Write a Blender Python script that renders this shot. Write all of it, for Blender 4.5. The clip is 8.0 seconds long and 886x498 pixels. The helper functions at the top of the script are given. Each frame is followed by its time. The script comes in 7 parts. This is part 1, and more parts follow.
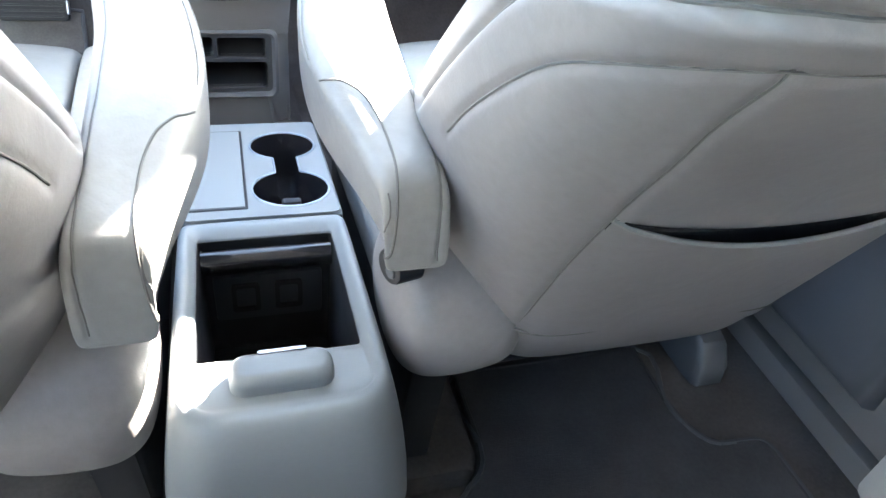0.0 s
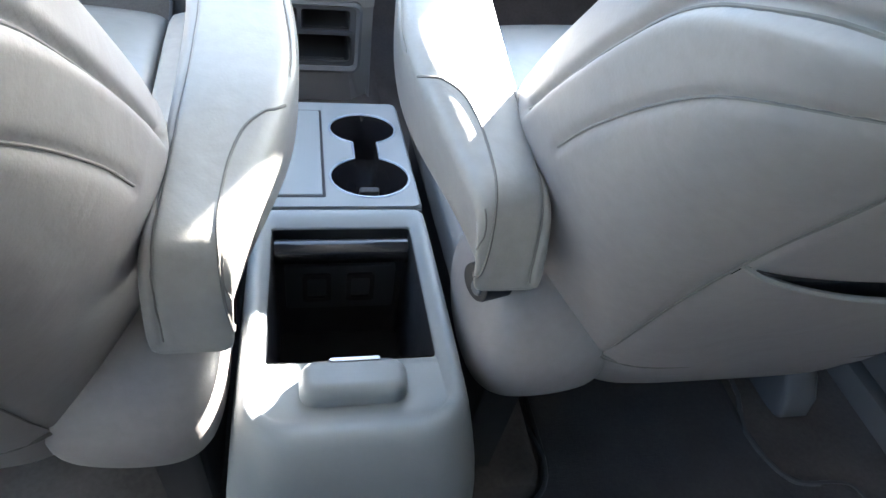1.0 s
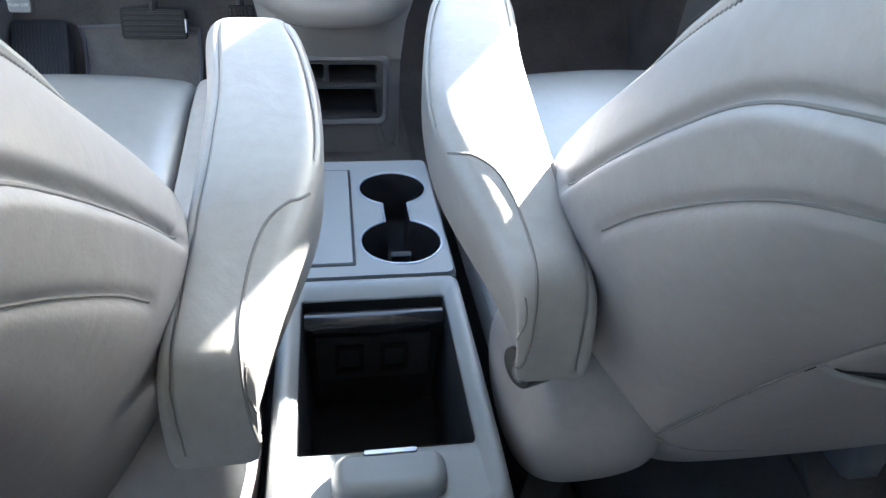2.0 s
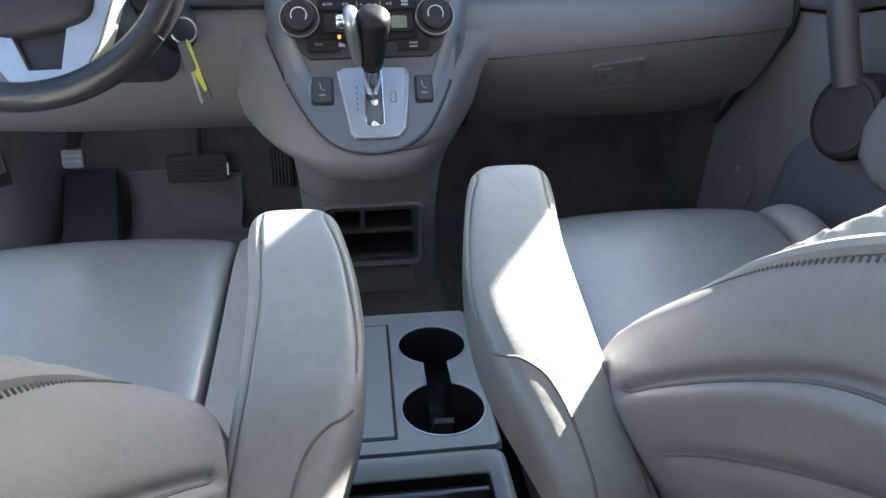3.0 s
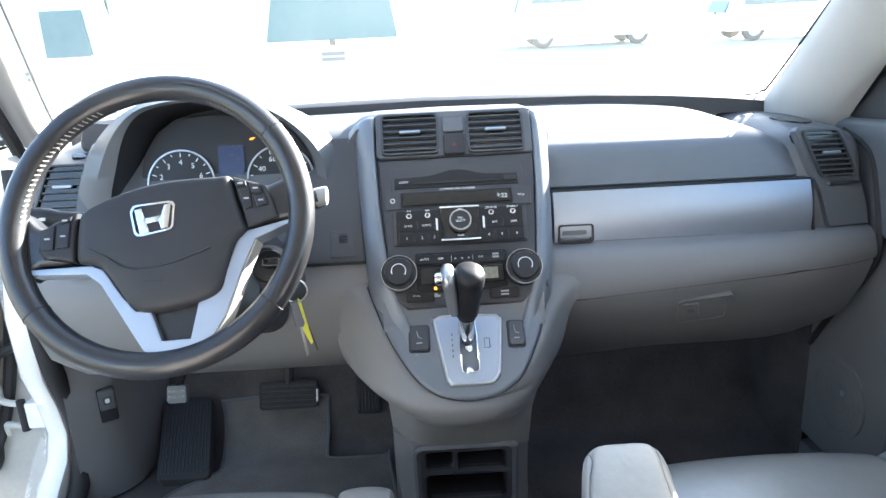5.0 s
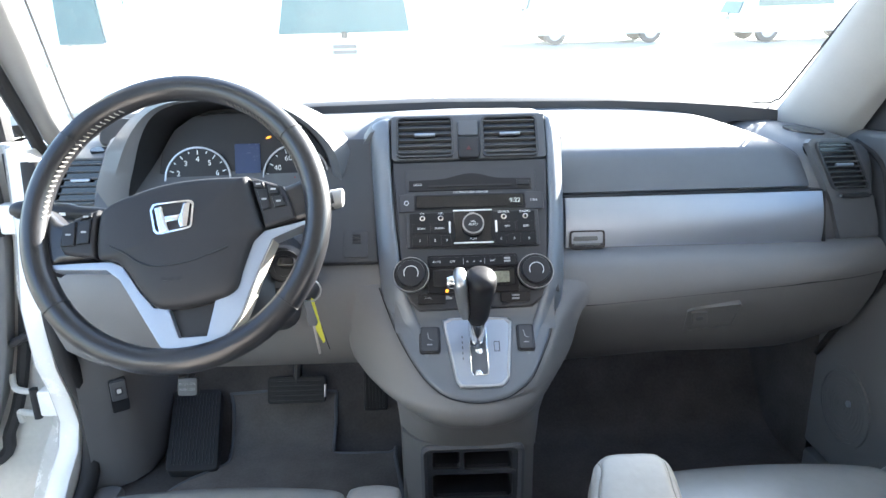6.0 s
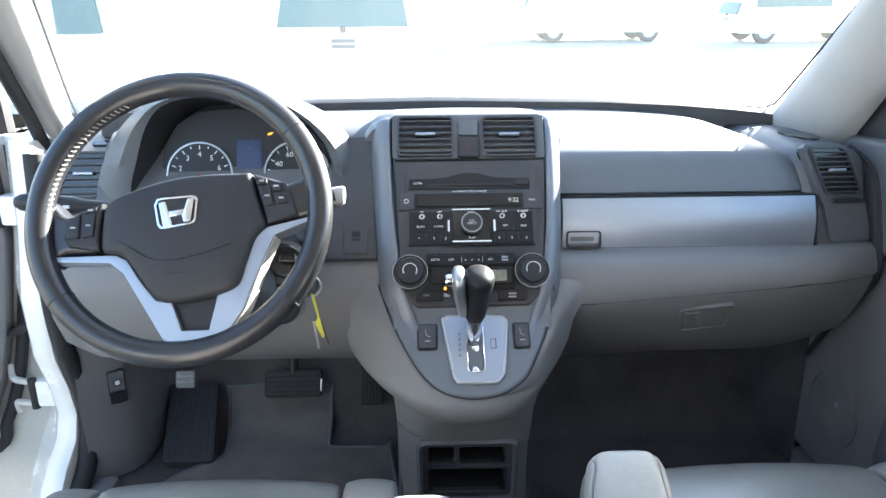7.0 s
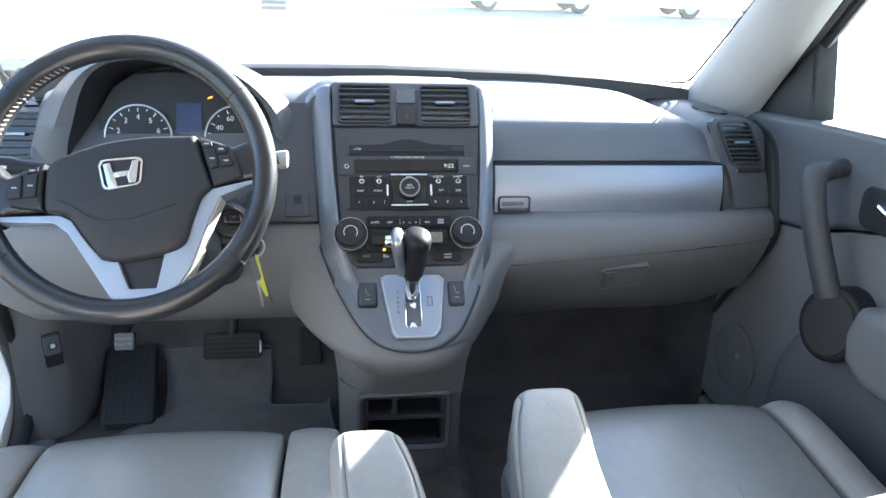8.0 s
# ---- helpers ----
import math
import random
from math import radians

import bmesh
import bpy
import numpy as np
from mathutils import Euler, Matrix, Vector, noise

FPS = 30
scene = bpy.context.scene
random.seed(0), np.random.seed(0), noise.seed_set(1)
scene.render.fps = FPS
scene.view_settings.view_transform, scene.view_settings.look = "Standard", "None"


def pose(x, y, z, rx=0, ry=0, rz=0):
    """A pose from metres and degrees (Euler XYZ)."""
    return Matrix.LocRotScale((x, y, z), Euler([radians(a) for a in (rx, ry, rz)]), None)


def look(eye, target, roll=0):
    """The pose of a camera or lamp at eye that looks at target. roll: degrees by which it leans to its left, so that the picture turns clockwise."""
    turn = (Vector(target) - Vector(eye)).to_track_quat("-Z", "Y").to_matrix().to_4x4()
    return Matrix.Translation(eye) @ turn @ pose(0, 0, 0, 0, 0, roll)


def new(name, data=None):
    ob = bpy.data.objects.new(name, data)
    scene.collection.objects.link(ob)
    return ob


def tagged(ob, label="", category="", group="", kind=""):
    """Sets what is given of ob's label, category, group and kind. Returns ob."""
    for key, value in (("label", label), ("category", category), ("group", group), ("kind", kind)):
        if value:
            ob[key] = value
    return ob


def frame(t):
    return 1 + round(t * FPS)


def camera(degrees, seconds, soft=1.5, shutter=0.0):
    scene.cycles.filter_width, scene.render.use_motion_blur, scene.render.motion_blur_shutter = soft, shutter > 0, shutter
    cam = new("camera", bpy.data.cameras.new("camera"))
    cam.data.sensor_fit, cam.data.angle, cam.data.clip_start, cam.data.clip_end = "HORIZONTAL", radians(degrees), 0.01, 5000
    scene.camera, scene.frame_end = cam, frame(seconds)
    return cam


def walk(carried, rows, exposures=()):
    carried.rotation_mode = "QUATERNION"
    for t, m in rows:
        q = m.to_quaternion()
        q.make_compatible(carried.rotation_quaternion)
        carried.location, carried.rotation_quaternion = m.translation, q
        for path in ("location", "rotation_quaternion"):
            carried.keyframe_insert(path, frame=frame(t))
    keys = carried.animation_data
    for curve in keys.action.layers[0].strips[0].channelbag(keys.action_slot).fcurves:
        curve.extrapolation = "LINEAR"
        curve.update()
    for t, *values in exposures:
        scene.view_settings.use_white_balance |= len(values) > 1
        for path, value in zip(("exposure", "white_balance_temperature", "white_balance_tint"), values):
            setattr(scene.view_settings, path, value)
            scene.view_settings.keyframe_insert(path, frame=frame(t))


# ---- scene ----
cam = camera(67.2, 8.0)
PATH = [
    (0, (-0.006, 0.231, 0.798), (0.554, 1.678, -0.464), 8.6),
    (0.5, (-0.014, 0.262, 0.794), (0.414, 1.689, -0.54), 9.7),
    (1, (-0.02, 0.287, 0.794), (0.375, 1.713, -0.552), 9.6),
    (2.3, (-0.014, 0.351, 0.814), (0.249, 1.894, -0.431), 3.3),
    (2.5, (-0.015, 0.363, 0.824), (0.227, 1.942, -0.379), 2.4),
    (3, (-0.017, 0.388, 0.85), (0.195, 2.07, -0.211), 0.8),
    (3.5, (-0.025, 0.405, 0.876), (0.137, 2.183, -0.026), -0.9),
    (4, (-0.033, 0.406, 0.9), (0.095, 2.254, 0.147), -2.1),
    (4.5, (-0.042, 0.404, 0.918), (0.038, 2.296, 0.275), -2.7),
    (5, (-0.052, 0.404, 0.932), (-0.011, 2.327, 0.385), -2.8),
    (6.5, (-0.065, 0.392, 0.952), (-0.036, 2.309, 0.38), -0.9),
    (7, (-0.068, 0.385, 0.955), (-0.029, 2.301, 0.38), -0.5),
    (7.5, (-0.067, 0.368, 0.955), (-0.004, 2.283, 0.379), -0.2),
    (8, (-0.079, 0.328, 0.963), (0.158, 2.2, 0.301), 1.5),
]
EXPOSURES = [(0, 5.72, 6600), (0.5, 5.45, 6470), (1, 5.12, 6360), (2.5, 4.25, 6230), (3, 3.6, 6270), (3.5, 3.55, 6300), (4, 3.98, 6380), (4.5, 4.08, 6350), (5, 4.08, 6400), (6.5, 3.97, 6400), (8, 3.87, 6270)]
walk(cam, [(t, look(eye, target, roll)) for t, eye, target, roll in PATH], EXPOSURES)

# ---- light ----
sky = bpy.data.worlds.new("sky")
scene.world = sky
sky.use_nodes = True
sn = sky.node_tree.nodes
sky_tex = sn.new("ShaderNodeTexSky")
sky_tex.sky_type, sky_tex.sun_disc = "NISHITA", False
SUN_WAY = Vector((1.64, 1.56, 1.0)).normalized()
sky_tex.sun_elevation = math.asin(SUN_WAY.z)
sky_tex.sun_rotation = math.atan2(SUN_WAY.x, SUN_WAY.y)
sky.node_tree.links.new(sky_tex.outputs[0], sn["Background"].inputs[0])
sn["Background"].inputs[1].default_value = 0.06
sun = new("sun", bpy.data.lights.new("sun", "SUN"))
sun.data.energy, sun.data.angle, sun.data.color = 5.0, radians(0.5), (1.0, 0.96, 0.88)
sun.matrix_world = look((4, 4, 6), Vector((4, 4, 6)) - SUN_WAY)


# ---- materials ----
def material(name, color, rough=0.5, metal=0.0, vary=0.12, grain=0.0, grain_scale=900.0, blotch=14.0, spec=0.5, coat=0.0, coat_rough=0.05, cells=False, rough_vary=0.08, wrinkle=0.0):
    """A surface with blotches, fine grain and relief; sizes are in metres."""
    m = bpy.data.materials.new(name)
    m.use_nodes = True
    nt = m.node_tree
    n, lk = nt.nodes, nt.links
    b = n["Principled BSDF"]
    tc = n.new("ShaderNodeTexCoord")
    big = n.new("ShaderNodeTexNoise")
    big.inputs["Scale"].default_value, big.inputs["Detail"].default_value = blotch, 6
    fine = n.new("ShaderNodeTexNoise")
    fine.inputs["Scale"].default_value, fine.inputs["Detail"].default_value = blotch * 16, 3
    for t in (big, fine):
        lk.new(tc.outputs["Object"], t.inputs["Vector"])
    mix = n.new("ShaderNodeMath")
    mix.operation = "MULTIPLY_ADD"
    lk.new(fine.outputs["Fac"], mix.inputs[0])
    mix.inputs[1].default_value = 0.45
    lk.new(big.outputs["Fac"], mix.inputs[2])
    ramp = n.new("ShaderNodeMapRange")
    ramp.inputs["From Min"].default_value, ramp.inputs["From Max"].default_value = 0.4, 1.05
    ramp.inputs["To Min"].default_value, ramp.inputs["To Max"].default_value = 1 - vary, 1 + vary
    lk.new(mix.outputs[0], ramp.inputs["Value"])
    tint = n.new("ShaderNodeVectorMath")
    tint.operation = "SCALE"
    tint.inputs[0].default_value = color
    lk.new(ramp.outputs[0], tint.inputs["Scale"])
    lk.new(tint.outputs[0], b.inputs["Base Color"])
    rr = n.new("ShaderNodeMapRange")
    rr.inputs["From Min"].default_value, rr.inputs["From Max"].default_value = 0.4, 1.05
    rr.inputs["To Min"].default_value, rr.inputs["To Max"].default_value = max(0.02, rough - rough_vary), min(1, rough + rough_vary)
    lk.new(mix.outputs[0], rr.inputs["Value"])
    lk.new(rr.outputs[0], b.inputs["Roughness"])
    b.inputs["Metallic"].default_value = metal
    b.inputs["Specular IOR Level"].default_value = spec
    b.inputs["Coat Weight"].default_value = coat
    b.inputs["Coat Roughness"].default_value = coat_rough
    if grain:
        if cells:
            g = n.new("ShaderNodeTexVoronoi")
            g.feature = "DISTANCE_TO_EDGE"
            out = g.outputs["Distance"]
        else:
            g = n.new("ShaderNodeTexNoise")
            g.inputs["Detail"].default_value = 4
            out = g.outputs["Fac"]
        g.inputs["Scale"].default_value = grain_scale
        lk.new(tc.outputs["Object"], g.inputs["Vector"])
        bump = n.new("ShaderNodeBump")
        bump.inputs["Strength"].default_value, bump.inputs["Distance"].default_value = grain, 0.4 / grain_scale
        lk.new(out, bump.inputs["Height"])
        lk.new(bump.outputs[0], b.inputs["Normal"])
    if wrinkle:
        # soft sags and stretch folds, a few centimetres apart
        fold = n.new("ShaderNodeTexNoise")
        fold.inputs["Scale"].default_value, fold.inputs["Detail"].default_value = 16.0, 3
        fold.inputs["Distortion"].default_value = 1.2
        lk.new(tc.outputs["Object"], fold.inputs["Vector"])
        sag = n.new("ShaderNodeBump")
        sag.inputs["Strength"].default_value, sag.inputs["Distance"].default_value = wrinkle, 0.006
        lk.new(fold.outputs["Fac"], sag.inputs["Height"])
        if grain:
            lk.new(sag.outputs[0], bump.inputs["Normal"])
        else:
            lk.new(sag.outputs[0], b.inputs["Normal"])
    return m


LEATHER = material("leather", (0.236, 0.228, 0.213), 0.45, grain=0.16, grain_scale=520, vary=0.17, blotch=7, rough_vary=0.05, coat=0.25, coat_rough=0.33, wrinkle=0.2)
LEATHER_BACK = material("seat_back_leather", (0.220, 0.204, 0.198), 0.47, grain=0.16, grain_scale=520, vary=0.17, blotch=7, rough_vary=0.05, coat=0.15, coat_rough=0.38, wrinkle=0.16)
LEATHER_INSERT = material("leather_insert", (0.203, 0.204, 0.196), 0.38, vary=0.13, blotch=5, rough_vary=0.04, spec=0.9, coat=1.0, coat_rough=0.27, wrinkle=0.25)
PANEL_GREY = material("stack_panel_grey", (0.032, 0.034, 0.040), 0.48, grain=0.2, grain_scale=1300, vary=0.08)
SEAM = material("seam_thread", (0.14, 0.133, 0.124), 0.8, vary=0.1)
THREAD = material("sunlit_thread", (0.36, 0.34, 0.31), 0.8, vary=0.1)
PIPING = material("piping", (0.255, 0.248, 0.235), 0.45, vary=0.08)
GREY = material("grey_plastic", (0.146, 0.148, 0.152), 0.55, grain=0.2, grain_scale=1500, vary=0.06)
SLATE = material("slate_plastic", (0.085, 0.092, 0.103), 0.5, grain=0.25, grain_scale=1300, vary=0.07)
DARK = material("dark_plastic", (0.038, 0.041, 0.047), 0.5, grain=0.25, grain_scale=1300, vary=0.1)
BLACK = material("black_plastic", (0.02, 0.021, 0.024), 0.42, grain=0.08, grain_scale=1400, vary=0.15, spec=0.35)
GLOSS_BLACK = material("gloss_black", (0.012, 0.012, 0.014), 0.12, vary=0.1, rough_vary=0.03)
# bands and gear panel are one piece; this lighter tone holds their light
BAND = material("lit_band_grey", (0.150, 0.168, 0.192), 0.36, metal=0.25, grain=0.05, grain_scale=2000, vary=0.05)
GEAR_GREY = material("gear_panel_grey", (0.118, 0.132, 0.150), 0.40, metal=0.2, grain=0.08, grain_scale=1500, vary=0.05)
HUB_BLACK = material("airbag_black", (0.026, 0.027, 0.031), 0.5, grain=0.25, grain_scale=1300, vary=0.1, spec=0.3)
CONSOLE = material("console_plastic", (0.190, 0.205, 0.214), 0.4, grain=0.15, grain_scale=1500, vary=0.05)
SILVER = material("silver_paint", (0.33, 0.37, 0.43), 0.46, metal=0.80, grain=0.05, grain_scale=2500, vary=0.05)
# slate made lighter and bluer, to put the sky's sheen into the colour
PAD_SLATE = material("dash_pad_sky_slate", (0.098, 0.113, 0.134), 0.44, grain=0.25, grain_scale=900, vary=0.08, blotch=5, coat=0.12, coat_rough=0.35)
BRUSHED = material("satin_trim", (0.33, 0.365, 0.42), 0.42, metal=0.85, grain=0.04, grain_scale=2500, vary=0.05, blotch=4)
CATCH_GREY = material("catch_grey", (0.135, 0.145, 0.15), 0.55, metal=0.2, vary=0.05)
SPOKE_SIDE = material("spoke_lit_side", (0.44, 0.43, 0.39), 0.5, vary=0.05)
CHEEK = material("satin_cheek", (0.46, 0.47, 0.48), 0.34, metal=0.9, vary=0.05)
CHROME = material("chrome", (0.85, 0.85, 0.86), 0.08, metal=1.0, vary=0.03, rough_vary=0.04)
STEEL = material("steel", (0.42, 0.42, 0.43), 0.35, metal=1.0, vary=0.2)
KNOB_BLACK = material("knob_black", (0.013, 0.013, 0.015), 0.42, grain=0.15, grain_scale=1200, vary=0.15, spec=0.25)
DULL_INK = material("dull_ink", (0.34, 0.35, 0.36), 0.7, vary=0.05)
GATE_CHROME = material("gate_chrome", (0.88, 0.87, 0.85), 0.07, metal=1.0, grain=1.0, grain_scale=55, vary=0.05, rough_vary=0.04)
# the door's white paint, darkened in the colour for the shade it stands in
SHADED_WHITE = material("shaded_door_white", (0.46, 0.46, 0.44), 0.35, vary=0.12, blotch=6)
SLAT = material("vent_slat", (0.055, 0.054, 0.054), 0.45, vary=0.1)
RUBBER = material("rubber", (0.018, 0.018, 0.02), 0.75, grain=0.2, grain_scale=900, vary=0.15)
CARPET = material("carpet", (0.074, 0.068, 0.066), 0.95, grain=0.9, grain_scale=700, vary=0.35, blotch=11, spec=0.1)
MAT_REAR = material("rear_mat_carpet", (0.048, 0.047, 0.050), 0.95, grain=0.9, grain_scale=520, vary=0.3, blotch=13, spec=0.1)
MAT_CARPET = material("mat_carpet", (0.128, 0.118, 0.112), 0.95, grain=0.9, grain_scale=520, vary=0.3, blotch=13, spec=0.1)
WHITE_PAINT = material("white_car_paint", (0.78, 0.78, 0.76), 0.25, vary=0.03, coat=0.6)
HEADLINER = material("headliner_cloth", (0.52, 0.51, 0.49), 0.9, grain=0.4, grain_scale=1200, vary=0.06)
PILLAR = material("pillar_plastic", (0.36, 0.36, 0.355), 0.6, grain=0.2, grain_scale=1400, vary=0.05)
WHEEL_LEATHER = material("wheel_leather", (0.013, 0.013, 0.015), 0.40, grain=0.2, grain_scale=700, vary=0.2, rough_vary=0.04, spec=0.4, coat=0.6, coat_rough=0.18)
WHITE_INK = material("white_ink", (0.75, 0.77, 0.78), 0.6, vary=0.04)
CONCRETE = material("concrete", (0.52, 0.51, 0.49), 0.9, grain=0.5, grain_scale=60, vary=0.14, blotch=0.7)
RED_LENS = material("red_lens", (0.35, 0.02, 0.02), 0.2)


def glass(name, tint, veil=0.0):
    m = bpy.data.materials.new(name)
    m.use_nodes = True
    n, lk = m.node_tree.nodes, m.node_tree.links
    clear = n.new("ShaderNodeBsdfTransparent")
    clear.inputs[0].default_value = (*tint, 1)
    shine = n.new("ShaderNodeBsdfGlossy")
    shine.inputs["Roughness"].default_value = 0.01
    lw = n.new("ShaderNodeLayerWeight")
    lw.inputs["Blend"].default_value = 0.5
    fr = n.new("ShaderNodeMath")
    fr.operation = "POWER"
    fr.inputs[1].default_value = 5.0
    lk.new(lw.outputs["Facing"], fr.inputs[0])
    mx = n.new("ShaderNodeMixShader")
    lk.new(fr.outputs[0], mx.inputs[0])
    lk.new(clear.outputs[0], mx.inputs[1])
    lk.new(shine.outputs[0], mx.inputs[2])
    if veil:
        # a thin white veil in the glass, imitating glare that washes out the view
        film = n.new("ShaderNodeBsdfTranslucent")
        film.inputs[0].default_value = (0.80, 0.79, 0.76, 1)
        tc = n.new("ShaderNodeTexCoord")
        patch = n.new("ShaderNodeTexNoise")
        patch.inputs["Scale"].default_value, patch.inputs["Detail"].default_value = 3.0, 6
        lk.new(tc.outputs["Object"], patch.inputs["Vector"])
        cover = n.new("ShaderNodeMapRange")
        cover.inputs["From Min"].default_value, cover.inputs["From Max"].default_value = 0.3, 0.7
        cover.inputs["To Min"].default_value, cover.inputs["To Max"].default_value = veil * 0.6, veil * 1.4
        lk.new(patch.outputs["Fac"], cover.inputs["Value"])
        veiled = n.new("ShaderNodeMixShader")
        lk.new(cover.outputs[0], veiled.inputs[0])
        lk.new(mx.outputs[0], veiled.inputs[1])
        lk.new(film.outputs[0], veiled.inputs[2])
        mx = veiled
    lk.new(mx.outputs[0], n["Material Output"].inputs[0])
    return m


GLASS = glass("car_glass", (0.90, 0.94, 0.93))
SCREEN_GLASS = glass("windscreen_glass", (0.90, 0.94, 0.93), 0.016)
# tint set this dark to hold back light through the unseen rear windows
PRIVACY_GLASS = glass("privacy_glass", (0.07, 0.08, 0.085))


# ---- building helpers ----
def thing(name, label, category, base=(0, 0, 0), group="", kind=""):
    ob = new(name)
    ob.empty_display_size = 0.05
    ob.location = base
    return tagged(ob, label, category, group, kind)


def link(name, bm, mat, sharp=38, ngon=True):
    bmesh.ops.recalc_face_normals(bm, faces=bm.faces[:])
    me = bpy.data.meshes.new(name)
    bm.to_mesh(me)
    bm.free()
    me.polygons.foreach_set("use_smooth", [True] * len(me.polygons))
    me.set_sharp_from_angle(angle=radians(sharp))
    me.materials.append(mat)
    ob = new(name, me)
    areas = [p.area for p in me.polygons]
    if max(areas) > 0.12 * sum(areas):
        md = ob.modifiers.new("flat_faces", "WEIGHTED_NORMAL")
        md.keep_sharp = True
    return ob


def part(name, bm, mat, parent, label="", sharp=38):
    """One mesh in world coordinates as a part of a thing, or of a part."""
    ob = link(name, bm, mat, sharp)
    ob.parent = parent
    if parent.parent is None:
        ob.matrix_parent_inverse = Matrix.Translation(-parent.location)
    return tagged(ob, label)


def solid(name, bm, mat, label, category="", kind="", group="", sharp=38):
    return tagged(link(name, bm, mat, sharp), label, category, group, kind)


def subdivide(ob, levels=2):
    ob.modifiers.clear()
    md = ob.modifiers.new("smooth", "SUBSURF")
    md.levels = md.render_levels = levels
    return ob


class Frame:
    """A plane in space: (a, b, c) along u, along v and off the plane."""
    def __init__(self, o, v, n, u=(1, 0, 0)):
        self.o, self.u, self.v, self.n = Vector(o), Vector(u).normalized(), Vector(v).normalized(), Vector(n).normalized()

    def __call__(self, a, b, c=0.0):
        return self.o + self.u * a + self.v * b + self.n * c


WORLD = Frame((0, 0, 0), (0, 1, 0), (0, 0, 1))
FACE = Frame((0, 0, 0), (0, 0, 1), (0, -1, 0))  # a: x, b: z, c: -y


def loft(rings, caps=(True, True), bm=None, closed=True):
    bm = bm or bmesh.new()
    rows = [[bm.verts.new(p) for p in r] for r in rings]
    k = len(rows[0])
    for r0, r1 in zip(rows, rows[1:]):
        for i in range(k if closed else k - 1):
            j = (i + 1) % k
            bm.faces.new((r0[i], r0[j], r1[j], r1[i]))
    if caps[0]:
        bm.faces.new(rows[0][::-1])
    if caps[1]:
        bm.faces.new(rows[-1])
    return bm


def rounded(a0, a1, b0, b1, r, n=4):
    """A rectangle with round corners, as points (a, b), counter-clockwise."""
    r = min(r, (a1 - a0) / 2 - 1e-5, (b1 - b0) / 2 - 1e-5)
    out = []
    for ca, cb, s in ((a1 - r, b0 + r, -90), (a1 - r, b1 - r, 0), (a0 + r, b1 - r, 90), (a0 + r, b0 + r, 180)):
        for i in range(n + 1):
            t = radians(s + 90 * i / n)
            out.append((ca + r * math.cos(t), cb + r * math.sin(t)))
    return out


def prism(pts, fr, c0, c1, bevel=0.0, bm=None, segments=2):
    """A flat outline given thickness, its front edge (c1) rounded by bevel."""
    ca, cb = sum(p[0] for p in pts) / len(pts), sum(p[1] for p in pts) / len(pts)
    rings = [[fr(a, b, c0) for a, b in pts]]
    if bevel:
        n = len(pts)
        inset = []
        for i in range(n):
            p, q, s = Vector(pts[i - 1]), Vector(pts[i]), Vector(pts[(i + 1) % n])
            e, f = (q - p), (s - q)
            e, f = (e.normalized() if e.length > 1e-9 else f.normalized()), (f.normalized() if f.length > 1e-9 else e.normalized())
            m = Vector((-e.y - f.y, e.x + f.x))
            m = m / max(0.35, m.length_squared / 2) if m.length > 1e-6 else Vector((0, 0))
            inset.append(m)
        area = sum(pts[i - 1][0] * pts[i][1] - pts[i][0] * pts[i - 1][1] for i in range(n))
        sg = 1 if area > 0 else -1
        for k in range(segments + 1):
            t = math.pi / 2 * k / segments
            d, c = bevel * (1 - math.cos(t)), c1 - bevel * (1 - math.sin(t))
            rings.append([fr(p[0] + sg * m.x * d, p[1] + sg * m.y * d, c) for p, m in zip(pts, inset)])
    else:
        rings.append([fr(a, b, c1) for a, b in pts])
    return loft(rings, bm=bm)


def block(x0, x1, y0, y1, z0, z1, r=0.004, bm=None, seg=2):
    tmp = bmesh.new()
    bmesh.ops.create_cube(tmp, size=1.0, matrix=Matrix.LocRotScale(((x0 + x1) / 2, (y0 + y1) / 2, (z0 + z1) / 2), None, (x1 - x0, y1 - y0, z1 - z0)))
    if r:
        bmesh.ops.bevel(tmp, geom=tmp.edges[:], offset=r, segments=seg, profile=0.5, affect="EDGES")
    if bm is None:
        return tmp
    me = bpy.data.meshes.new("tmp")
    tmp.to_mesh(me)
    tmp.free()
    bm.from_mesh(me)
    bpy.data.meshes.remove(me)
    return bm


def slab(fr, a0, a1, b0, b1, c0, c1, r=0.003, corner=0.004, bm=None):
    """A plate with rounded corners and a rounded front edge, in a frame."""
    return prism(rounded(a0, a1, b0, b1, corner), fr, c0, c1, r, bm)


def smooth_path(pts, per=6, closed=False):
    pts = [Vector(p) for p in pts]
    n, out = len(pts), []
    for i in range(n if closed else n - 1):
        p0 = pts[i - 1] if (i or closed) else pts[0] * 2 - pts[1]
        p1, p2 = pts[i], pts[(i + 1) % n]
        p3 = pts[(i + 2) % n] if (i + 2 < n or closed) else pts[-1] * 2 - pts[-2]
        for k in range(per):
            t = k / per
            out.append(0.5 * ((2 * p1) + (p2 - p0) * t + (2 * p0 - 5 * p1 + 4 * p2 - p3) * t * t + (3 * p1 - p0 - 3 * p2 + p3) * t ** 3))
    if not closed:
        out.append(pts[-1])
    return out


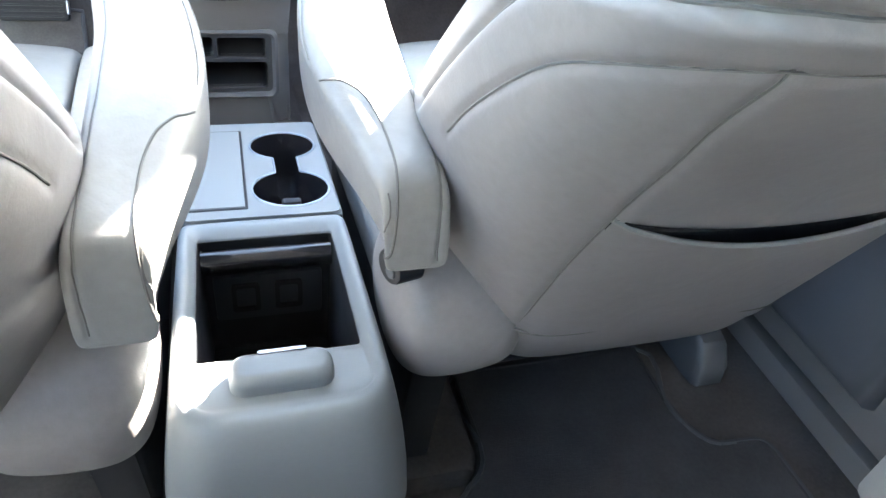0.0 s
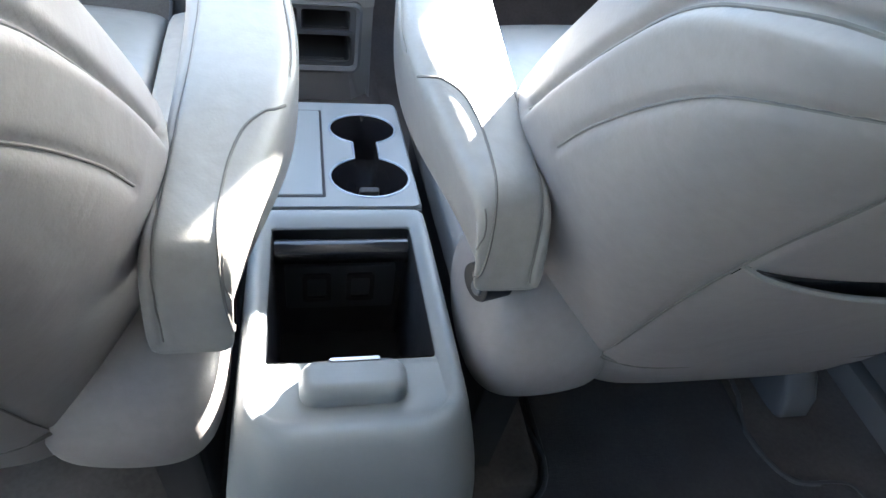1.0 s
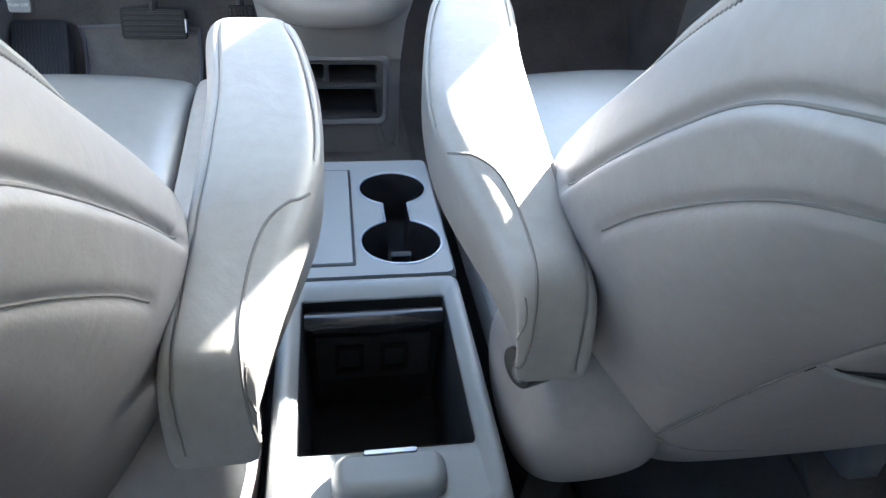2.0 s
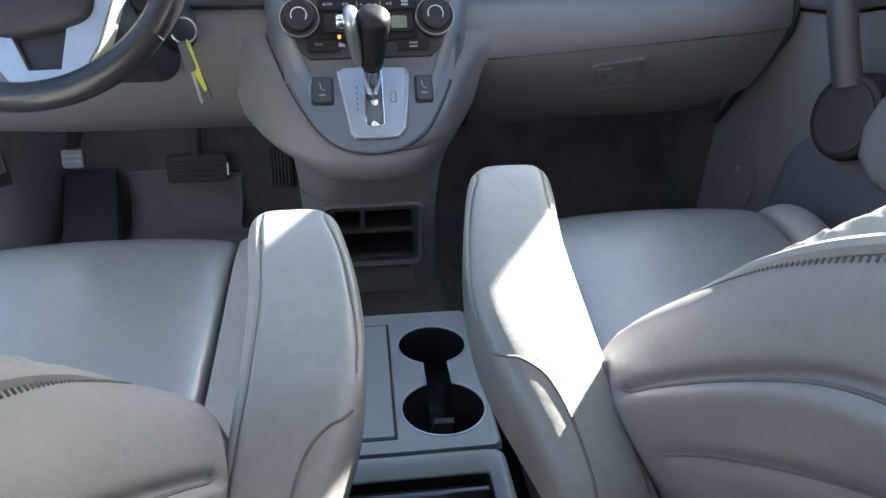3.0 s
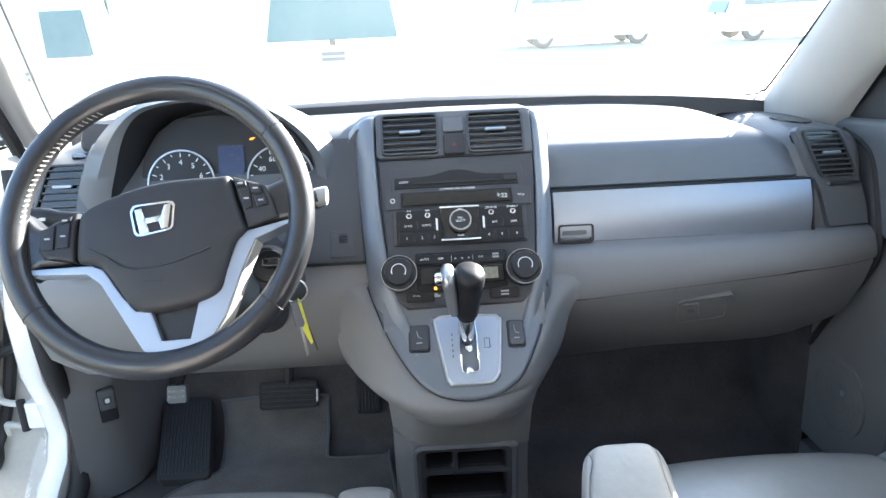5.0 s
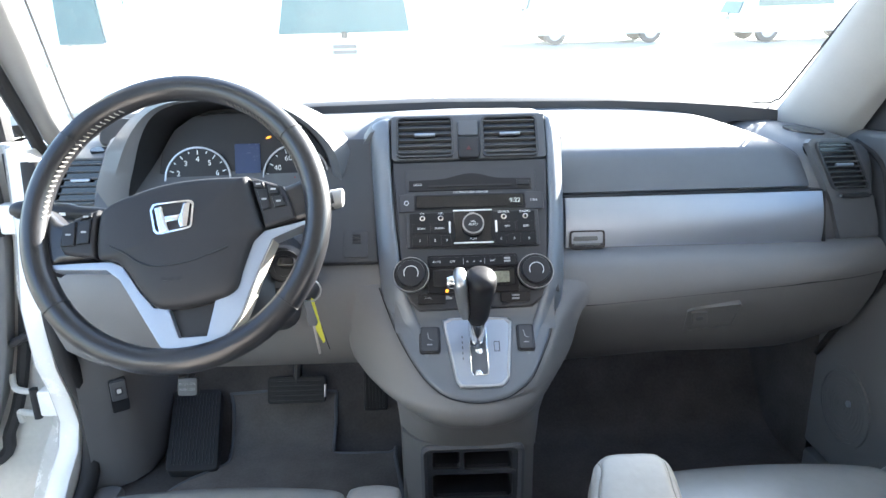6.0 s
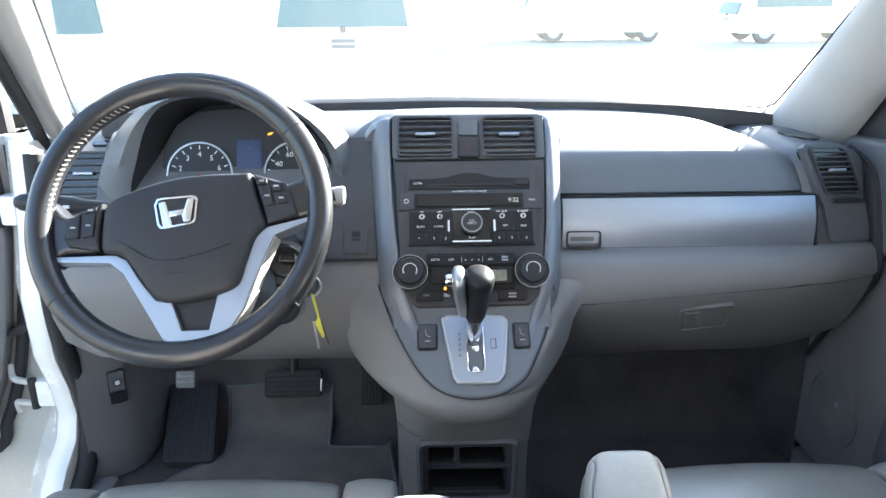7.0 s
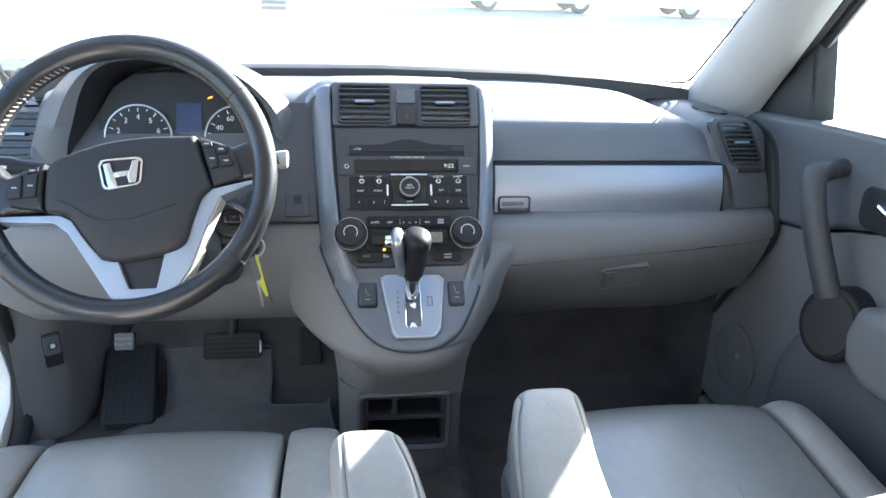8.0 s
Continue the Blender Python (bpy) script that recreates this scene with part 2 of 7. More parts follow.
def tube(path, radius, n=8, closed=False, bm=None, flat=1.0, up=None):
    """A round (or flattened) rod along a path; radius may be a list."""
    path = [Vector(p) for p in path]
    k = len(path)
    rings, side = [], None
    for i, p in enumerate(path):
        a = path[i - 1] if (i or closed) else p
        b = path[(i + 1) % k] if (i + 1 < k or closed) else p
        d = (b - a).normalized()
        if side is None:
            ref = Vector(up) if up else (Vector((0, 0, 1)) if abs(d.z) < 0.9 else Vector((1, 0, 0)))
            side = d.cross(ref).normalized()
        side = (side - d * side.dot(d)).normalized()
        top = side.cross(d)
        r = radius[i] if isinstance(radius, (list, tuple)) else radius
        rings.append([p + side * (r * math.cos(2 * math.pi * j / n)) + top * (r * flat * math.sin(2 * math.pi * j / n)) for j in range(n)])
    if closed:
        rings.append(rings[0])
        bm = loft(rings, (False, False), bm)
        bmesh.ops.remove_doubles(bm, verts=bm.verts[:], dist=1e-6)
        return bm
    return loft(rings, bm=bm)


def disc(fr, a, b, r, c0, c1, n=28, bevel=0.0, bm=None):
    return prism([(a + r * math.cos(2 * math.pi * i / n), b + r * math.sin(2 * math.pi * i / n)) for i in range(n)], fr, c0, c1, bevel, bm)


def ring_band(fr, a, b, r0, r1, c0, c1, n=36, bm=None):
    rings = []
    for r, c in ((r0, c0), (r0, c1), (r1, c1), (r1, c0), (r0, c0)):
        rings.append([fr(a + r * math.cos(2 * math.pi * i / n), b + r * math.sin(2 * math.pi * i / n), c) for i in range(n)])
    bm = loft(rings, (False, False), bm)
    bmesh.ops.remove_doubles(bm, verts=bm.verts[:], dist=1e-6)
    return bm


def plate_with_holes(outer, holes, fr, c0, c1, bm=None):
    """A flat plate with openings through it."""
    bm = bm or bmesh.new()
    tops = []
    for c in (c0, c1):
        edges, loops = [], []
        for pts in (outer, *holes):
            vs = [bm.verts.new(fr(a, b, c)) for a, b in pts]
            loops.append(vs)
            edges += [bm.edges.new((vs[i - 1], vs[i])) for i in range(len(vs))]
        bmesh.ops.triangle_fill(bm, edges=edges, use_beauty=True, use_dissolve=False, normal=fr.n)
        tops.append(loops)
    for l0, l1 in zip(*tops):
        k = len(l0)
        for i in range(k):
            bm.faces.new((l0[i - 1], l0[i], l1[i], l1[i - 1]))
    return bm


def lettering(text, fr, a, b, size, parent, mat, lift=0.0006, name="lettering", align="CENTER"):
    cu = bpy.data.curves.new(name, "FONT")
    cu.body, cu.size, cu.align_x, cu.align_y, cu.extrude = text, size, align, "CENTER", 0.0001
    cu.resolution_u = 2
    cu.materials.append(mat)
    ob = new(name, cu)
    m = Matrix((fr.u, fr.v, fr.n)).transposed().to_4x4()
    ob.matrix_basis = Matrix.Translation(fr(a, b, lift)) @ m
    ob.parent = parent
    if parent.parent is None:
        ob.matrix_parent_inverse = Matrix.Translation(-parent.location)
    return ob


def sweep_x(sections, closed=True):
    """A body made of outlines (y, z) at several x."""
    return loft([[Vector((x, y, z)) for y, z in pts] for x, pts in sections])


# ---- floor, shell ----
FLOOR = 0.10
bm = loft([[Vector((x, y, z)) for y, z in ((-0.75, FLOOR), (1.70, FLOOR - 0.005), (1.76, FLOOR + 0.02), (1.98, 0.40), (2.0, 0.80), (2.03, 0.80), (2.03, 0.02), (-0.75, 0.02))] for x in (-0.74, -0.3, 0.3, 0.76)])
floor = solid("floor", bm, CARPET, "dark grey carpet over the car floor and toe board", kind="structure", sharp=50)
bm = sweep_x([(x, ((-0.7, 0.11), (-0.7, h), (1.2, h), (1.42, h - 0.03), (1.72, h - 0.04), (1.72, 0.11))) for x, h in ((-0.14, 0.10), (-0.11, 0.17), (-0.085, 0.185), (0.085, 0.185), (0.11, 0.17), (0.14, 0.10))])
tunnel = solid("floor_tunnel", bm, CARPET, "raised carpeted tunnel along the car floor", kind="structure")

ground = solid("ground", sweep_x([(x, ((-900, -0.42), (3, -0.42), (4, -0.40), (60, 4.25), (75, 5.0), (900, 6.0), (900, -0.9), (-900, -0.9))) for x in (-900, 900)]), CONCRETE, "sunlit pale concrete car lot", kind="structure")

# ---- seats ----
XC = 0.013
BACK = [(0.294, 0.630, 0.10, 0.170), (0.311, 0.608, 0.15, 0.190), (0.37, 0.586, 0.205, 0.205), (0.47, 0.548, 0.240, 0.225), (0.56, 0.512, 0.224, 0.233), (0.62, 0.478, 0.204, 0.231),
        (0.68, 0.435, 0.192, 0.227), (0.74, 0.385, 0.188, 0.223), (0.80, 0.333, 0.185, 0.216), (0.85, 0.292, 0.175, 0.203), (0.885, 0.27, 0.14, 0.18), (0.90, 0.275, 0.08, 0.14)]
RING = [(0, 0), (-0.35, 0), (-0.60, 0.015), (-0.72, 0.09), (-0.83, 0.25), (-0.93, 0.45), (-1.0, 0.72), (-0.96, 0.94), (-0.88, 1.02), (-0.76, 1.01), (-0.6, 0.93), (-0.45, 0.86), (-0.25, 0.82), (0, 0.81)]
SOFT = [(0, 0), (-0.35, 0), (-0.62, 0.015), (-0.80, 0.10), (-0.93, 0.27), (-0.99, 0.50), (-1.0, 0.74)] + RING[7:]


def back_ring(z):
    """The backrest's outline: rounded at the shoulders, chamfered towards the foot."""
    k = min(1.0, max(0.0, (0.52 - z) / 0.10))
    half = [(p[0] + (q[0] - p[0]) * k, p[1] + (q[1] - p[1]) * k) for p, q in zip(SOFT, RING)]
    return half + [(-a, b) for a, b in half[-2:0:-1]]


ARM = [(0.914, 0.080, 0.132, 0.600, 0.566), (0.905, 0.069, 0.141, 0.609, 0.550), (0.86, 0.060, 0.136, 0.604, 0.532), (0.82, 0.052, 0.130, 0.596, 0.515), (0.756, 0.048, 0.130, 0.583, 0.485),
       (0.71, 0.056, 0.132, 0.569, 0.465), (0.66, 0.072, 0.137, 0.550, 0.455), (0.635, 0.078, 0.139, 0.544, 0.454), (0.616, 0.083, 0.140, 0.539, 0.452), (0.606, 0.085, 0.140, 0.531, 0.451), (0.600, 0.087, 0.140, 0.513, 0.450), (0.597, 0.088, 0.140, 0.492, 0.450), (0.594, 0.090, 0.139, 0.472, 0.451), (0.592, 0.096, 0.134, 0.462, 0.456)]


def seat_pad(x0, x1, rows, bottom, crown, r=0.02):
    """A stuffed pad along y; rows: (y, top)."""
    rings = []
    for y, top in rows:
        low = min(bottom, top - 0.03)
        w = (x1 - x0) / 2
        xm = (x0 + x1) / 2
        pts = [(-1, low), (-1, low + (top - low) * 0.55), (-0.985, top - r * 0.55), (-0.94, top - r * 0.12), (-0.85, top + 0.15 * crown), (-0.5, top + 0.7 * crown), (0, top + crown)]
        pts = pts + [(-a, b) for a, b in pts[-2::-1]]
        rings.append([Vector((xm + a * w, y, b)) for a, b in pts])
    return loft(rings)


def seat(s, dy, label):
    """A front seat; s: 1 on the passenger's side, -1 on the driver's."""
    def at(x, y, z):
        return Vector((XC + s * (x - XC), y + dy, z))
    mid = 0.36
    base = thing("front_seat", label, "car seat", at(mid, 0.9, FLOOR), "front seats")
    rings = [[at(mid + a * hw, yr + b * t, z) for a, b in back_ring(z)] for z, yr, t, hw in BACK]
    bm = loft(rings)
    back = subdivide(part("backrest", bm, LEATHER_BACK, base, sharp=180), 2)
    rows = [(0.70, 0.365), (0.80, 0.368), (0.95, 0.380), (1.06, 0.394), (1.13, 0.401), (1.17, 0.397), (1.195, 0.380), (1.205, 0.35), (1.20, 0.31)]

    def pad(name, x0, x1, lift, crown, mat, lab=""):
        bm = seat_pad(x0, x1, [(y, z + lift) for y, z in rows], 0.26, crown)
        bmesh.ops.transform(bm, matrix=Matrix(((s, 0, 0, XC - s * XC), (0, 1, 0, 0.7 * dy if s > 0 else -0.012), (0, 0, 1, 0), (0, 0, 0, 1))), verts=bm.verts[:])
        return subdivide(part(name, bm, mat, base, lab, sharp=180), 2)
    pad("seat_cushion", 0.216, 0.546, 0.0, 0.010, LEATHER_INSERT)
    pad("inner_bolster", 0.143, 0.2155, 0.0, 0.006, LEATHER)
    pad("outer_bolster", 0.5465, 0.612, -0.003 if s > 0 else -0.006, 0.012 if s > 0 else 0.006, LEATHER)
    # armrest
    rings = []
    for y, x0, x1, zt, zb in ARM:
        drop = 0.0 if s > 0 else 0.03 * (y - 0.58) + 0.003
        low = zb + 0.012 * min(1.0, max(0.0, (0.70 - y) / 0.06)) + 0.022 * math.exp(-((y - 0.71) / 0.065) ** 2)
        lean = 0.16 * min(1.0, max(0.0, (0.80 - y) / 0.14))
        rings.append([at(a + lean * (zt - b) * (x1 - a) / (x1 - x0), y, b - drop) for a, b in rounded(x0, x1, low, zt, 0.017, 4)])
    arm = part("armrest", loft(rings), LEATHER, base, sharp=180)
    subdivide(arm, 1)
    # recliner cover and riser under the cushion
    fr = Frame(at(0, 0, 0), (0, 0, 1), (-s, 0, 0), (0, 1, 0))
    rings = []
    for x, k in ((0.108, 0.25), (0.111, 0.55), (0.118, 0.82), (0.132, 0.96), (0.150, 1.0), (0.175, 1.0), (0.200, 0.97), (0.225, 0.90), (0.235, 0.6)):
        rings.append([at(x, 0.674 + 0.086 * k * math.cos(t) * (1 - 0.15 * math.sin(t)), 0.366 + 0.076 * k * math.sin(t)) for t in [2 * math.pi * i / 20 for i in range(20)]])
    shield = subdivide(part("recliner_cover", loft(rings), LEATHER_BACK, base, sharp=180), 2)
    flank = [(0.70, 0.30), (1.10, 0.255), (1.15, 0.265), (1.165, 0.30), (1.15, 0.335), (1.0, 0.352), (0.82, 0.36), (0.70, 0.37)]
    part("side_cover", prism(flank[::s], fr, -0.19, -0.122, 0.020, segments=4), GREY, base)
    part("riser", prism([(0.64, 0.13), (1.12, 0.14), (1.14, 0.27), (0.80, 0.30), (0.62, 0.33)][::s], fr, -0.17, -0.132, 0.01), RUBBER, base)
    part("seat_frame", block(*sorted((at(0.19, 0, 0).x, at(0.58, 0, 0).x)), 0.78 + dy, 1.15 + dy, 0.24, 0.29, 0.01), BLACK, base)
    for x in (0.20, 0.600):
        part("seat_rail", block(*sorted((at(x - 0.02, 0, 0).x, at(x + 0.02, 0, 0).x)), 0.74 + dy, 1.18 + dy, FLOOR, FLOOR + 0.045, 0.008), BLACK, base)
        if x > 0.5:
            foot = [[at(x + a * w, y + dy, z) for a, z in ((-1, FLOOR), (-0.9, FLOOR + h * 0.8), (-0.6, FLOOR + h), (0.6, FLOOR + h), (0.9, FLOOR + h * 0.8), (1, FLOOR))][::s] for y, w, h in ((0.690, 0.020, 0.012), (0.696, 0.026, 0.035), (0.715, 0.029, 0.062), (0.76, 0.030, 0.075), (0.80, 0.030, 0.078))]
            part("rail_cover", loft(foot), SLATE, base)
        for y in (0.80, 1.08):
            part("seat_leg", block(*sorted((at(x - 0.013, 0, 0).x, at(x + 0.013, 0, 0).x)), y + dy, y + 0.05 + dy, FLOOR + 0.04, 0.25, 0.006), BLACK, base)
    return base, back, at


seat_r, back_r, at_r = seat(1, 0.0, "light grey leather passenger seat with raised armrest and seatback pocket")
seat_l, back_l, at_l = seat(-1, -0.04, "light grey leather driver seat with raised armrest, worn and creased")


# ---- centre console ----
def tray_z(y, lift=0.0):
    return 0.33 - 0.123 * (y - 1) + lift


console = thing("centre_console", "blue-grey plastic centre console with cup holders and open bin", "console", (XC, 0.8, FLOOR))


def con_ring(x0, x1, y0, y1, r, lift, flat=None):
    pts = rounded(x0, x1, y0, y1, r, 5)
    rf = min(r, 0.010)
    front = rounded(x0, x1, y0, y1, rf, 5)
    pts = pts[:6] + front[6:18] + pts[18:]
    return [Vector((XC + a, b, tray_z(b, lift + 0.007 * min(1.0, max(0.0, (b - 0.70) / 0.11)) * (lift > -0.03)) if flat is None else flat)) for a, b in pts]


rings = [con_ring(-0.106, 0.106, 0.515, 0.815, 0.03, 0, FLOOR + 0.01), con_ring(-0.104, 0.104, 0.515, 0.815, 0.035, -0.13), con_ring(-0.096, 0.096, 0.520, 0.816, 0.04, -0.06),
         con_ring(-0.090, 0.090, 0.526, 0.817, 0.045, -0.03), con_ring(-0.0875, 0.0875, 0.534, 0.8195, 0.045, -0.015), con_ring(-0.083, 0.083, 0.542, 0.8197, 0.042, -0.008),
         con_ring(-0.077, 0.077, 0.550, 0.813, 0.036, -0.008), con_ring(-0.072, 0.072, 0.560, 0.802, 0.02, -0.0135), con_ring(-0.070, 0.070, 0.566, 0.799, 0.012, -0.016),
         con_ring(-0.069, 0.069, 0.620, 0.797, 0.004, -0.0165), con_ring(-0.0685, 0.0685, 0.6205, 0.7965, 0.004, -0.020)]
subdivide(part("console_box", loft(rings, (True, False)), CONSOLE, console, sharp=70), 1)
rings = [con_ring(-0.0683, 0.0683, 0.6207, 0.7963, 0.004, -0.0185), con_ring(-0.066, 0.066, 0.623, 0.794, 0.006, -0.17)]
bin_box = part("console_bin", loft(rings, (False, True)), BLACK, console, "deep black bin with power sockets")
part("shutter_roll", tube([(XC - 0.066, 0.782, tray_z(0.782, -0.030)), (XC + 0.066, 0.782, tray_z(0.782, -0.030))], 0.013, 14), GLOSS_BLACK, bin_box)
BINW = Frame((XC, 0.7935, 0.25), (0, 0, 1), (0, -1, 0))
for a0, a1 in ((-0.040, -0.010), (0.006, 0.036)):
    fr_ = part("socket_frame", plate_with_holes(rounded(a0, a1, -0.004, 0.036, 0.004), [rounded(a0 + 0.005, a1 - 0.005, 0.001, 0.031, 0.003)], BINW, 0.0, 0.006), RUBBER, bin_box)
part("socket_plate", slab(BINW, -0.058, 0.058, -0.018, 0.046, -0.002, 0.0025, 0.001, 0.004), DARK, bin_box)
top = Frame((XC, 0, tray_z(0)), (0, 1, -0.123), (0, 0.123, 1))
sy = math.sqrt(1 + 0.123 ** 2)


def cup_outline(grow=0.0):
    r1, r2, neck = 0.040 + grow, 0.043 + grow, 0.014 + grow
    y1, y2, x = 1.0 * sy, 0.882 * sy, 0.035
    pts = []
    a1, a2 = math.asin(neck / r1), math.asin(neck / r2)
    for i in range(25):
        t = -math.pi / 2 + a1 + (2 * math.pi - 2 * a1) * i / 24
        pts.append((x + r1 * math.cos(t), y1 + r1 * math.sin(t)))
    for i in range(25):
        t = math.pi / 2 + a2 + (2 * math.pi - 2 * a2) * i / 24
        pts.append((x + r2 * math.cos(t), y2 + r2 * math.sin(t)))
    return pts


bm = plate_with_holes(rounded(-0.083, 0.083, 0.822 * sy, 1.075 * sy, 0.008), [cup_outline()], top, -0.012, 0.0)
part("tray_top", bm, CONSOLE, console)
rings = [[Vector((XC + a, b, tray_z(b, -0.001))) for a, b in rounded(-0.0835, 0.0835, 0.8205, 1.0765, 0.010)], [Vector((XC + a, b, tray_z(b, -0.006))) for a, b in rounded(-0.0865, 0.0865, 0.8205, 1.0795, 0.012)],
         [Vector((XC + a, b, tray_z(b, -0.05))) for a, b in rounded(-0.090, 0.090, 0.8205, 1.085, 0.014)], [Vector((XC + a, b, 0.16)) for a, b in rounded(-0.096, 0.096, 0.8205, 1.095, 0.016)]]
part("tray_sides", loft(rings, (False, True)), CONSOLE, console)
rings = [[top(a, b, c) for a, b in cup_outline(g)] for g, c in ((0.0, -0.0005), (-0.0012, -0.008), (-0.004, -0.062))]
cups = part("cup_holder", loft(rings, (False, True)), GLOSS_BLACK, console, "double black cup holder")
part("cup_rim", tube([top(a, b, 0.0002) for a, b in cup_outline(0.0006)], 0.0013, 6, True), SILVER, cups)
part("cup_spring", slab(Frame(top(0.035, 0.905 * sy, -0.05), (0, 0.45, -0.9), (0, -0.9, -0.45)), -0.011, 0.011, -0.045, 0.0, 0.0, 0.006, 0.002, 0.003), DARK, cups)
lid = part("tray_lid", slab(top, -0.0795, -0.0175, 0.8425 * sy, 1.0465 * sy, 0.0, 0.0022, 0.0015, 0.002), CONSOLE, console)
part("lid_gap", prism(rounded(-0.0812, -0.0145, 0.8395 * sy, 1.0495 * sy, 0.002), top, -0.004, 0.0008), BLACK, console)
part("joint_gap", block(XC - 0.0845, XC + 0.0845, 0.8190, 0.8208, tray_z(0.82, -0.02), tray_z(0.82, -0.004), 0), BLACK, console)
TAB = Frame((XC, 0, tray_z(0, -0.016)), (0, 1, -0.123), (0, 0.123, 1))
tab = part("pull_tab", prism(rounded(-0.042, 0.040, 0.571 * sy, 0.607 * sy, 0.014, 6), TAB, -0.004, 0.017, 0.009, segments=4), CONSOLE, console, "raised pull tab with a chrome latch")
part("latch", slab(TAB, -0.019, 0.020, 0.6005 * sy, 0.6050 * sy, 0.008, 0.0178, 0.001, 0.002), STEEL, tab)


# ---- dashboard ----
STACK = Frame((0, 1.351, 0.629), (0, math.sin(radians(33)), math.cos(radians(33))), (0, -math.cos(radians(33)), math.sin(radians(33))))
SHIFT = Frame((0, 1.266, 0.501), (0, math.cos(radians(41)), math.sin(radians(41))), (0, -math.sin(radians(41)), math.cos(radians(41))))
WHEEL = Frame((-0.381, 1.213, 0.756), (0, math.sin(radians(28.3)), math.cos(radians(28.3))), (0, -math.cos(radians(28.3)), math.sin(radians(28.3))))
dash = thing("dashboard", "two-tone dashboard, slate grey above and warm grey below", "dashboard", (0, 1.6, 0.3))

PAD = [(1.80, 0.835), (1.70, 0.826), (1.60, 0.8095), (1.54, 0.797), (1.512, 0.789), (1.500, 0.782), (1.492, 0.771), (1.484, 0.748), (1.476, 0.722), (1.482, 0.716), (1.50, 0.714), (1.62, 0.70), (1.80, 0.70)]


def pad_end(z):
    """Where the pad ends on the passenger's side: its corner is rounded off."""
    return 0.581 - 0.060 * max(0.0, (z - 0.722) / 0.083) ** 1.6


rings = []
for f in (0.0, 0.3, 0.55, 0.75, 0.88, 0.95, 0.985, 1.0):
    edge = max(0.0, (f - 0.93) / 0.07) ** 2 * 0.012
    rings.append([Vector((0.12 + f * (pad_end(z) - 0.12), y + edge * (y < 1.53), z - 0.020 * f ** 3 * max(0.0, (y - 1.5) / 0.3) - edge * 0.6 * (z > 0.73))) for y, z in PAD])
part("dash_pad", loft(rings), PAD_SLATE, dash)
LIP = [(1.50, 0.70), (1.438, 0.636), (1.416, 0.6345), (1.400, 0.630), (1.388, 0.616), (1.380, 0.592), (1.377, 0.572), (1.380, 0.559), (1.42, 0.548), (1.52, 0.55), (1.56, 0.62)]


def lip_low(x):
    """Height of the lip's lower edge, which climbs towards the door."""
    return 0.559 + 0.026 * min(1.0, max(0.0, (x - 0.18) / 0.36))


def recede(x):
    """How far the dash falls back as it nears the door."""
    return 0.003 + 0.050 * max(0.0, (x - 0.50) / 0.182) ** 1.8


bm = sweep_x([(x, [(y + k, 0.636 - (0.636 - z) * (0.636 - lip_low(x)) / 0.077 if z < 0.636 and y < 1.45 else z) for y, z in LIP]) for x, k in ((0.115, 0.0), (0.2, 0.0), (0.3, 0.0), (0.4, 0.001), (0.5, 0.003), (0.56, recede(0.56)), (0.60, recede(0.60)), (0.63, recede(0.63)), (0.65, recede(0.65)), (0.668, recede(0.668)), (0.682, recede(0.682)))])
part("lower_dash", bm, GREY, dash)
GLOVE = Frame((0, 1.380, 0.556), (0, -0.70, 0.714), (0, -0.714, -0.70))
rings = []
for i in range(15):
    x = 0.166 + 0.514 * i / 14
    low = GLOVE(x, -0.242 + 0.034 * min(1.0, i / 5) + 0.055 * max(0.0, (x - 0.56) / 0.106) ** 2)
    high = Vector((x, 1.3835 + (recede(x) if x > 0.5 else 0.003 * x / 0.5), lip_low(x) - 0.002))
    low.y += 0.6 * (recede(x) if x > 0.5 else 0.0)
    out = Vector((0, -0.76, -0.65)).normalized()
    row = [high + Vector((0, 0.02, 0.0)), high, high.lerp(low, 0.03) + out * 0.004, high.lerp(low, 0.3) + out * 0.009, high.lerp(low, 0.65) + out * 0.009, high.lerp(low, 0.95) + out * 0.004, low, low + Vector((0, 0.03, 0.01))]
    rings.append(row)
part("glove_box_door", loft(rings), GREY, dash)
part("glove_seam", tube([Vector((x, 1.3815 + (recede(x) if x > 0.5 else 0.003 * x / 0.5), lip_low(x) - 0.0005)) for x in [0.17 + 0.5 * i / 30 for i in range(31)]], 0.0013, 6), BLACK, dash)
TRIM = Frame((0, 1.437, 0.636), (0, 0.018, 0.079), (0, -0.079, 0.018))
rings = []
for a in (0.150, 0.1515, 0.25, 0.35, 0.45, 0.55, 0.5715, 0.573):
    e = 0.0015 if a in (0.150, 0.573) else 0.0
    rings.append([TRIM(a, -0.001, -0.02)] + [TRIM(a, 0.083 * k, 0.0115 * math.sin(math.pi * (0.10 + 0.72 * k)) - 0.0065 - e) for k in (0.0, 0.02, 0.1, 0.22, 0.36, 0.5, 0.64, 0.78, 0.9, 0.98, 1.0)] + [TRIM(a, 0.084, -0.02)])
part("silver_panel", loft(rings), BRUSHED, dash, "satin silver trim panel")
part("panel_gap", slab(TRIM, 0.5745, 0.5775, 0.0, 0.083, -0.02, 0.0, 0, 0.001), BLACK, dash)

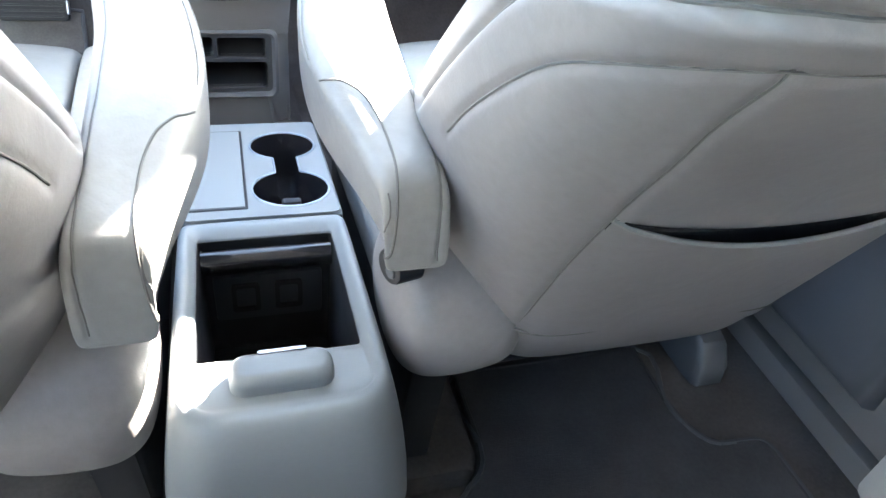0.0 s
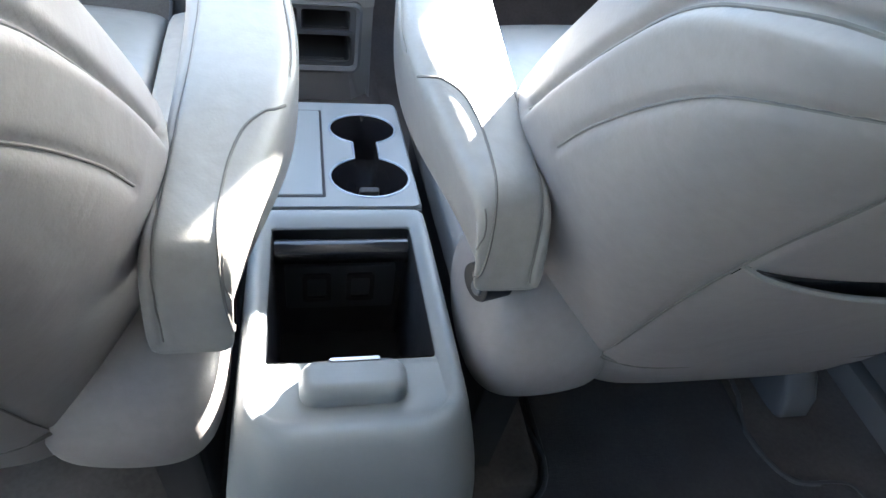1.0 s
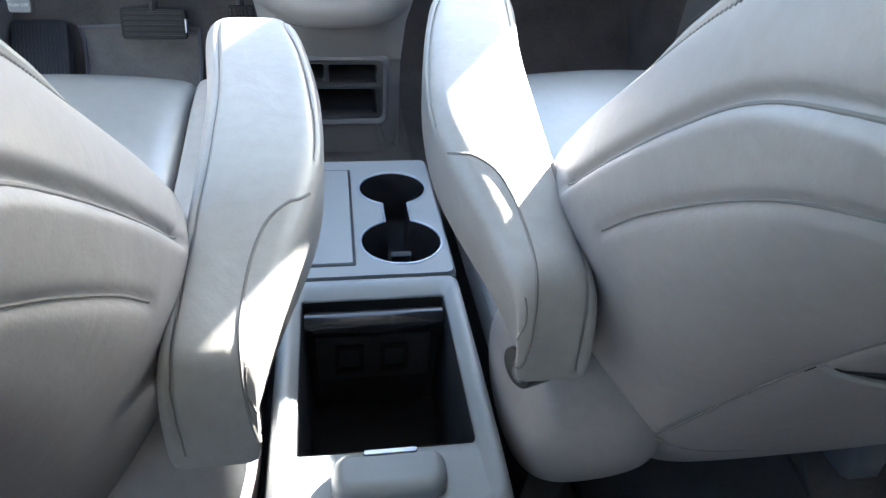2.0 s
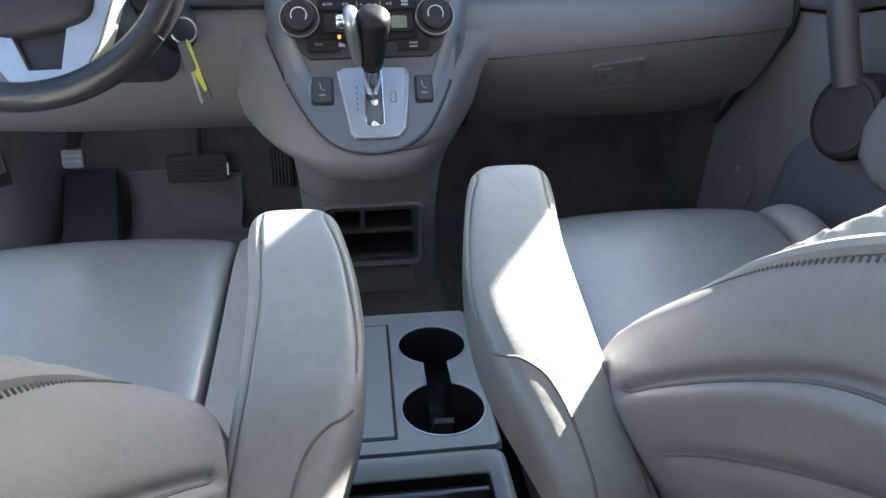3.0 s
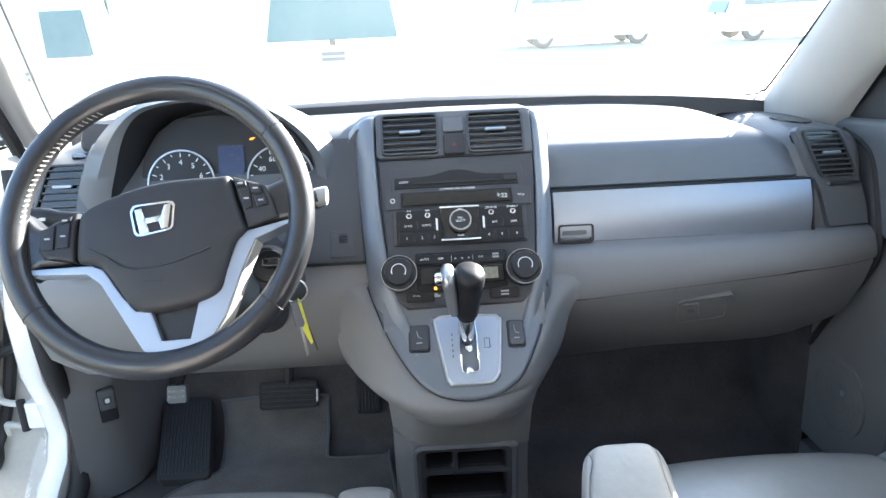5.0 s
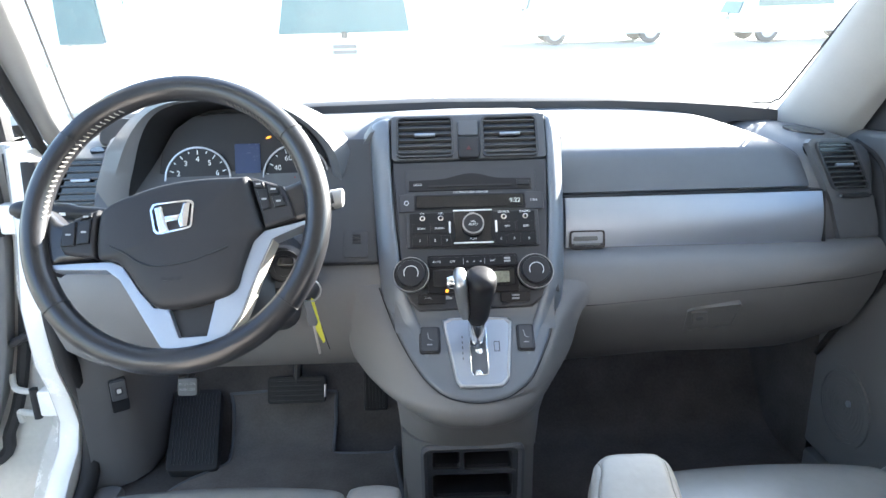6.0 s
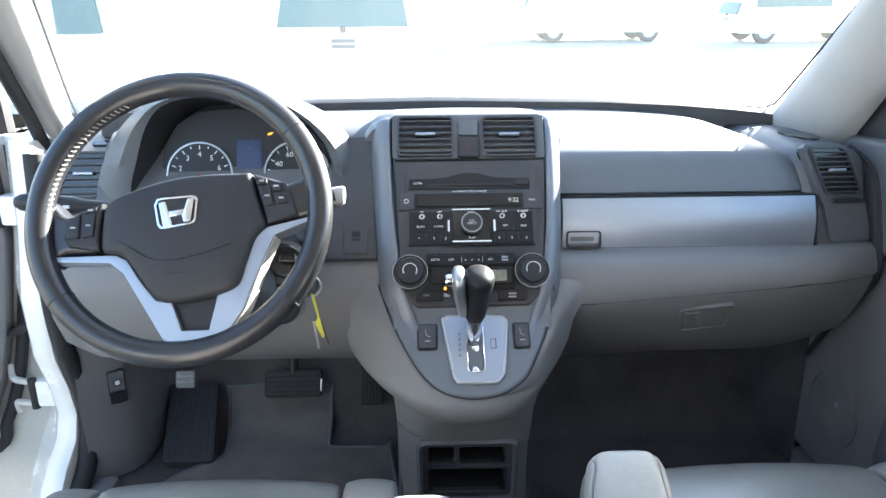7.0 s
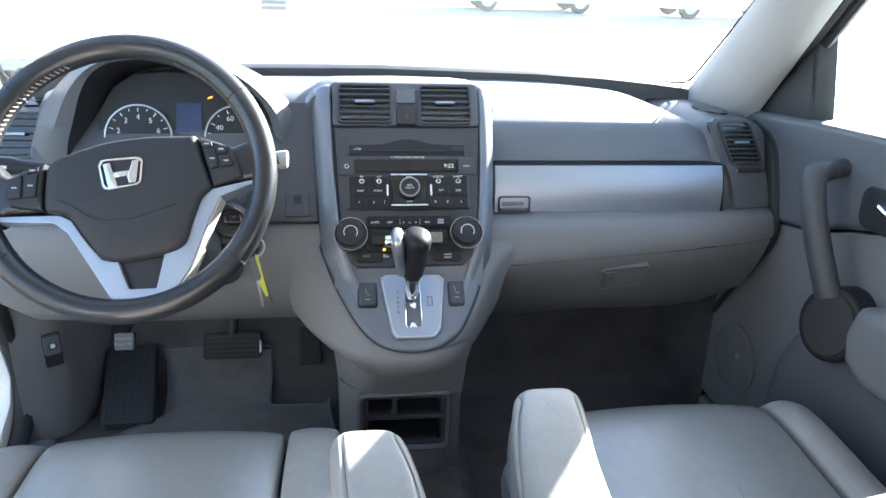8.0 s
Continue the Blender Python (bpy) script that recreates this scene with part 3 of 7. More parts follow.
# driver's side
KNEE = [(1.52, 0.64), (1.405, 0.640), (1.388, 0.618), (1.380, 0.58), (1.384, 0.53), (1.41, 0.475), (1.47, 0.43), (1.55, 0.398), (1.56, 0.41), (1.56, 0.60)]
bm = sweep_x([(x, [(y + k, z) for y, z in KNEE]) for x, k in ((-0.70, 0.05), (-0.66, 0.02), (-0.5, 0.0), (-0.25, 0.0), (-0.13, 0.0))])
part("knee_panel", bm, GREY, dash)
UP = [(1.80, 0.836), (1.66, 0.837), (1.56, 0.825), (1.525, 0.805), (1.50, 0.77), (1.44, 0.70), (1.40, 0.64), (1.52, 0.62), (1.80, 0.62)]
bm = sweep_x([(x, [(y + k, z - d) for y, z in UP]) for x, k, d in ((-0.612, 0.0, 0.004), (-0.5, 0.0, 0.002), (-0.2, 0, 0), (-0.13, 0, 0))])
part("upper_dash", bm, SLATE, dash)

# passenger's end vent block
END = [(1.80, 0.830), (1.68, 0.826), (1.56, 0.806), (1.512, 0.795), (1.490, 0.785), (1.478, 0.765), (1.452, 0.640), (1.50, 0.62), (1.80, 0.62)]
END_RIGHT = [(1.80, 0.803), (1.68, 0.805), (1.58, 0.801), (1.535, 0.797), (1.508, 0.793), (1.490, 0.785), (1.478, 0.765), (1.452, 0.640), (1.50, 0.62), (1.80, 0.62)]
bm = sweep_x([(x, [(y + k, z - d) for y, z in END_RIGHT]) for x, k, d in ((0.540, 0.030, 0.020), (0.556, 0.012, 0.012), (0.572, 0.002, 0.006), (0.590, 0, 0.004), (0.62, 0.003, 0.002), (0.65, 0.009, 0.006), (0.668, 0.014, 0.012), (0.680, 0.024, 0.024), (0.687, 0.045, 0.045))])
part("vent_block", bm, SLATE, dash)


def vent(fr, a0, a1, b0, b1, slats, parent_thing, skew=0.0, tab=True, corner=0.008):
    """An air outlet: dark well, frame, slats and a centre tab."""
    def sk(pts):
        return [(a + skew * (b0 - b), b) for a, b in pts]
    bm = prism(sk(rounded(a0, a1, b0, b1, 0.006)), fr, -0.03, 0.0015, 0.0)
    well = part("air_vent", bm, GLOSS_BLACK, parent_thing, "black air vent with slats")
    outer, inner = sk(rounded(a0 - 0.003, a1 + 0.003, b0 - 0.003, b1 + 0.003, corner)), sk(rounded(a0, a1, b0, b1, corner * 0.75))
    part("vent_frame", plate_with_holes(outer, [inner], fr, 0.001, 0.007), DARK, well)
    for i in range(slats):
        b = b0 + (b1 - b0) * (i + 0.5) / slats
        h = (b1 - b0) / slats * 0.30
        o = skew * (b0 - b)
        bm = loft([[fr(a, b - h, 0.0018), fr(a, b - h * 0.55, 0.0075), fr(a, b + h * 0.05, 0.0072), fr(a, b - h * 0.2, 0.0018)] for a in (a0 + o + 0.001, a1 + o - 0.001)])
        part("slat", bm, SLAT, well)
    if tab:
        b, o = (b0 + b1) / 2 + 0.002, skew * (b0 - (b0 + b1) / 2)
        m = (a0 + a1) / 2 + o
        part("vent_tab", slab(fr, m - 0.0165, m + 0.0165, b - 0.0026, b + 0.0026, 0.006, 0.0105, 0.0018, 0.002), BRUSHED, well)
    return well


RV = Frame((0.601, 1.4605, 0.706), (0, 0.215, 0.977), (0.175, -0.960, 0.215), (0.984, 0.178, -0.03))
def leaning(pts, k=0.47, b0=0.0124):
    return [(a + k * (b0 - b), b) for a, b in pts]


FACE = [(-0.056, 0.088), (-0.050, 0.0945), (0.018, 0.0945), (0.030, 0.086), (0.050, 0.045), (0.070, -0.006), (0.079, -0.045), (0.0795, -0.068), (0.006, -0.070), (0.002, -0.060), (-0.010, -0.010), (-0.030, 0.032)]
part("vent_bezel", plate_with_holes(FACE, [leaning(rounded(-0.0105, 0.0575, 0.0095, 0.0885, 0.012))], RV, -0.012, 0.0008), SLATE, dash)
vent(RV, -0.0085, 0.0555, 0.0120, 0.0865, 9, dash, skew=0.47, corner=0.010)
part("vent_dial", prism(leaning(rounded(-0.002, 0.050, -0.0035, 0.0045, 0.003)), RV, 0.0, 0.0085, 0.002), BLACK, dash)
for a in (-0.0065, 0.0545):
    part("vent_stud", disc(RV, a + 0.47 * 0.0124, 0.0005, 0.0028, 0.0, 0.0085, 12, 0.001), CHROME, dash)
SLOT = Frame((0.607, 1.598, 0.7990), (-0.15, 1, 0.04), (0.02, -0.04, 1), (1, 0.15, 0))
part("dash_slot", prism([(0.021 * math.cos(t), 0.050 * math.sin(t)) for t in [2 * math.pi * i / 24 for i in range(24)]], SLOT, -0.01, 0.0016, 0.0006), GLOSS_BLACK, dash, "oval speaker slot")
# glove box latch and trim catch
LATCH = Frame((0, 1.384, 0.578), (0, -0.64, 0.768), (0, -0.768, -0.64))
latch = part("glove_latch", plate_with_holes([(0.3655, -0.1235), (0.438, -0.106), (0.4435, -0.100), (0.431, -0.032), (0.425, -0.0255), (0.352, -0.0395), (0.346, -0.046), (0.3595, -0.118)], [[(0.3665, -0.114), (0.4365, -0.0985), (0.4255, -0.0325), (0.3515, -0.0455)]], LATCH, -0.004, 0.0135), GREY, dash)
part("latch_well", prism([(0.3655, -0.116), (0.4385, -0.100), (0.4265, -0.0310), (0.3505, -0.0445)], LATCH, -0.004, 0.0118), GREY, latch)
part("latch_pull", prism([(0.3680, -0.093), (0.3925, -0.091), (0.3790, -0.0480), (0.3540, -0.0505)], LATCH, 0.004, 0.0150, 0.002), GREY, latch)
part("latch_lock", disc(LATCH, 0.372, -0.068, 0.0065, 0.010, 0.0165, 16, 0.001), SLATE, latch)
part("glove_gap", slab(GLOVE, 0.1600, 0.1650, -0.236, -0.004, -0.03, 0.002, 0, 0.001), BLACK, dash)
part("end_seal", tube(smooth_path([(0.692, 1.57, 0.780), (0.692, 1.513, 0.762), (0.691, 1.4785, 0.7316), (0.690, 1.448, 0.645), (0.689, 1.439, 0.603), (0.689, 1.447, 0.565), (0.690, 1.497, 0.496), (0.691, 1.555, 0.425), (0.692, 1.602, 0.357)]), 0.0058, 8), RUBBER, dash)
catch = part("panel_catch", plate_with_holes(rounded(0.157, 0.214, 0.001, 0.030, 0.005), [rounded(0.1595, 0.2115, 0.0035, 0.0275, 0.004)], TRIM, -0.004, 0.0065), BLACK, dash)
part("catch_well", slab(TRIM, 0.159, 0.212, 0.003, 0.028, -0.010, -0.0005, 0, 0.003), DARK, catch)
part("catch_lever", slab(TRIM, 0.163, 0.204, 0.013, 0.0255, -0.004, 0.0022, 0.002, 0.003), CATCH_GREY, catch)
part("catch_lip", slab(TRIM, 0.163, 0.208, 0.0045, 0.0095, -0.004, 0.0015, 0.002, 0.002), CATCH_GREY, catch)
part("pad_gap", block(0.15, 0.578, 1.464, 1.50, 0.7135, 0.7185, 0.001), BLACK, dash)

CENTRE_TOP = [(1.80, 0.838), (1.70, 0.844), (1.60, 0.852), (1.52, 0.852), (1.49, 0.84), (1.50, 0.70), (1.80, 0.70)]
bm = sweep_x([(x, [(y, z - d) for y, z in CENTRE_TOP]) for x, d in ((-0.174, 0.03), (-0.160, 0.012), (-0.135, 0.002), (-0.02, 0.0), (0.115, 0.002), (0.138, 0.010), (0.150, 0.03))])
part("centre_top", bm, SLATE, dash)
# ---- instrument binnacle ----
HOOD_OUT = [(-0.625, 0.70), (-0.614, 0.751), (-0.588, 0.807), (-0.551, 0.852), (-0.507, 0.881), (-0.463, 0.893), (-0.40, 0.898), (-0.33, 0.892), (-0.285, 0.877), (-0.240, 0.850), (-0.199, 0.809), (-0.188, 0.76), (-0.188, 0.70)]
HOOD_IN = [(-0.558, 0.70), (-0.552, 0.746), (-0.537, 0.789), (-0.521, 0.831), (-0.498, 0.864), (-0.463, 0.881), (-0.40, 0.887), (-0.33, 0.882), (-0.287, 0.864), (-0.252, 0.835), (-0.230, 0.80), (-0.222, 0.76), (-0.222, 0.70)]
HOOD_OUT, HOOD_IN = ([(p.x, p.y) for p in smooth_path([(a, b, 0) for a, b in h], 4)] for h in (HOOD_OUT, HOOD_IN))
lip = [tuple(a * 0.6 + b * 0.4 for a, b in zip(p, q)) for p, q in zip(HOOD_IN, HOOD_OUT)]
rings = [[Vector((x, y, z + dz)) for x, z in pts] for pts, y, dz in ((HOOD_OUT, 1.74, -0.035), (HOOD_OUT, 1.62, -0.014), (HOOD_OUT, 1.52, -0.002), (HOOD_OUT, 1.485, 0.0), (lip, 1.458, 0.0), (HOOD_IN, 1.463, 0.0))]
binnacle = part("instrument_hood", loft(rings, (False, False), closed=False), SLATE, dash, "slate hood over the instruments", sharp=50)
rings = [[Vector((x, 1.4635, z - 0.0004)) for x, z in HOOD_IN], [Vector((-0.366 + (x + 0.366) * 0.92, 1.51, 0.72 + (z - 0.72) * 0.94)) for x, z in HOOD_IN], [Vector((-0.366 + (x + 0.366) * 0.84, 1.560, 0.72 + (z - 0.72) * 0.88)) for x, z in HOOD_IN]]
part("hood_liner", loft(rings, (False, True), closed=False), HUB_BLACK, binnacle, "dull black hood lining", sharp=60)
CL = Frame((0, 1.50, 0.768), (0, math.sin(radians(15)), math.cos(radians(15))), (0, -math.cos(radians(15)), math.sin(radians(15))))
cluster = part("instrument_panel", prism([(-0.522, -0.06), (-0.228, -0.06), (-0.238, 0.03), (-0.272, 0.072), (-0.33, 0.094), (-0.40, 0.099), (-0.455, 0.094), (-0.488, 0.072), (-0.510, 0.035)], CL, -0.01, 0.0, 0.003), HUB_BLACK, binnacle)


def dial(a, b, r, marks, start, sweep, numbers):
    face = part("dial", disc(CL, a, b, r, 0.0, 0.003, 44), BLACK, binnacle, "round dial with chrome ring and white figures")
    part("dial_ring", ring_band(CL, a, b, r * 0.985, r * 1.035, 0.0, 0.006, 44), STEEL, face)
    for i in range(marks):
        t = radians(start - sweep * i / (marks - 1))
        c, s_ = math.cos(t), math.sin(t)
        k = 0.80 if i % 2 == 0 else 0.86
        w = 0.0007
        part("tick", prism([(a + r * k * c + w * s_, b + r * k * s_ - w * c), (a + r * 0.93 * c + w * s_, b + r * 0.93 * s_ - w * c), (a + r * 0.93 * c - w * s_, b + r * 0.93 * s_ + w * c), (a + r * k * c - w * s_, b + r * k * s_ + w * c)], CL, 0.003, 0.0036), WHITE_INK, face)
    for i, n in enumerate(numbers):
        t = radians(start - sweep * i / (len(numbers) - 1))
        lettering(n, CL, a + r * 0.64 * math.cos(t), b + r * 0.64 * math.sin(t), 0.0125, face, WHITE_INK, 0.0038, "figure")
    t = radians(start + 4)
    part("needle", prism([(a - 0.002 * math.sin(t), b + 0.002 * math.cos(t)), (a + 0.002 * math.sin(t), b - 0.002 * math.cos(t)), (a + r * 0.8 * math.cos(t), b + r * 0.8 * math.sin(t))], CL, 0.005, 0.007), RED_LENS, face)
    return face


dial(-0.449, -0.012, 0.053, 17, 232, 284, ["0", "1", "2", "3", "4", "5", "6", "7", "8"])
dial(-0.288, -0.012, 0.053, 15, 232, 284, ["0", "20", "40", "60", "80", "100", "120", "140"])
SCREEN = material("blue_display", (0.03, 0.045, 0.11), 0.25, vary=0.05)
part("display", slab(CL, -0.388, -0.346, -0.012, 0.046, 0.0, 0.002, 0.0, 0.002), SCREEN, cluster, "dim blue display")


def glow(name, color, strength):
    m = bpy.data.materials.new(name)
    m.use_nodes = True
    b = m.node_tree.nodes["Principled BSDF"]
    b.inputs["Base Color"].default_value = (*color, 1)
    b.inputs["Emission Color"].default_value = (*color, 1)
    b.inputs["Emission Strength"].default_value = strength
    return m


AMBER = glow("amber_lamp", (1.0, 0.33, 0.03), 0.16)
DIGIT = glow("pale_digits", (0.5, 0.56, 0.54), 0.02)
part("warning_lamp", prism([(-0.336, 0.0535), (-0.331, 0.0535), (-0.327, 0.0570), (-0.329, 0.0575), (-0.334, 0.0560)], CL, 0.0, 0.003), AMBER, cluster)

# driver's end vent, seen past the wheel rim
LV = Frame((0, 1.512, 0.72), (0, 0.25, 0.97), (0.05, -0.96, 0.26))
bm = sweep_x([(x, [(y + k, z - d) for y, z in END]) for x, k, d in ((-0.735, 0.09, 0.05), (-0.722, 0.065, 0.02), (-0.70, 0.05, 0.006), (-0.61, 0.044, 0.0))])
part("vent_block", bm, SLATE, dash)
vent(LV, -0.700, -0.632, 0.0, 0.072, 6, dash, skew=-0.38)
part("dash_slot", slab(Frame((0, 1.58, 0.801), (0, 1, 0.23), (0, -0.23, 1)), -0.660, -0.612, -0.011, 0.011, -0.02, 0.0012, 0, 0.010), GLOSS_BLACK, dash)
part("corner_speaker", slab(Frame((-0.618, 1.625, 0.826), (0.1, 0.35, 0.94), (0.25, -0.90, 0.35), (0.96, 0.25, -0.1)), -0.040, 0.038, -0.026, 0.026, -0.05, 0.004, 0.006, 0.014), DARK, dash, "small dark corner speaker")
# dark side panel between wheel and centre stack
part("side_panel", prism([(-0.275, -0.01), (-0.150, -0.01), (-0.158, 0.20), (-0.20, 0.20), (-0.262, 0.10)], Frame((0, 1.392, 0.648), (0, 0.52, 0.854), (0, -0.854, 0.52)), -0.06, 0.0, 0.006), DARK, dash)
part("fuse_cover", slab(Frame((0, 1.392, 0.648), (0, 0.52, 0.854), (0, -0.854, 0.52)), -0.204, -0.166, -0.002, 0.040, 0.0, 0.003, 0.001, 0.003), DARK, dash)
for i in range(4):
    part("switch_mark", slab(Frame((0, 1.392, 0.648), (0, 0.52, 0.854), (0, -0.854, 0.52)), -0.190, -0.178, 0.020 + i * 0.0042, 0.0225 + i * 0.0042, 0.003, 0.0045, 0, 0.0005), BLACK, dash)

# ---- centre stack ----
def ramp_at(table, z):
    """A value read from rows (z, value), falling z, with straight lines between."""
    for (z0, v0), (z1, v1) in zip(table, table[1:]):
        if z >= z1:
            k = min(1.0, max(0.0, (z0 - z) / (z0 - z1)))
            return v0 + (v1 - v0) * k
    return table[-1][1]


GAP_L = [(0.625, -0.152), (0.599, -0.147), (0.552, -0.1245), (0.529, -0.1070), (0.505, -0.0880), (0.488, -0.0700), (0.479, -0.050), (0.4745, -0.020), (0.40, -0.020)]
GAP_R = [(0.625, 0.140), (0.599, 0.134), (0.563, 0.1190), (0.532, 0.1035), (0.505, 0.0800), (0.483, 0.0560), (0.4765, 0.030), (0.4745, 0.005), (0.40, 0.005)]
OUT_L = [(0.625, -0.205), (0.55, -0.205), (0.50, -0.205), (0.47, -0.203), (0.458, -0.196), (0.449, -0.180), (0.442, -0.165), (0.433, -0.151), (0.42, -0.1405), (0.40, -0.1335), (0.38, -0.130), (0.35, -0.127), (0.10, -0.124)]
OUT_R = [(0.625, 0.205), (0.60, 0.203), (0.585, 0.197), (0.572, 0.184), (0.558, 0.169), (0.538, 0.159), (0.504, 0.150), (0.48, 0.138), (0.455, 0.122), (0.43, 0.106), (0.40, 0.096), (0.35, 0.090), (0.10, 0.090)]
BACK_L = [(0.625, 1.397), (0.60, 1.386), (0.55, 1.384), (0.50, 1.396), (0.46, 1.422), (0.44, 1.425), (0.42, 1.408), (0.40, 1.393), (0.38, 1.384), (0.35, 1.379), (0.10, 1.379)]
BACK_R = [(0.625, 1.397), (0.60, 1.384), (0.572, 1.379), (0.538, 1.370), (0.504, 1.362), (0.455, 1.350), (0.40, 1.342), (0.35, 1.338), (0.10, 1.338)]
NOSE = [(0.4745, 1.2375), (0.470, 1.2335), (0.462, 1.2310), (0.452, 1.2315), (0.441, 1.236), (0.432, 1.243), (0.4265, 1.250), (0.424, 1.262), (0.415, 1.274), (0.40, 1.288), (0.38, 1.302), (0.365, 1.311), (0.35, 1.3195), (0.34, 1.328)]


def swell(f):
    """How far the nose falls back, from 0 in the middle to 1 at its side."""
    return 0.10 * f ** 2 + 0.90 * f ** 3


rings = []
for z in (0.622, 0.605, 0.588, 0.572, 0.556, 0.540, 0.524, 0.508, 0.494, 0.484, 0.4775, 0.4745, 0.470, 0.462, 0.452, 0.441, 0.432, 0.4265, 0.424, 0.415, 0.40, 0.38, 0.365, 0.35, 0.342):
    xl, xr, gl, gr = (ramp_at(t, z) for t in (OUT_L, OUT_R, GAP_L, GAP_R))
    yl, yr = ramp_at(BACK_L, z), ramp_at(BACK_R, z)
    left, right = [], []
    if z > 0.4746:
        yg = 1.266 + (z - 0.501) * 1.1504
        for k in (0.0, 0.12, 0.25, 0.4, 0.55, 0.7, 0.85, 0.96, 1.0):
            # an even fillet above, filling out towards the nose below
            w = min(1.0, max(0.0, (0.555 - z) / 0.08))
            for x0, xo, yo, side in ((gl, xl, yl, left), (gr, xr, yr, right)):
                x = x0 + (xo - x0) * k
                f, f0 = abs((x + 0.014) / (xo + 0.014)), abs((x0 + 0.014) / (xo + 0.014))
                full = (swell(f) - swell(f0)) / (1 - swell(f0))
                h = k * k * (3 - 2 * k) * (1 - w) + full * w
                side.append((x, yg + (yo - yg) * h))
        mid = [(gl + (gr - gl) * k, yg + 0.012) for k in (0.1, 0.3, 0.5, 0.7, 0.9)]
    else:
        yf = ramp_at(NOSE, z)
        xm = -0.014
        # the nose narrows the further it stands out
        w = 0.62 if z > 0.424 else 0.62 + 0.3 * min(1.0, (0.424 - z) / 0.03)
        for k in (0.0, 0.12, 0.25, 0.4, 0.55, 0.7, 0.85, 0.96, 1.0):
            for x0, xo, yo, side in ((gl, xl, yl, left), (gr, xr, yr, right)):
                x = x0 + (xo - x0) * k
                f = abs((x - xm) / (xo - xm))
                side.append((x, yf + (yo - yf) * (0.10 * f ** 2 + 0.90 * f ** (4.2 if z < 0.424 else 3.0))))
        mid = [(gl + (gr - gl) * k, yf + 0.0002) for k in (0.1, 0.3, 0.5, 0.7, 0.9)]
    front = [(xl, 1.60)] + left[::-1] + mid + right + [(xr, 1.60)]
    rings.append([Vector((x, y, z)) for x, y in front])
part("centre_column", loft(rings, (False, False), closed=False), GREY, dash, sharp=48)
# dark line laid in the fold to stand for its shade
part("column_crease", tube(smooth_path([(-0.112, 1.345, 0.433), (-0.098, 1.300, 0.428), (-0.070, 1.270, 0.4255), (-0.014, 1.2575, 0.4245), (0.045, 1.270, 0.4255), (0.072, 1.300, 0.428), (0.086, 1.330, 0.432)]), 0.0022, 6), DARK, dash)
# lower column with an open cubby
CUB = Frame((-0.005, 1.322, 0.356), (0, -0.12, 0.993), (0, -0.993, -0.12))
holes = [rounded(-0.072, -0.027, -0.050, -0.016, 0.005), rounded(-0.021, 0.056, -0.053, -0.017, 0.005), rounded(-0.073, 0.058, -0.112, -0.061, 0.008)]


def bowed(bm, k):
    """Bend the outer ends of a plate back, as the column's corners are."""
    for v in bm.verts:
        v.co.y += k * max(0.0, (abs(v.co.x + 0.015) - 0.072) / 0.034) ** 1.5
    return bm


def cells(x0, x1, z0, z1, n=10):
    """An outline with points along its long sides, so that the plate can be bent."""
    return [(x0 + (x1 - x0) * i / n, z0) for i in range(n + 1)] + [(x1 + (x0 - x1) * i / n, z1) for i in range(n + 1)]


cub = part("cubby_front", bowed(plate_with_holes(cells(-0.119, 0.096, -0.27, 0.002), holes, CUB, -0.012, 0.0), 0.034), GREY, dash)
rim_out, rim_in = rounded(-0.090, 0.076, -0.132, -0.001, 0.016), rounded(-0.080, 0.066, -0.120, -0.010, 0.010)
bm = loft([[CUB(a, b, c) for a, b in pts] for pts, c in ((rim_out, -0.002), (rim_out, 0.004), ([(p[0] * 0.5 + q[0] * 0.5, p[1] * 0.5 + q[1] * 0.5) for p, q in zip(rim_out, rim_in)], 0.0075), (rim_in, 0.003), (rim_in, -0.004))], (False, False))
part("cubby_frame", bowed(bm, 0.012), SLATE, cub, "rounded slate cubby frame")
part("cubby_back", plate_with_holes(rounded(-0.081, 0.067, -0.121, -0.009, 0.010), holes, CUB, -0.004, 0.0012), DARK, cub)
part("cubby_shelf", slab(CUB, -0.030, 0.062, -0.0615, -0.0540, -0.03, 0.003, 0.002, 0.003), DARK, cub)
for h in holes:
    ring = [CUB(a, b, -0.004) for a, b in h]
    deep = [CUB(a * 0.96, b, -0.13) for a, b in h]
    part("cubby_well", loft([ring, deep], (False, True)), BLACK, cub)
for x0, x1 in ((-0.127, -0.121), (0.086, 0.092)):
    part("column_side", block(x0, x1, 1.372, 1.74, FLOOR - 0.01, 0.36, 0.002), GREY, dash)

part("stack_body", prism([(-0.128, 0.268), (-0.128, -0.03), (0.124, -0.03), (0.124, 0.268)], STACK, -0.13, -0.006, 0.004), DARK, dash)
# silver side bands, running down round the gear panel
def side_band(stations):
    """A rounded strip: (frame, height, outer edge, inner edge, lift, depth, inner lift) from top to bottom."""
    rings = []
    for fr, b, o, i, c, deep, ci in stations:
        s = 1 if i > o else -1
        w = abs(i - o)
        r = min(0.030, (c - ci) * 6.0)
        prof = [(o, c - deep), (o, c - r), (o + s * 0.12 * w, c - r * 0.62), (o + s * 0.34 * w, c - r * 0.27), (o + s * 0.60 * w, c - r * 0.06), (o + s * 0.82 * w, c), (o + s * 0.94 * w, c - (c - ci) * 0.25), (i, ci), (i, c - deep)]
        rings.append([fr(a, b, h) for a, h in prof])
    return loft(rings)


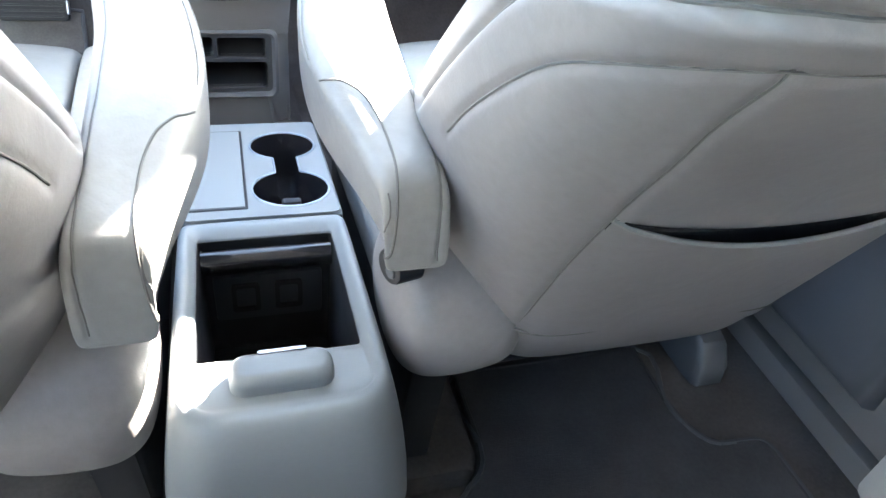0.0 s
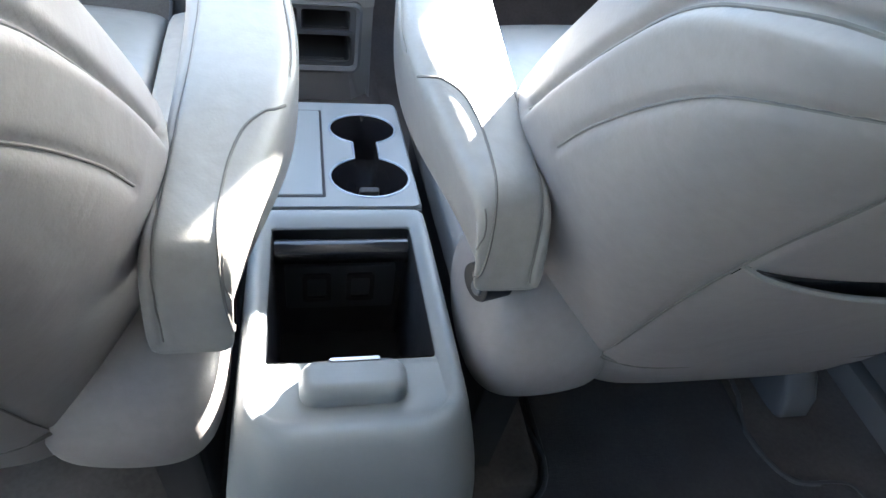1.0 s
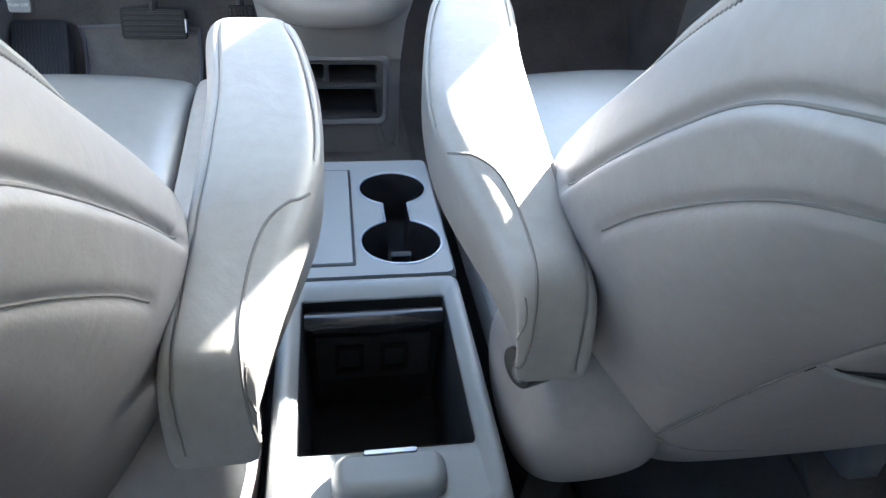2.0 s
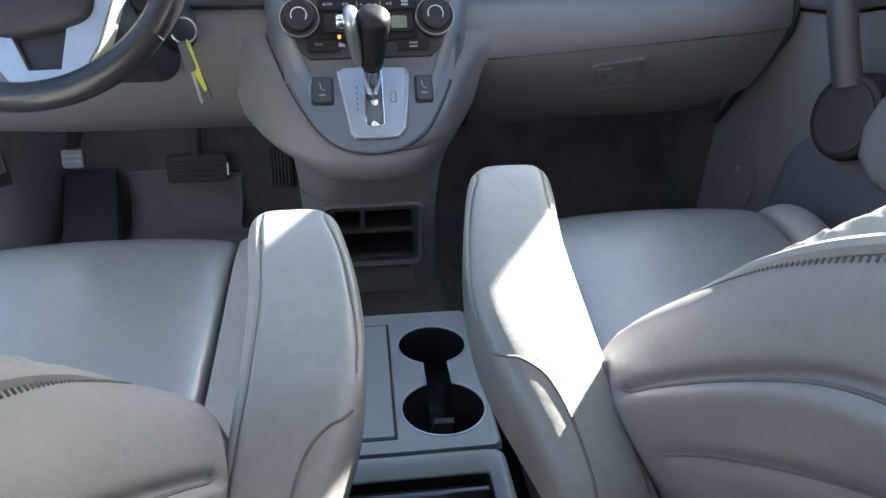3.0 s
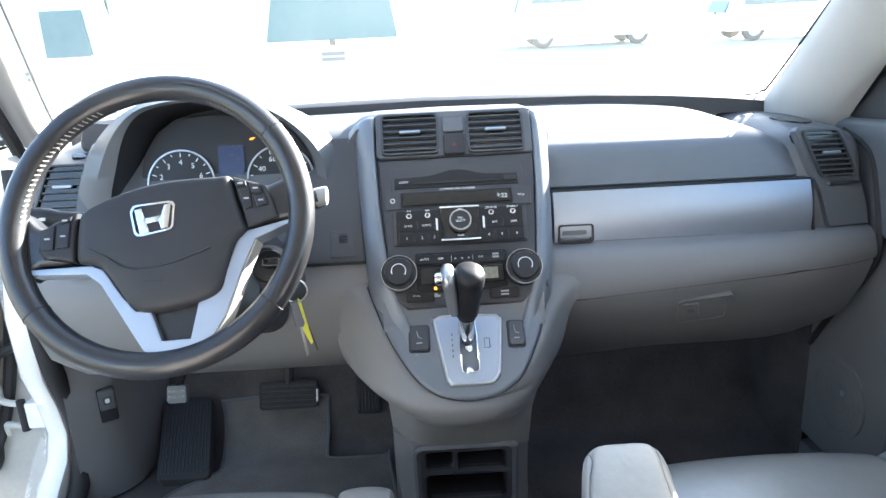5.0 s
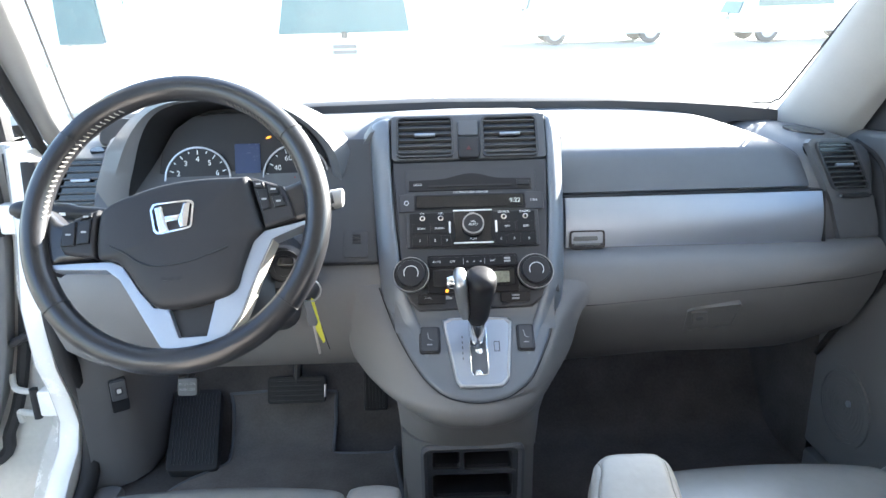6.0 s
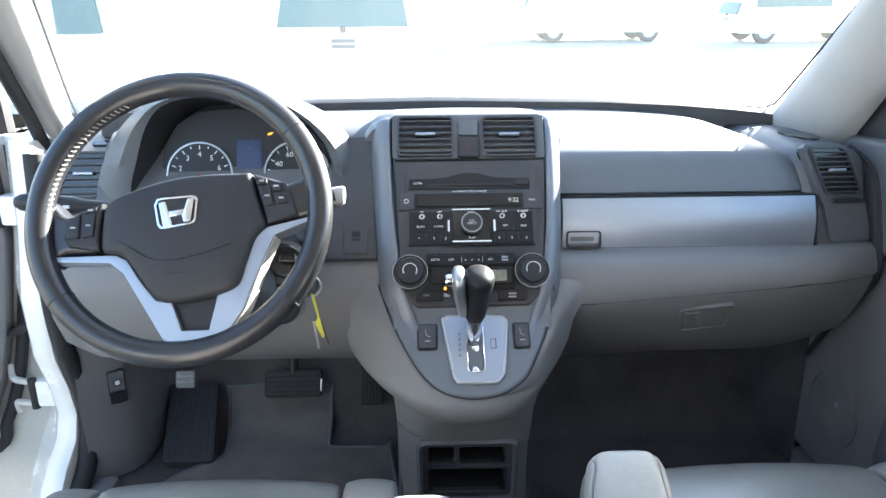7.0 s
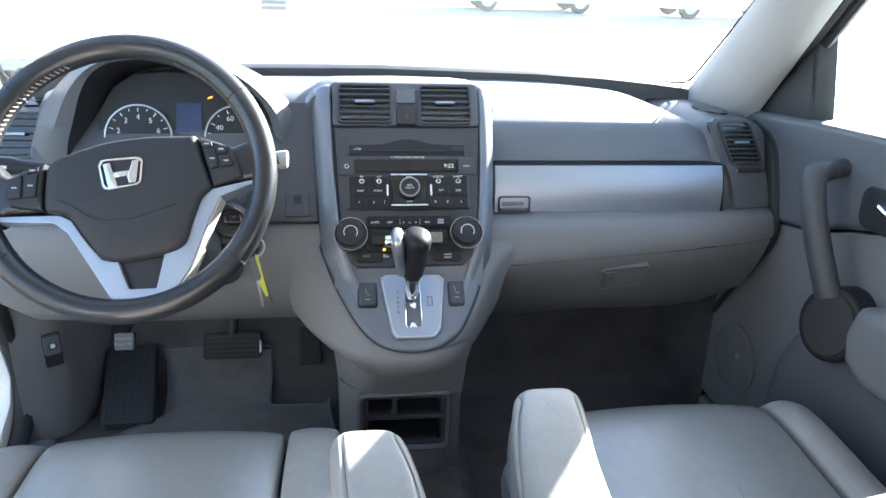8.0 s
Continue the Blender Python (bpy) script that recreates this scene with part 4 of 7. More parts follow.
def band(side, outs, ins):
    """The strip beside the stack: rolled over at the top, running into the gear panel below."""
    places = ((STACK, 0.258, -0.075, 0.12, 0.005), (STACK, 0.268, -0.038, 0.10, 0.005), (STACK, 0.270, -0.016, 0.10, 0.005), (STACK, 0.263, -0.001, 0.10, 0.005), (STACK, 0.248, 0.006, 0.10, 0.005), (STACK, 0.15, 0.006, 0.10, 0.005), (STACK, 0.07, 0.006, 0.09, 0.005),
              (STACK, 0.01, 0.006, 0.08, 0.005), (STACK, -0.026, 0.0025, 0.06, 0.005), (STACK, -0.050, -0.0075, 0.05, 0.005), (SHIFT, 0.084, 0.0082, 0.04, 0.0050), (SHIFT, 0.066, 0.0066, 0.03, 0.0032), (SHIFT, 0.040, 0.0054, 0.03, 0.0016), (SHIFT, 0.015, 0.0040, 0.02, 0.0008))
    return [(fr, b, side * o, side * i, c, deep, c - d) for (fr, b, c, deep, d), o, i in zip(places, outs, ins)]


LEFT_BAND = band(-1, (0.150, 0.154, 0.160, 0.1645, 0.166, 0.160, 0.1545, 0.150, 0.146, 0.139, 0.1272, 0.1188, 0.1072, 0.0930), (0.126, 0.126, 0.127, 0.128, 0.129, 0.127, 0.121, 0.114, 0.106, 0.096, 0.088, 0.080, 0.074, 0.070))
RIGHT_BAND = band(1, (0.138, 0.142, 0.148, 0.1505, 0.151, 0.147, 0.1425, 0.138, 0.134, 0.128, 0.1138, 0.1065, 0.0952, 0.0815), (0.117, 0.117, 0.118, 0.119, 0.120, 0.118, 0.113, 0.106, 0.098, 0.089, 0.082, 0.075, 0.068, 0.062))
for stations in (LEFT_BAND, RIGHT_BAND):
    subdivide(part("silver_band", side_band(stations), BAND, dash, "blue-grey side band", sharp=180), 1)
part("stack_cap", prism([(-0.130, -0.004), (-0.128, 0.020), (-0.10, 0.030), (0.08, 0.030), (0.118, 0.020), (0.121, -0.004)], Frame(STACK(0, 0.262, 0), (0, 0.85, 0.1), (0, -0.25, 0.97)), -0.06, 0.003, 0.010, segments=4), SLATE, dash)
bm = loft([[STACK(x, -0.030, -0.006), STACK(x, -0.0535, -0.0135), SHIFT(x, 0.094, 0.0085), SHIFT(x, 0.086, 0.0050), SHIFT(x, 0.070, 0.0040), SHIFT(x, 0.090, -0.02), STACK(x, -0.03, -0.03)] for x in (-0.125, -0.06, 0.0, 0.06, 0.115)])
part("stack_foot", bm, GEAR_GREY, dash)
part("vent_surround", prism(rounded(-0.127, 0.120, 0.186, 0.264, 0.006), STACK, -0.03, 0.003, 0.003), SLATE, dash)
VF = Frame(STACK(0, 0, 0.003), STACK.v, STACK.n)
vent(VF, -0.1155, -0.0305, 0.1915, 0.2555, 6, dash)
vent(VF, 0.0205, 0.1035, 0.1900, 0.2545, 6, dash)
part("stack_panel", prism([(-0.125, 0.182), (-0.112, -0.02), (-0.104, -0.040), (-0.088, -0.054), (0.082, -0.052), (0.098, -0.038), (0.106, -0.02), (0.119, 0.184)], STACK, -0.02, 0.003, 0.004), PANEL_GREY, dash)
hz = part("hazard_switch", slab(STACK, -0.021, 0.013, 0.186, 0.222, 0.0, 0.009, 0.003, 0.004), BLACK, dash, "black hazard switch with red mark")
part("hazard_mark", prism([(-0.008, 0.199), (0.000, 0.199), (-0.004, 0.206)], STACK, 0.009, 0.0096), material("dull_red", (0.12, 0.02, 0.022), 0.5), hz)
part("hazard_top", slab(STACK, -0.021, 0.013, 0.225, 0.252, 0.0, 0.008, 0.003, 0.004), SLATE, hz)
RAD = Frame(STACK(0, 0, 0.003), STACK.v, STACK.n)
radio = part("radio", slab(RAD, -0.105, 0.098, 0.040, 0.168, -0.01, 0.0015, 0.001, 0.004), PANEL_GREY, dash, "black car radio with disc slot, keys and display")
part("slot_panel", prism([(-0.100, 0.132), (0.091, 0.132), (0.091, 0.150), (0.040, 0.1515), (0.026, 0.1545), (0.012, 0.159), (-0.002, 0.1605), (-0.014, 0.1600), (-0.026, 0.1570), (-0.042, 0.1525), (-0.060, 0.1510), (-0.100, 0.150)], RAD, 0.0, 0.003, 0.001), KNOB_BLACK, radio)
part("key_field", slab(RAD, -0.100, 0.093, 0.0405, 0.0955, 0.0, 0.0024, 0.0005, 0.002), KNOB_BLACK, radio)
part("disc_slot", slab(RAD, -0.070, 0.060, 0.138, 0.141, 0.003, 0.0045, 0, 0.001), RUBBER, radio)
lettering("LOAD", RAD, -0.086, 0.142, 0.005, radio, WHITE_INK, 0.0047)
part("eject_key", slab(RAD, 0.068, 0.088, 0.138, 0.146, 0.003, 0.0055, 0.001, 0.001), BLACK, radio)
lettering("6 COMPACT DISC CHANGER", RAD, -0.004, 0.1285, 0.0042, radio, WHITE_INK, 0.0025)
part("display_bezel", slab(RAD, -0.116, 0.108, 0.098, 0.127, 0.0, 0.0035, 0.0015, 0.003), PANEL_GREY, radio)
part("display_frame", slab(RAD, -0.092, 0.080, 0.100, 0.125, 0.002, 0.0045, 0.0008, 0.002), KNOB_BLACK, radio)
part("display", slab(RAD, -0.088, 0.076, 0.103, 0.122, 0.004, 0.0062, 0, 0.001), GLOSS_BLACK, radio)
lettering("9:22", RAD, 0.0635, 0.1118, 0.0098, radio, DIGIT, 0.0066)
part("power_mark", ring_band(RAD, -0.104, 0.112, 0.0028, 0.0038, 0.005, 0.0056, 16), WHITE_INK, radio)
lettering("TITLE", RAD, 0.0925, 0.112, 0.0045, radio, WHITE_INK, 0.0055)
tune = part("tune_block", prism([(-0.034, 0.045), (0.028, 0.045), (0.024, 0.060), (0.026, 0.078), (0.028, 0.098), (-0.034, 0.098), (-0.032, 0.078), (-0.030, 0.060)], RAD, 0.0, 0.005, 0.002), GLOSS_BLACK, radio)
part("tune_knob", disc(RAD, -0.003, 0.073, 0.0165, 0.004, 0.016, 32, 0.002), BLACK, tune)
part("tune_ring", ring_band(RAD, -0.003, 0.073, 0.0145, 0.0165, 0.014, 0.0168, 32), STEEL, tune)
lettering("VOL\nSELECT", RAD, -0.003, 0.073, 0.0045, tune, WHITE_INK, 0.0165)
part("silver_edge", slab(RAD, -0.033, 0.027, 0.0965, 0.0985, 0.004, 0.0062, 0, 0.0008), WHITE_INK, tune)
part("silver_edge", slab(RAD, -0.033, 0.027, 0.0445, 0.0465, 0.004, 0.0062, 0, 0.0008), WHITE_INK, tune)
for a in (-0.0385, 0.0325):
    part("silver_tick", slab(RAD, a - 0.0015, a + 0.0015, 0.062, 0.080, 0.002, 0.0062, 0, 0.001), WHITE_INK, radio)
lettering("A/SEL", RAD, -0.003, 0.0925, 0.0045, tune, WHITE_INK, 0.0055)
lettering("PLAY", RAD, -0.003, 0.0515, 0.0045, tune, WHITE_INK, 0.0055)
for a0, a1, b, txt in ((-0.096, -0.068, 0.0705, "SCAN"), (-0.066, -0.042, 0.0705, "AUDIO"), (0.037, 0.062, 0.0705, "RPT"), (0.064, 0.092, 0.0705, "SEEK"), (-0.096, -0.073, 0.051, "1"), (-0.071, -0.052, 0.051, "2"), (-0.050, -0.037, 0.051, "3"), (0.031, 0.047, 0.051, "4"), (0.049, 0.069, 0.051, "5"), (0.071, 0.092, 0.051, "6")):
    k = part("key", slab(RAD, a0, a1, b - 0.0078, b + 0.0078, 0.0, 0.0034, 0.0006, 0.0010), KNOB_BLACK, radio)
    lettering(txt, RAD, (a0 + a1) / 2, b, 0.0046 if len(txt) > 1 else 0.0058, k, WHITE_INK, 0.0037)
for a, txt in ((-0.080, "FM"), (-0.052, "AM"), (0.045, "CD/AUX"), (0.078, "D.NEXT")):
    k = part("round_key", disc(RAD, a, 0.0865, 0.0046, 0.0, 0.0045, 16, 0.001), CHROME, radio)
    part("key_dot", disc(RAD, a, 0.0865, 0.0026, 0.004, 0.0052, 12), GLOSS_BLACK, k)
    lettering(txt, RAD, a, 0.0945, 0.0048, k, WHITE_INK, 0.003)
# climate controls
climate = part("climate_panel", slab(RAD, -0.074, 0.062, -0.030, 0.028, -0.01, 0.0018, 0.001, 0.004), KNOB_BLACK, dash, "climate control panel with round knobs")
part("climate_keys", slab(RAD, -0.072, 0.060, 0.009, 0.024, 0.0, 0.0045, 0.0010, 0.003), KNOB_BLACK, climate)
for a, txt in ((-0.060, "AUTO"), (-0.036, "OFF"), (0.024, "A/C")):
    lettering(txt, RAD, a, 0.0165, 0.0048, climate, WHITE_INK, 0.0049)
for a in (-0.014, -0.004, 0.006):
    part("fan_mark", prism([(a - 0.002, 0.0150), (a + 0.002, 0.0150), (a, 0.0180)], RAD, 0.0044, 0.0049), DULL_INK, climate)
for a in (-0.020, 0.012):
    part("fan_mark", slab(RAD, a - 0.0004, a + 0.0004, 0.012, 0.021, 0.0044, 0.0049, 0, 0.0002), DULL_INK, climate)
for b in (0.0140, 0.0185):
    part("mode_mark", slab(RAD, 0.041, 0.051, b, b + 0.003, 0.0044, 0.0049, 0, 0.001), DULL_INK, climate)
part("car_mark", prism([(-0.053, -0.039), (-0.039, -0.039), (-0.039, -0.0365), (-0.042, -0.036), (-0.044, -0.034), (-0.049, -0.034), (-0.051, -0.036), (-0.053, -0.0365)], RAD, 0.0018, 0.0024), DULL_INK, climate)
part("climate_display", slab(RAD, -0.066, 0.056, -0.021, 0.004, 0.0, 0.004, 0.0005, 0.002), GLOSS_BLACK, climate)
LCD = material("lcd_grey", (0.20, 0.195, 0.145), 0.3, vary=0.05)
part("lcd", slab(RAD, 0.026, 0.048, -0.017, 0.0, 0.003, 0.0046, 0, 0.001), LCD, climate)
for a0, a1, txt, x in ((-0.090, -0.048, "DUAL", -0.074), (0.034, 0.078, "", 0.056)):
    k = part("key", slab(RAD, a0, a1, -0.045, -0.031, 0.0, 0.0032, 0.0006, 0.003), KNOB_BLACK, climate)
    if txt:
        lettering(txt, RAD, x, -0.038, 0.0042, k, DULL_INK, 0.0036)
    else:
        for b in (-0.0415, -0.037):
            part("key_bar", slab(RAD, x - 0.006, x + 0.006, b, b + 0.0022, 0.0030, 0.0036, 0, 0.0005), DULL_INK, k)
part("lamp_dot", disc(RAD, -0.046, -0.028, 0.0024, 0.002, 0.0052, 12), AMBER, climate)
for a in (-0.0985, 0.087):
    kb = part("climate_knob", disc(RAD, a, -0.0025, 0.0265, -0.004, 0.010, 40, 0.003), BLACK, climate, "round climate knob with silver ring")
    part("knob_ring", ring_band(RAD, a, -0.0025, 0.0258, 0.0268, 0.002, 0.0102, 40), STEEL, kb)
    part("knob_cap", disc(RAD, a, -0.0025, 0.0205, 0.008, 0.019, 36, 0.003), BLACK, kb)
    arc = [RAD(a + 0.0105 * math.cos(radians(t)), -0.0025 + 0.0105 * math.sin(radians(t)), 0.0193) for t in range(-35, 216, 12)]
    part("knob_mark", tube(arc, 0.0007, 6), WHITE_INK, kb)

for ob in [o for o in dash.children_recursive if o.type == "MESH" and o.name.split(".")[0] in ("stack_panel", "climate_panel", "climate_display", "key", "key_bar", "car_mark")]:
    # the foot of the panel curves back towards the gear panel
    for v in ob.data.vertices:
        b = (v.co - STACK.o).dot(STACK.v)
        if b < 0:
            v.co -= STACK.n * 0.0125 * (min(-b, 0.06) / 0.054) ** 2

# ---- gear selector ----
GP = [(-0.150, 0.150), (-0.126, 0.08), (-0.108, 0.04), (-0.087, 0.004), (-0.068, -0.018), (-0.045, -0.033), (-0.008, -0.0405), (0.030, -0.035), (0.055, -0.021), (0.073, -0.004), (0.092, 0.032), (0.108, 0.07), (0.130, 0.150)]
part("gear_panel", prism([(p.x, p.y) for p in smooth_path([(a, b, 0) for a, b in GP], 4)], SHIFT, -0.05, 0.0045, 0.006, segments=3), GEAR_GREY, dash, "slate grey panel round the gear lever")
part("panel_gap", tube(smooth_path([SHIFT(a * 1.004, b - 0.0006, 0.0012) for a, b in GP], 4), 0.0011, 6), BLACK, dash)
shifter = thing("gear_selector", "black gear lever with silver side on a satin gate plate", "gear lever", SHIFT(0, 0.03, 0))
outer = [(-0.0536, 0.0795), (-0.0510, 0.0860), (-0.046, 0.0895), (-0.0373, 0.0912), (0.0361, 0.0898), (0.0435, 0.0872), (0.0478, 0.0825), (0.0488, 0.0759), (0.0400, -0.002), (0.0380, -0.0080), (0.0329, -0.0148), (0.0225, -0.0203), (-0.0267, -0.0203), (-0.0335, -0.0160), (-0.0372, -0.0105), (-0.0389, -0.0045)]
outer = [(p.x, p.y) for p in smooth_path([(a, b, 0) for a, b in outer], 3, True)]
slot = rounded(-0.0150, 0.0095, -0.002, 0.085, 0.006)
def inset(pts, k):
    """The outline drawn in towards its middle by k metres."""
    return [(a - k * (a + 0.002) / 0.046, b - k * (b - 0.035) / 0.055) for a, b in pts]


part("gate_plate", plate_with_holes(inset(outer, 0.0046), [slot], SHIFT, 0.002, 0.0080), SILVER, shifter, "satin silver gate plate")
bm = loft([[SHIFT(-0.016 + 0.0265 * i / 6, -0.003 + 0.089 * j / 16, 0.0040 - 0.0050 * ((i - 3) / 3) ** 2 + 0.0016 * math.sin(j * 0.9 + i * 0.35)) for i in range(7)] for j in range(17)], (False, False), closed=False)
part("gate_floor", bm, GATE_CHROME, shifter, sharp=180)
part("gate_edge", loft([[SHIFT(a, b, c) for a, b in inset(outer, k)] for k, c in ((0.0, 0.001), (0.0, 0.0068), (0.0009, 0.0086), (0.0022, 0.0093), (0.0036, 0.0090), (0.0048, 0.0076))], (False, False)), CHEEK, shifter, "bright rolled rim", sharp=180)
part("gate_rim", tube([SHIFT(a, b, 0.0088) for a, b in slot], 0.0011, 6, True), CHROME, shifter)
for i in range(5):
    part("gate_mark", slab(SHIFT, -0.0270, -0.0252, 0.022 + i * 0.0085, 0.026 + i * 0.0085, 0.0085, 0.0088, 0, 0.0005), SLATE, shifter)
part("release_slot", plate_with_holes(rounded(0.020, 0.0285, 0.034, 0.050, 0.001), [rounded(0.0207, 0.0272, 0.0347, 0.0493, 0.0008)], SHIFT, 0.0085, 0.0089), DARK, shifter)
base_pt, up_way = SHIFT(-0.004, 0.046, 0.0), Vector((0, -0.22, 0.975)).normalized()
LEV = Frame(base_pt, Vector((0, 0.975, 0.22)), up_way)
part("chrome_collar", loft([[LEV(r * math.cos(t), r * math.sin(t), c) for t in [2 * math.pi * i / 20 for i in range(20)]] for r, c in ((0.008, -0.01), (0.009, 0.02), (0.0115, 0.022), (0.0125, 0.042), (0.0125, 0.046))]), CHROME, shifter)
ROUND = [2 * math.pi * i / 24 for i in range(24)]
rings = []
for c, x0, x1, d, off in ((0.043, -0.0150, 0.0150, 0.0135, 0.0), (0.058, -0.0160, 0.0172, 0.0155, 0.0), (0.080, -0.0165, 0.0205, 0.0185, -0.001), (0.098, -0.0168, 0.0238, 0.0235, -0.003), (0.112, -0.0170, 0.0262, 0.0275, -0.005), (0.121, -0.0170, 0.0272, 0.0280, -0.006), (0.128, -0.0160, 0.0240, 0.0245, -0.006), (0.1325, -0.0120, 0.0165, 0.0165, -0.006), (0.1345, -0.004, 0.006, 0.007, -0.006)):
    rings.append([LEV((x0 + x1) / 2 + (x1 - x0) / 2 * math.cos(t), off + d * math.sin(t), c) for t in ROUND])
knob = subdivide(part("gear_knob", loft(rings), KNOB_BLACK, shifter), 1)
rings = []
for c, w, d in ((0.053, 0.003, 0.004), (0.057, 0.0065, 0.009), (0.070, 0.0088, 0.0130), (0.090, 0.0100, 0.0175), (0.106, 0.0110, 0.0215), (0.118, 0.0112, 0.0235), (0.127, 0.0100, 0.0210), (0.1320, 0.0070, 0.0140), (0.1338, 0.003, 0.006)):
    rings.append([LEV(-0.0190 - 0.10 * (c - 0.07) + w * math.copysign(abs(math.cos(t)) ** 0.7, math.cos(t)), -0.004 + d * math.sin(t), c) for t in ROUND])
subdivide(part("silver_cheek", loft(rings), CHEEK, knob, "satin silver cheek", sharp=180), 1)
part("release_button", loft([[LEV(a, -0.006 + r * math.sin(t), 0.117 + r * math.cos(t)) for t in ROUND] for a, r in ((-0.026, 0.0095), (-0.0385, 0.0092), (-0.0425, 0.0080), (-0.0440, 0.0050))]), CHROME, knob)
for a0, a1, nm in ((-0.0875, -0.060, "l"), (0.0565, 0.0790, "r")):
    sw = thing("seat_heater_switch", "slate seat heater switch beside the gear lever", "switch", SHIFT((a0 + a1) / 2, 0.055, 0), "seat heater switches")
    part("frame", slab(SHIFT, a0 - 0.002, a1 + 0.002, 0.034, 0.0775, 0.0, 0.0065, 0.001, 0.005), BLACK, sw)
    part("rocker", slab(SHIFT, a0, a1, 0.036, 0.0755, 0.003, 0.0105, 0.003, 0.005), DARK, sw)
    part("symbol", tube(smooth_path([SHIFT((a0 + a1) / 2 - 0.003, 0.066, 0.0108), SHIFT((a0 + a1) / 2 - 0.001, 0.056, 0.0108), SHIFT((a0 + a1) / 2 + 0.004, 0.054, 0.0108)], 3), 0.0005, 5), DULL_INK, sw)
    part("symbol", slab(SHIFT, (a0 + a1) / 2 - 0.004, (a0 + a1) / 2 + 0.004, 0.046, 0.0475, 0.010, 0.0109, 0, 0.0005), DULL_INK, sw)

# ---- steering column ----
column = thing("steering_column", "dark steering column shroud with stalks, ignition and keys", "steering column", (-0.381, 1.33, 0.66))
CO = Frame(WHEEL(0, 0, 0), WHEEL.v, WHEEL.n)
rings = [[CO(a * k, b * k - 0.045, c) for a, b in rounded(-0.075, 0.11, -0.075, 0.075, 0.03)] for k, c in ((0.72, -0.045), (0.95, -0.07), (1.0, -0.12), (1.0, -0.22))]
part("shroud", loft(rings), DARK, column)
part("ignition", disc(CO, 0.118, -0.049, 0.022, -0.13, -0.062, 28, 0.004), BLACK, column)
part("ignition_key", slab(Frame(CO(0.118, -0.049, -0.062), CO.v, CO.n), -0.004, 0.018, -0.005, 0.006, 0.0, 0.022, 0.002, 0.003), GLOSS_BLACK, column)
part("ignition_ring", ring_band(CO, 0.118, -0.049, 0.0135, 0.0150, -0.07, -0.060, 24), BLACK, column)
part("ignition_housing", loft([[CO(0.10 + a * k, -0.050 + b * k, c) for a, b in rounded(-0.045, 0.040, -0.034, 0.034, 0.025)] for k, c in ((0.8, -0.072), (1.0, -0.085), (1.0, -0.2))]), DARK, column)
st = part("wiper_stalk", tube(smooth_path([(-0.30, 1.285, 0.735), (-0.25, 1.283, 0.745), (-0.205, 1.281, 0.758), (-0.190, 1.280, 0.764)]), [0.010] * 10 + [0.012] * 6 + [0.013, 0.011, 0.006], 10), BLACK, column)
part("stalk_cap", disc(Frame((-0.190, 1.280, 0.764), (0, 0.2, 1), (1, -0.3, 0.2), (0, 1, 0)), 0, 0, 0.013, -0.012, 0.008, 18, 0.004), PILLAR, st)
st = part("light_stalk", tube(smooth_path([(-0.46, 1.31, 0.735), (-0.53, 1.31, 0.745), (-0.60, 1.31, 0.752), (-0.645, 1.31, 0.755)]), [0.010] * 9 + [0.013] * 8 + [0.012, 0.008], 10), BLACK, column)
for a in (-0.60, -0.585, -0.57):
    part("stalk_mark", block(a - 0.004, a + 0.004, 1.2955, 1.2975, 0.748, 0.752, 0), WHITE_INK, st)

# keys hanging from the ignition
YELLOW = material("yellow_tag", (0.62, 0.60, 0.06), 0.5)
keys = thing("car_keys", "bunch of keys with a yellow tag hanging at the ignition", "keys", (-0.238, 1.285, 0.62))
KR = Frame((-0.240, 1.285, 0.632), (0, 0.1, 0.99), (0.25, -0.96, 0.1), (0.97, 0.25, 0))
part("key_ring", tube([KR(0.0155 * math.cos(t), 0.0155 * math.sin(t), 0) for t in [2 * math.pi * i / 24 for i in range(24)]], 0.0014, 8, True), STEEL, keys)
part("key_fob", prism([(-0.010, -0.014), (0.000, -0.012), (0.008, -0.045), (0.006, -0.050), (-0.005, -0.050)][::-1], KR, 0.001, 0.008, 0.002), SLATE, keys, "dull grey leather key fob")
part("yellow_tag", prism([(0.001, -0.010), (0.005, -0.013), (0.011, -0.045), (0.0175, -0.076), (0.0145, -0.079), (0.002, -0.050)][::-1], KR, -0.001, 0.0005, 0.0), YELLOW, keys, "bright yellow plastic tag")
part("key_blade", prism([(0.0005, -0.048), (0.0040, -0.048), (0.0105, -0.092), (0.0070, -0.094)][::-1], KR, 0.002, 0.004, 0.0005), STEEL, keys)
part("key_strap", prism([(0.0120, -0.052), (0.0135, -0.052), (0.024, -0.090), (0.0228, -0.091)][::-1], KR, -0.004, -0.003, 0.0), BLACK, keys)

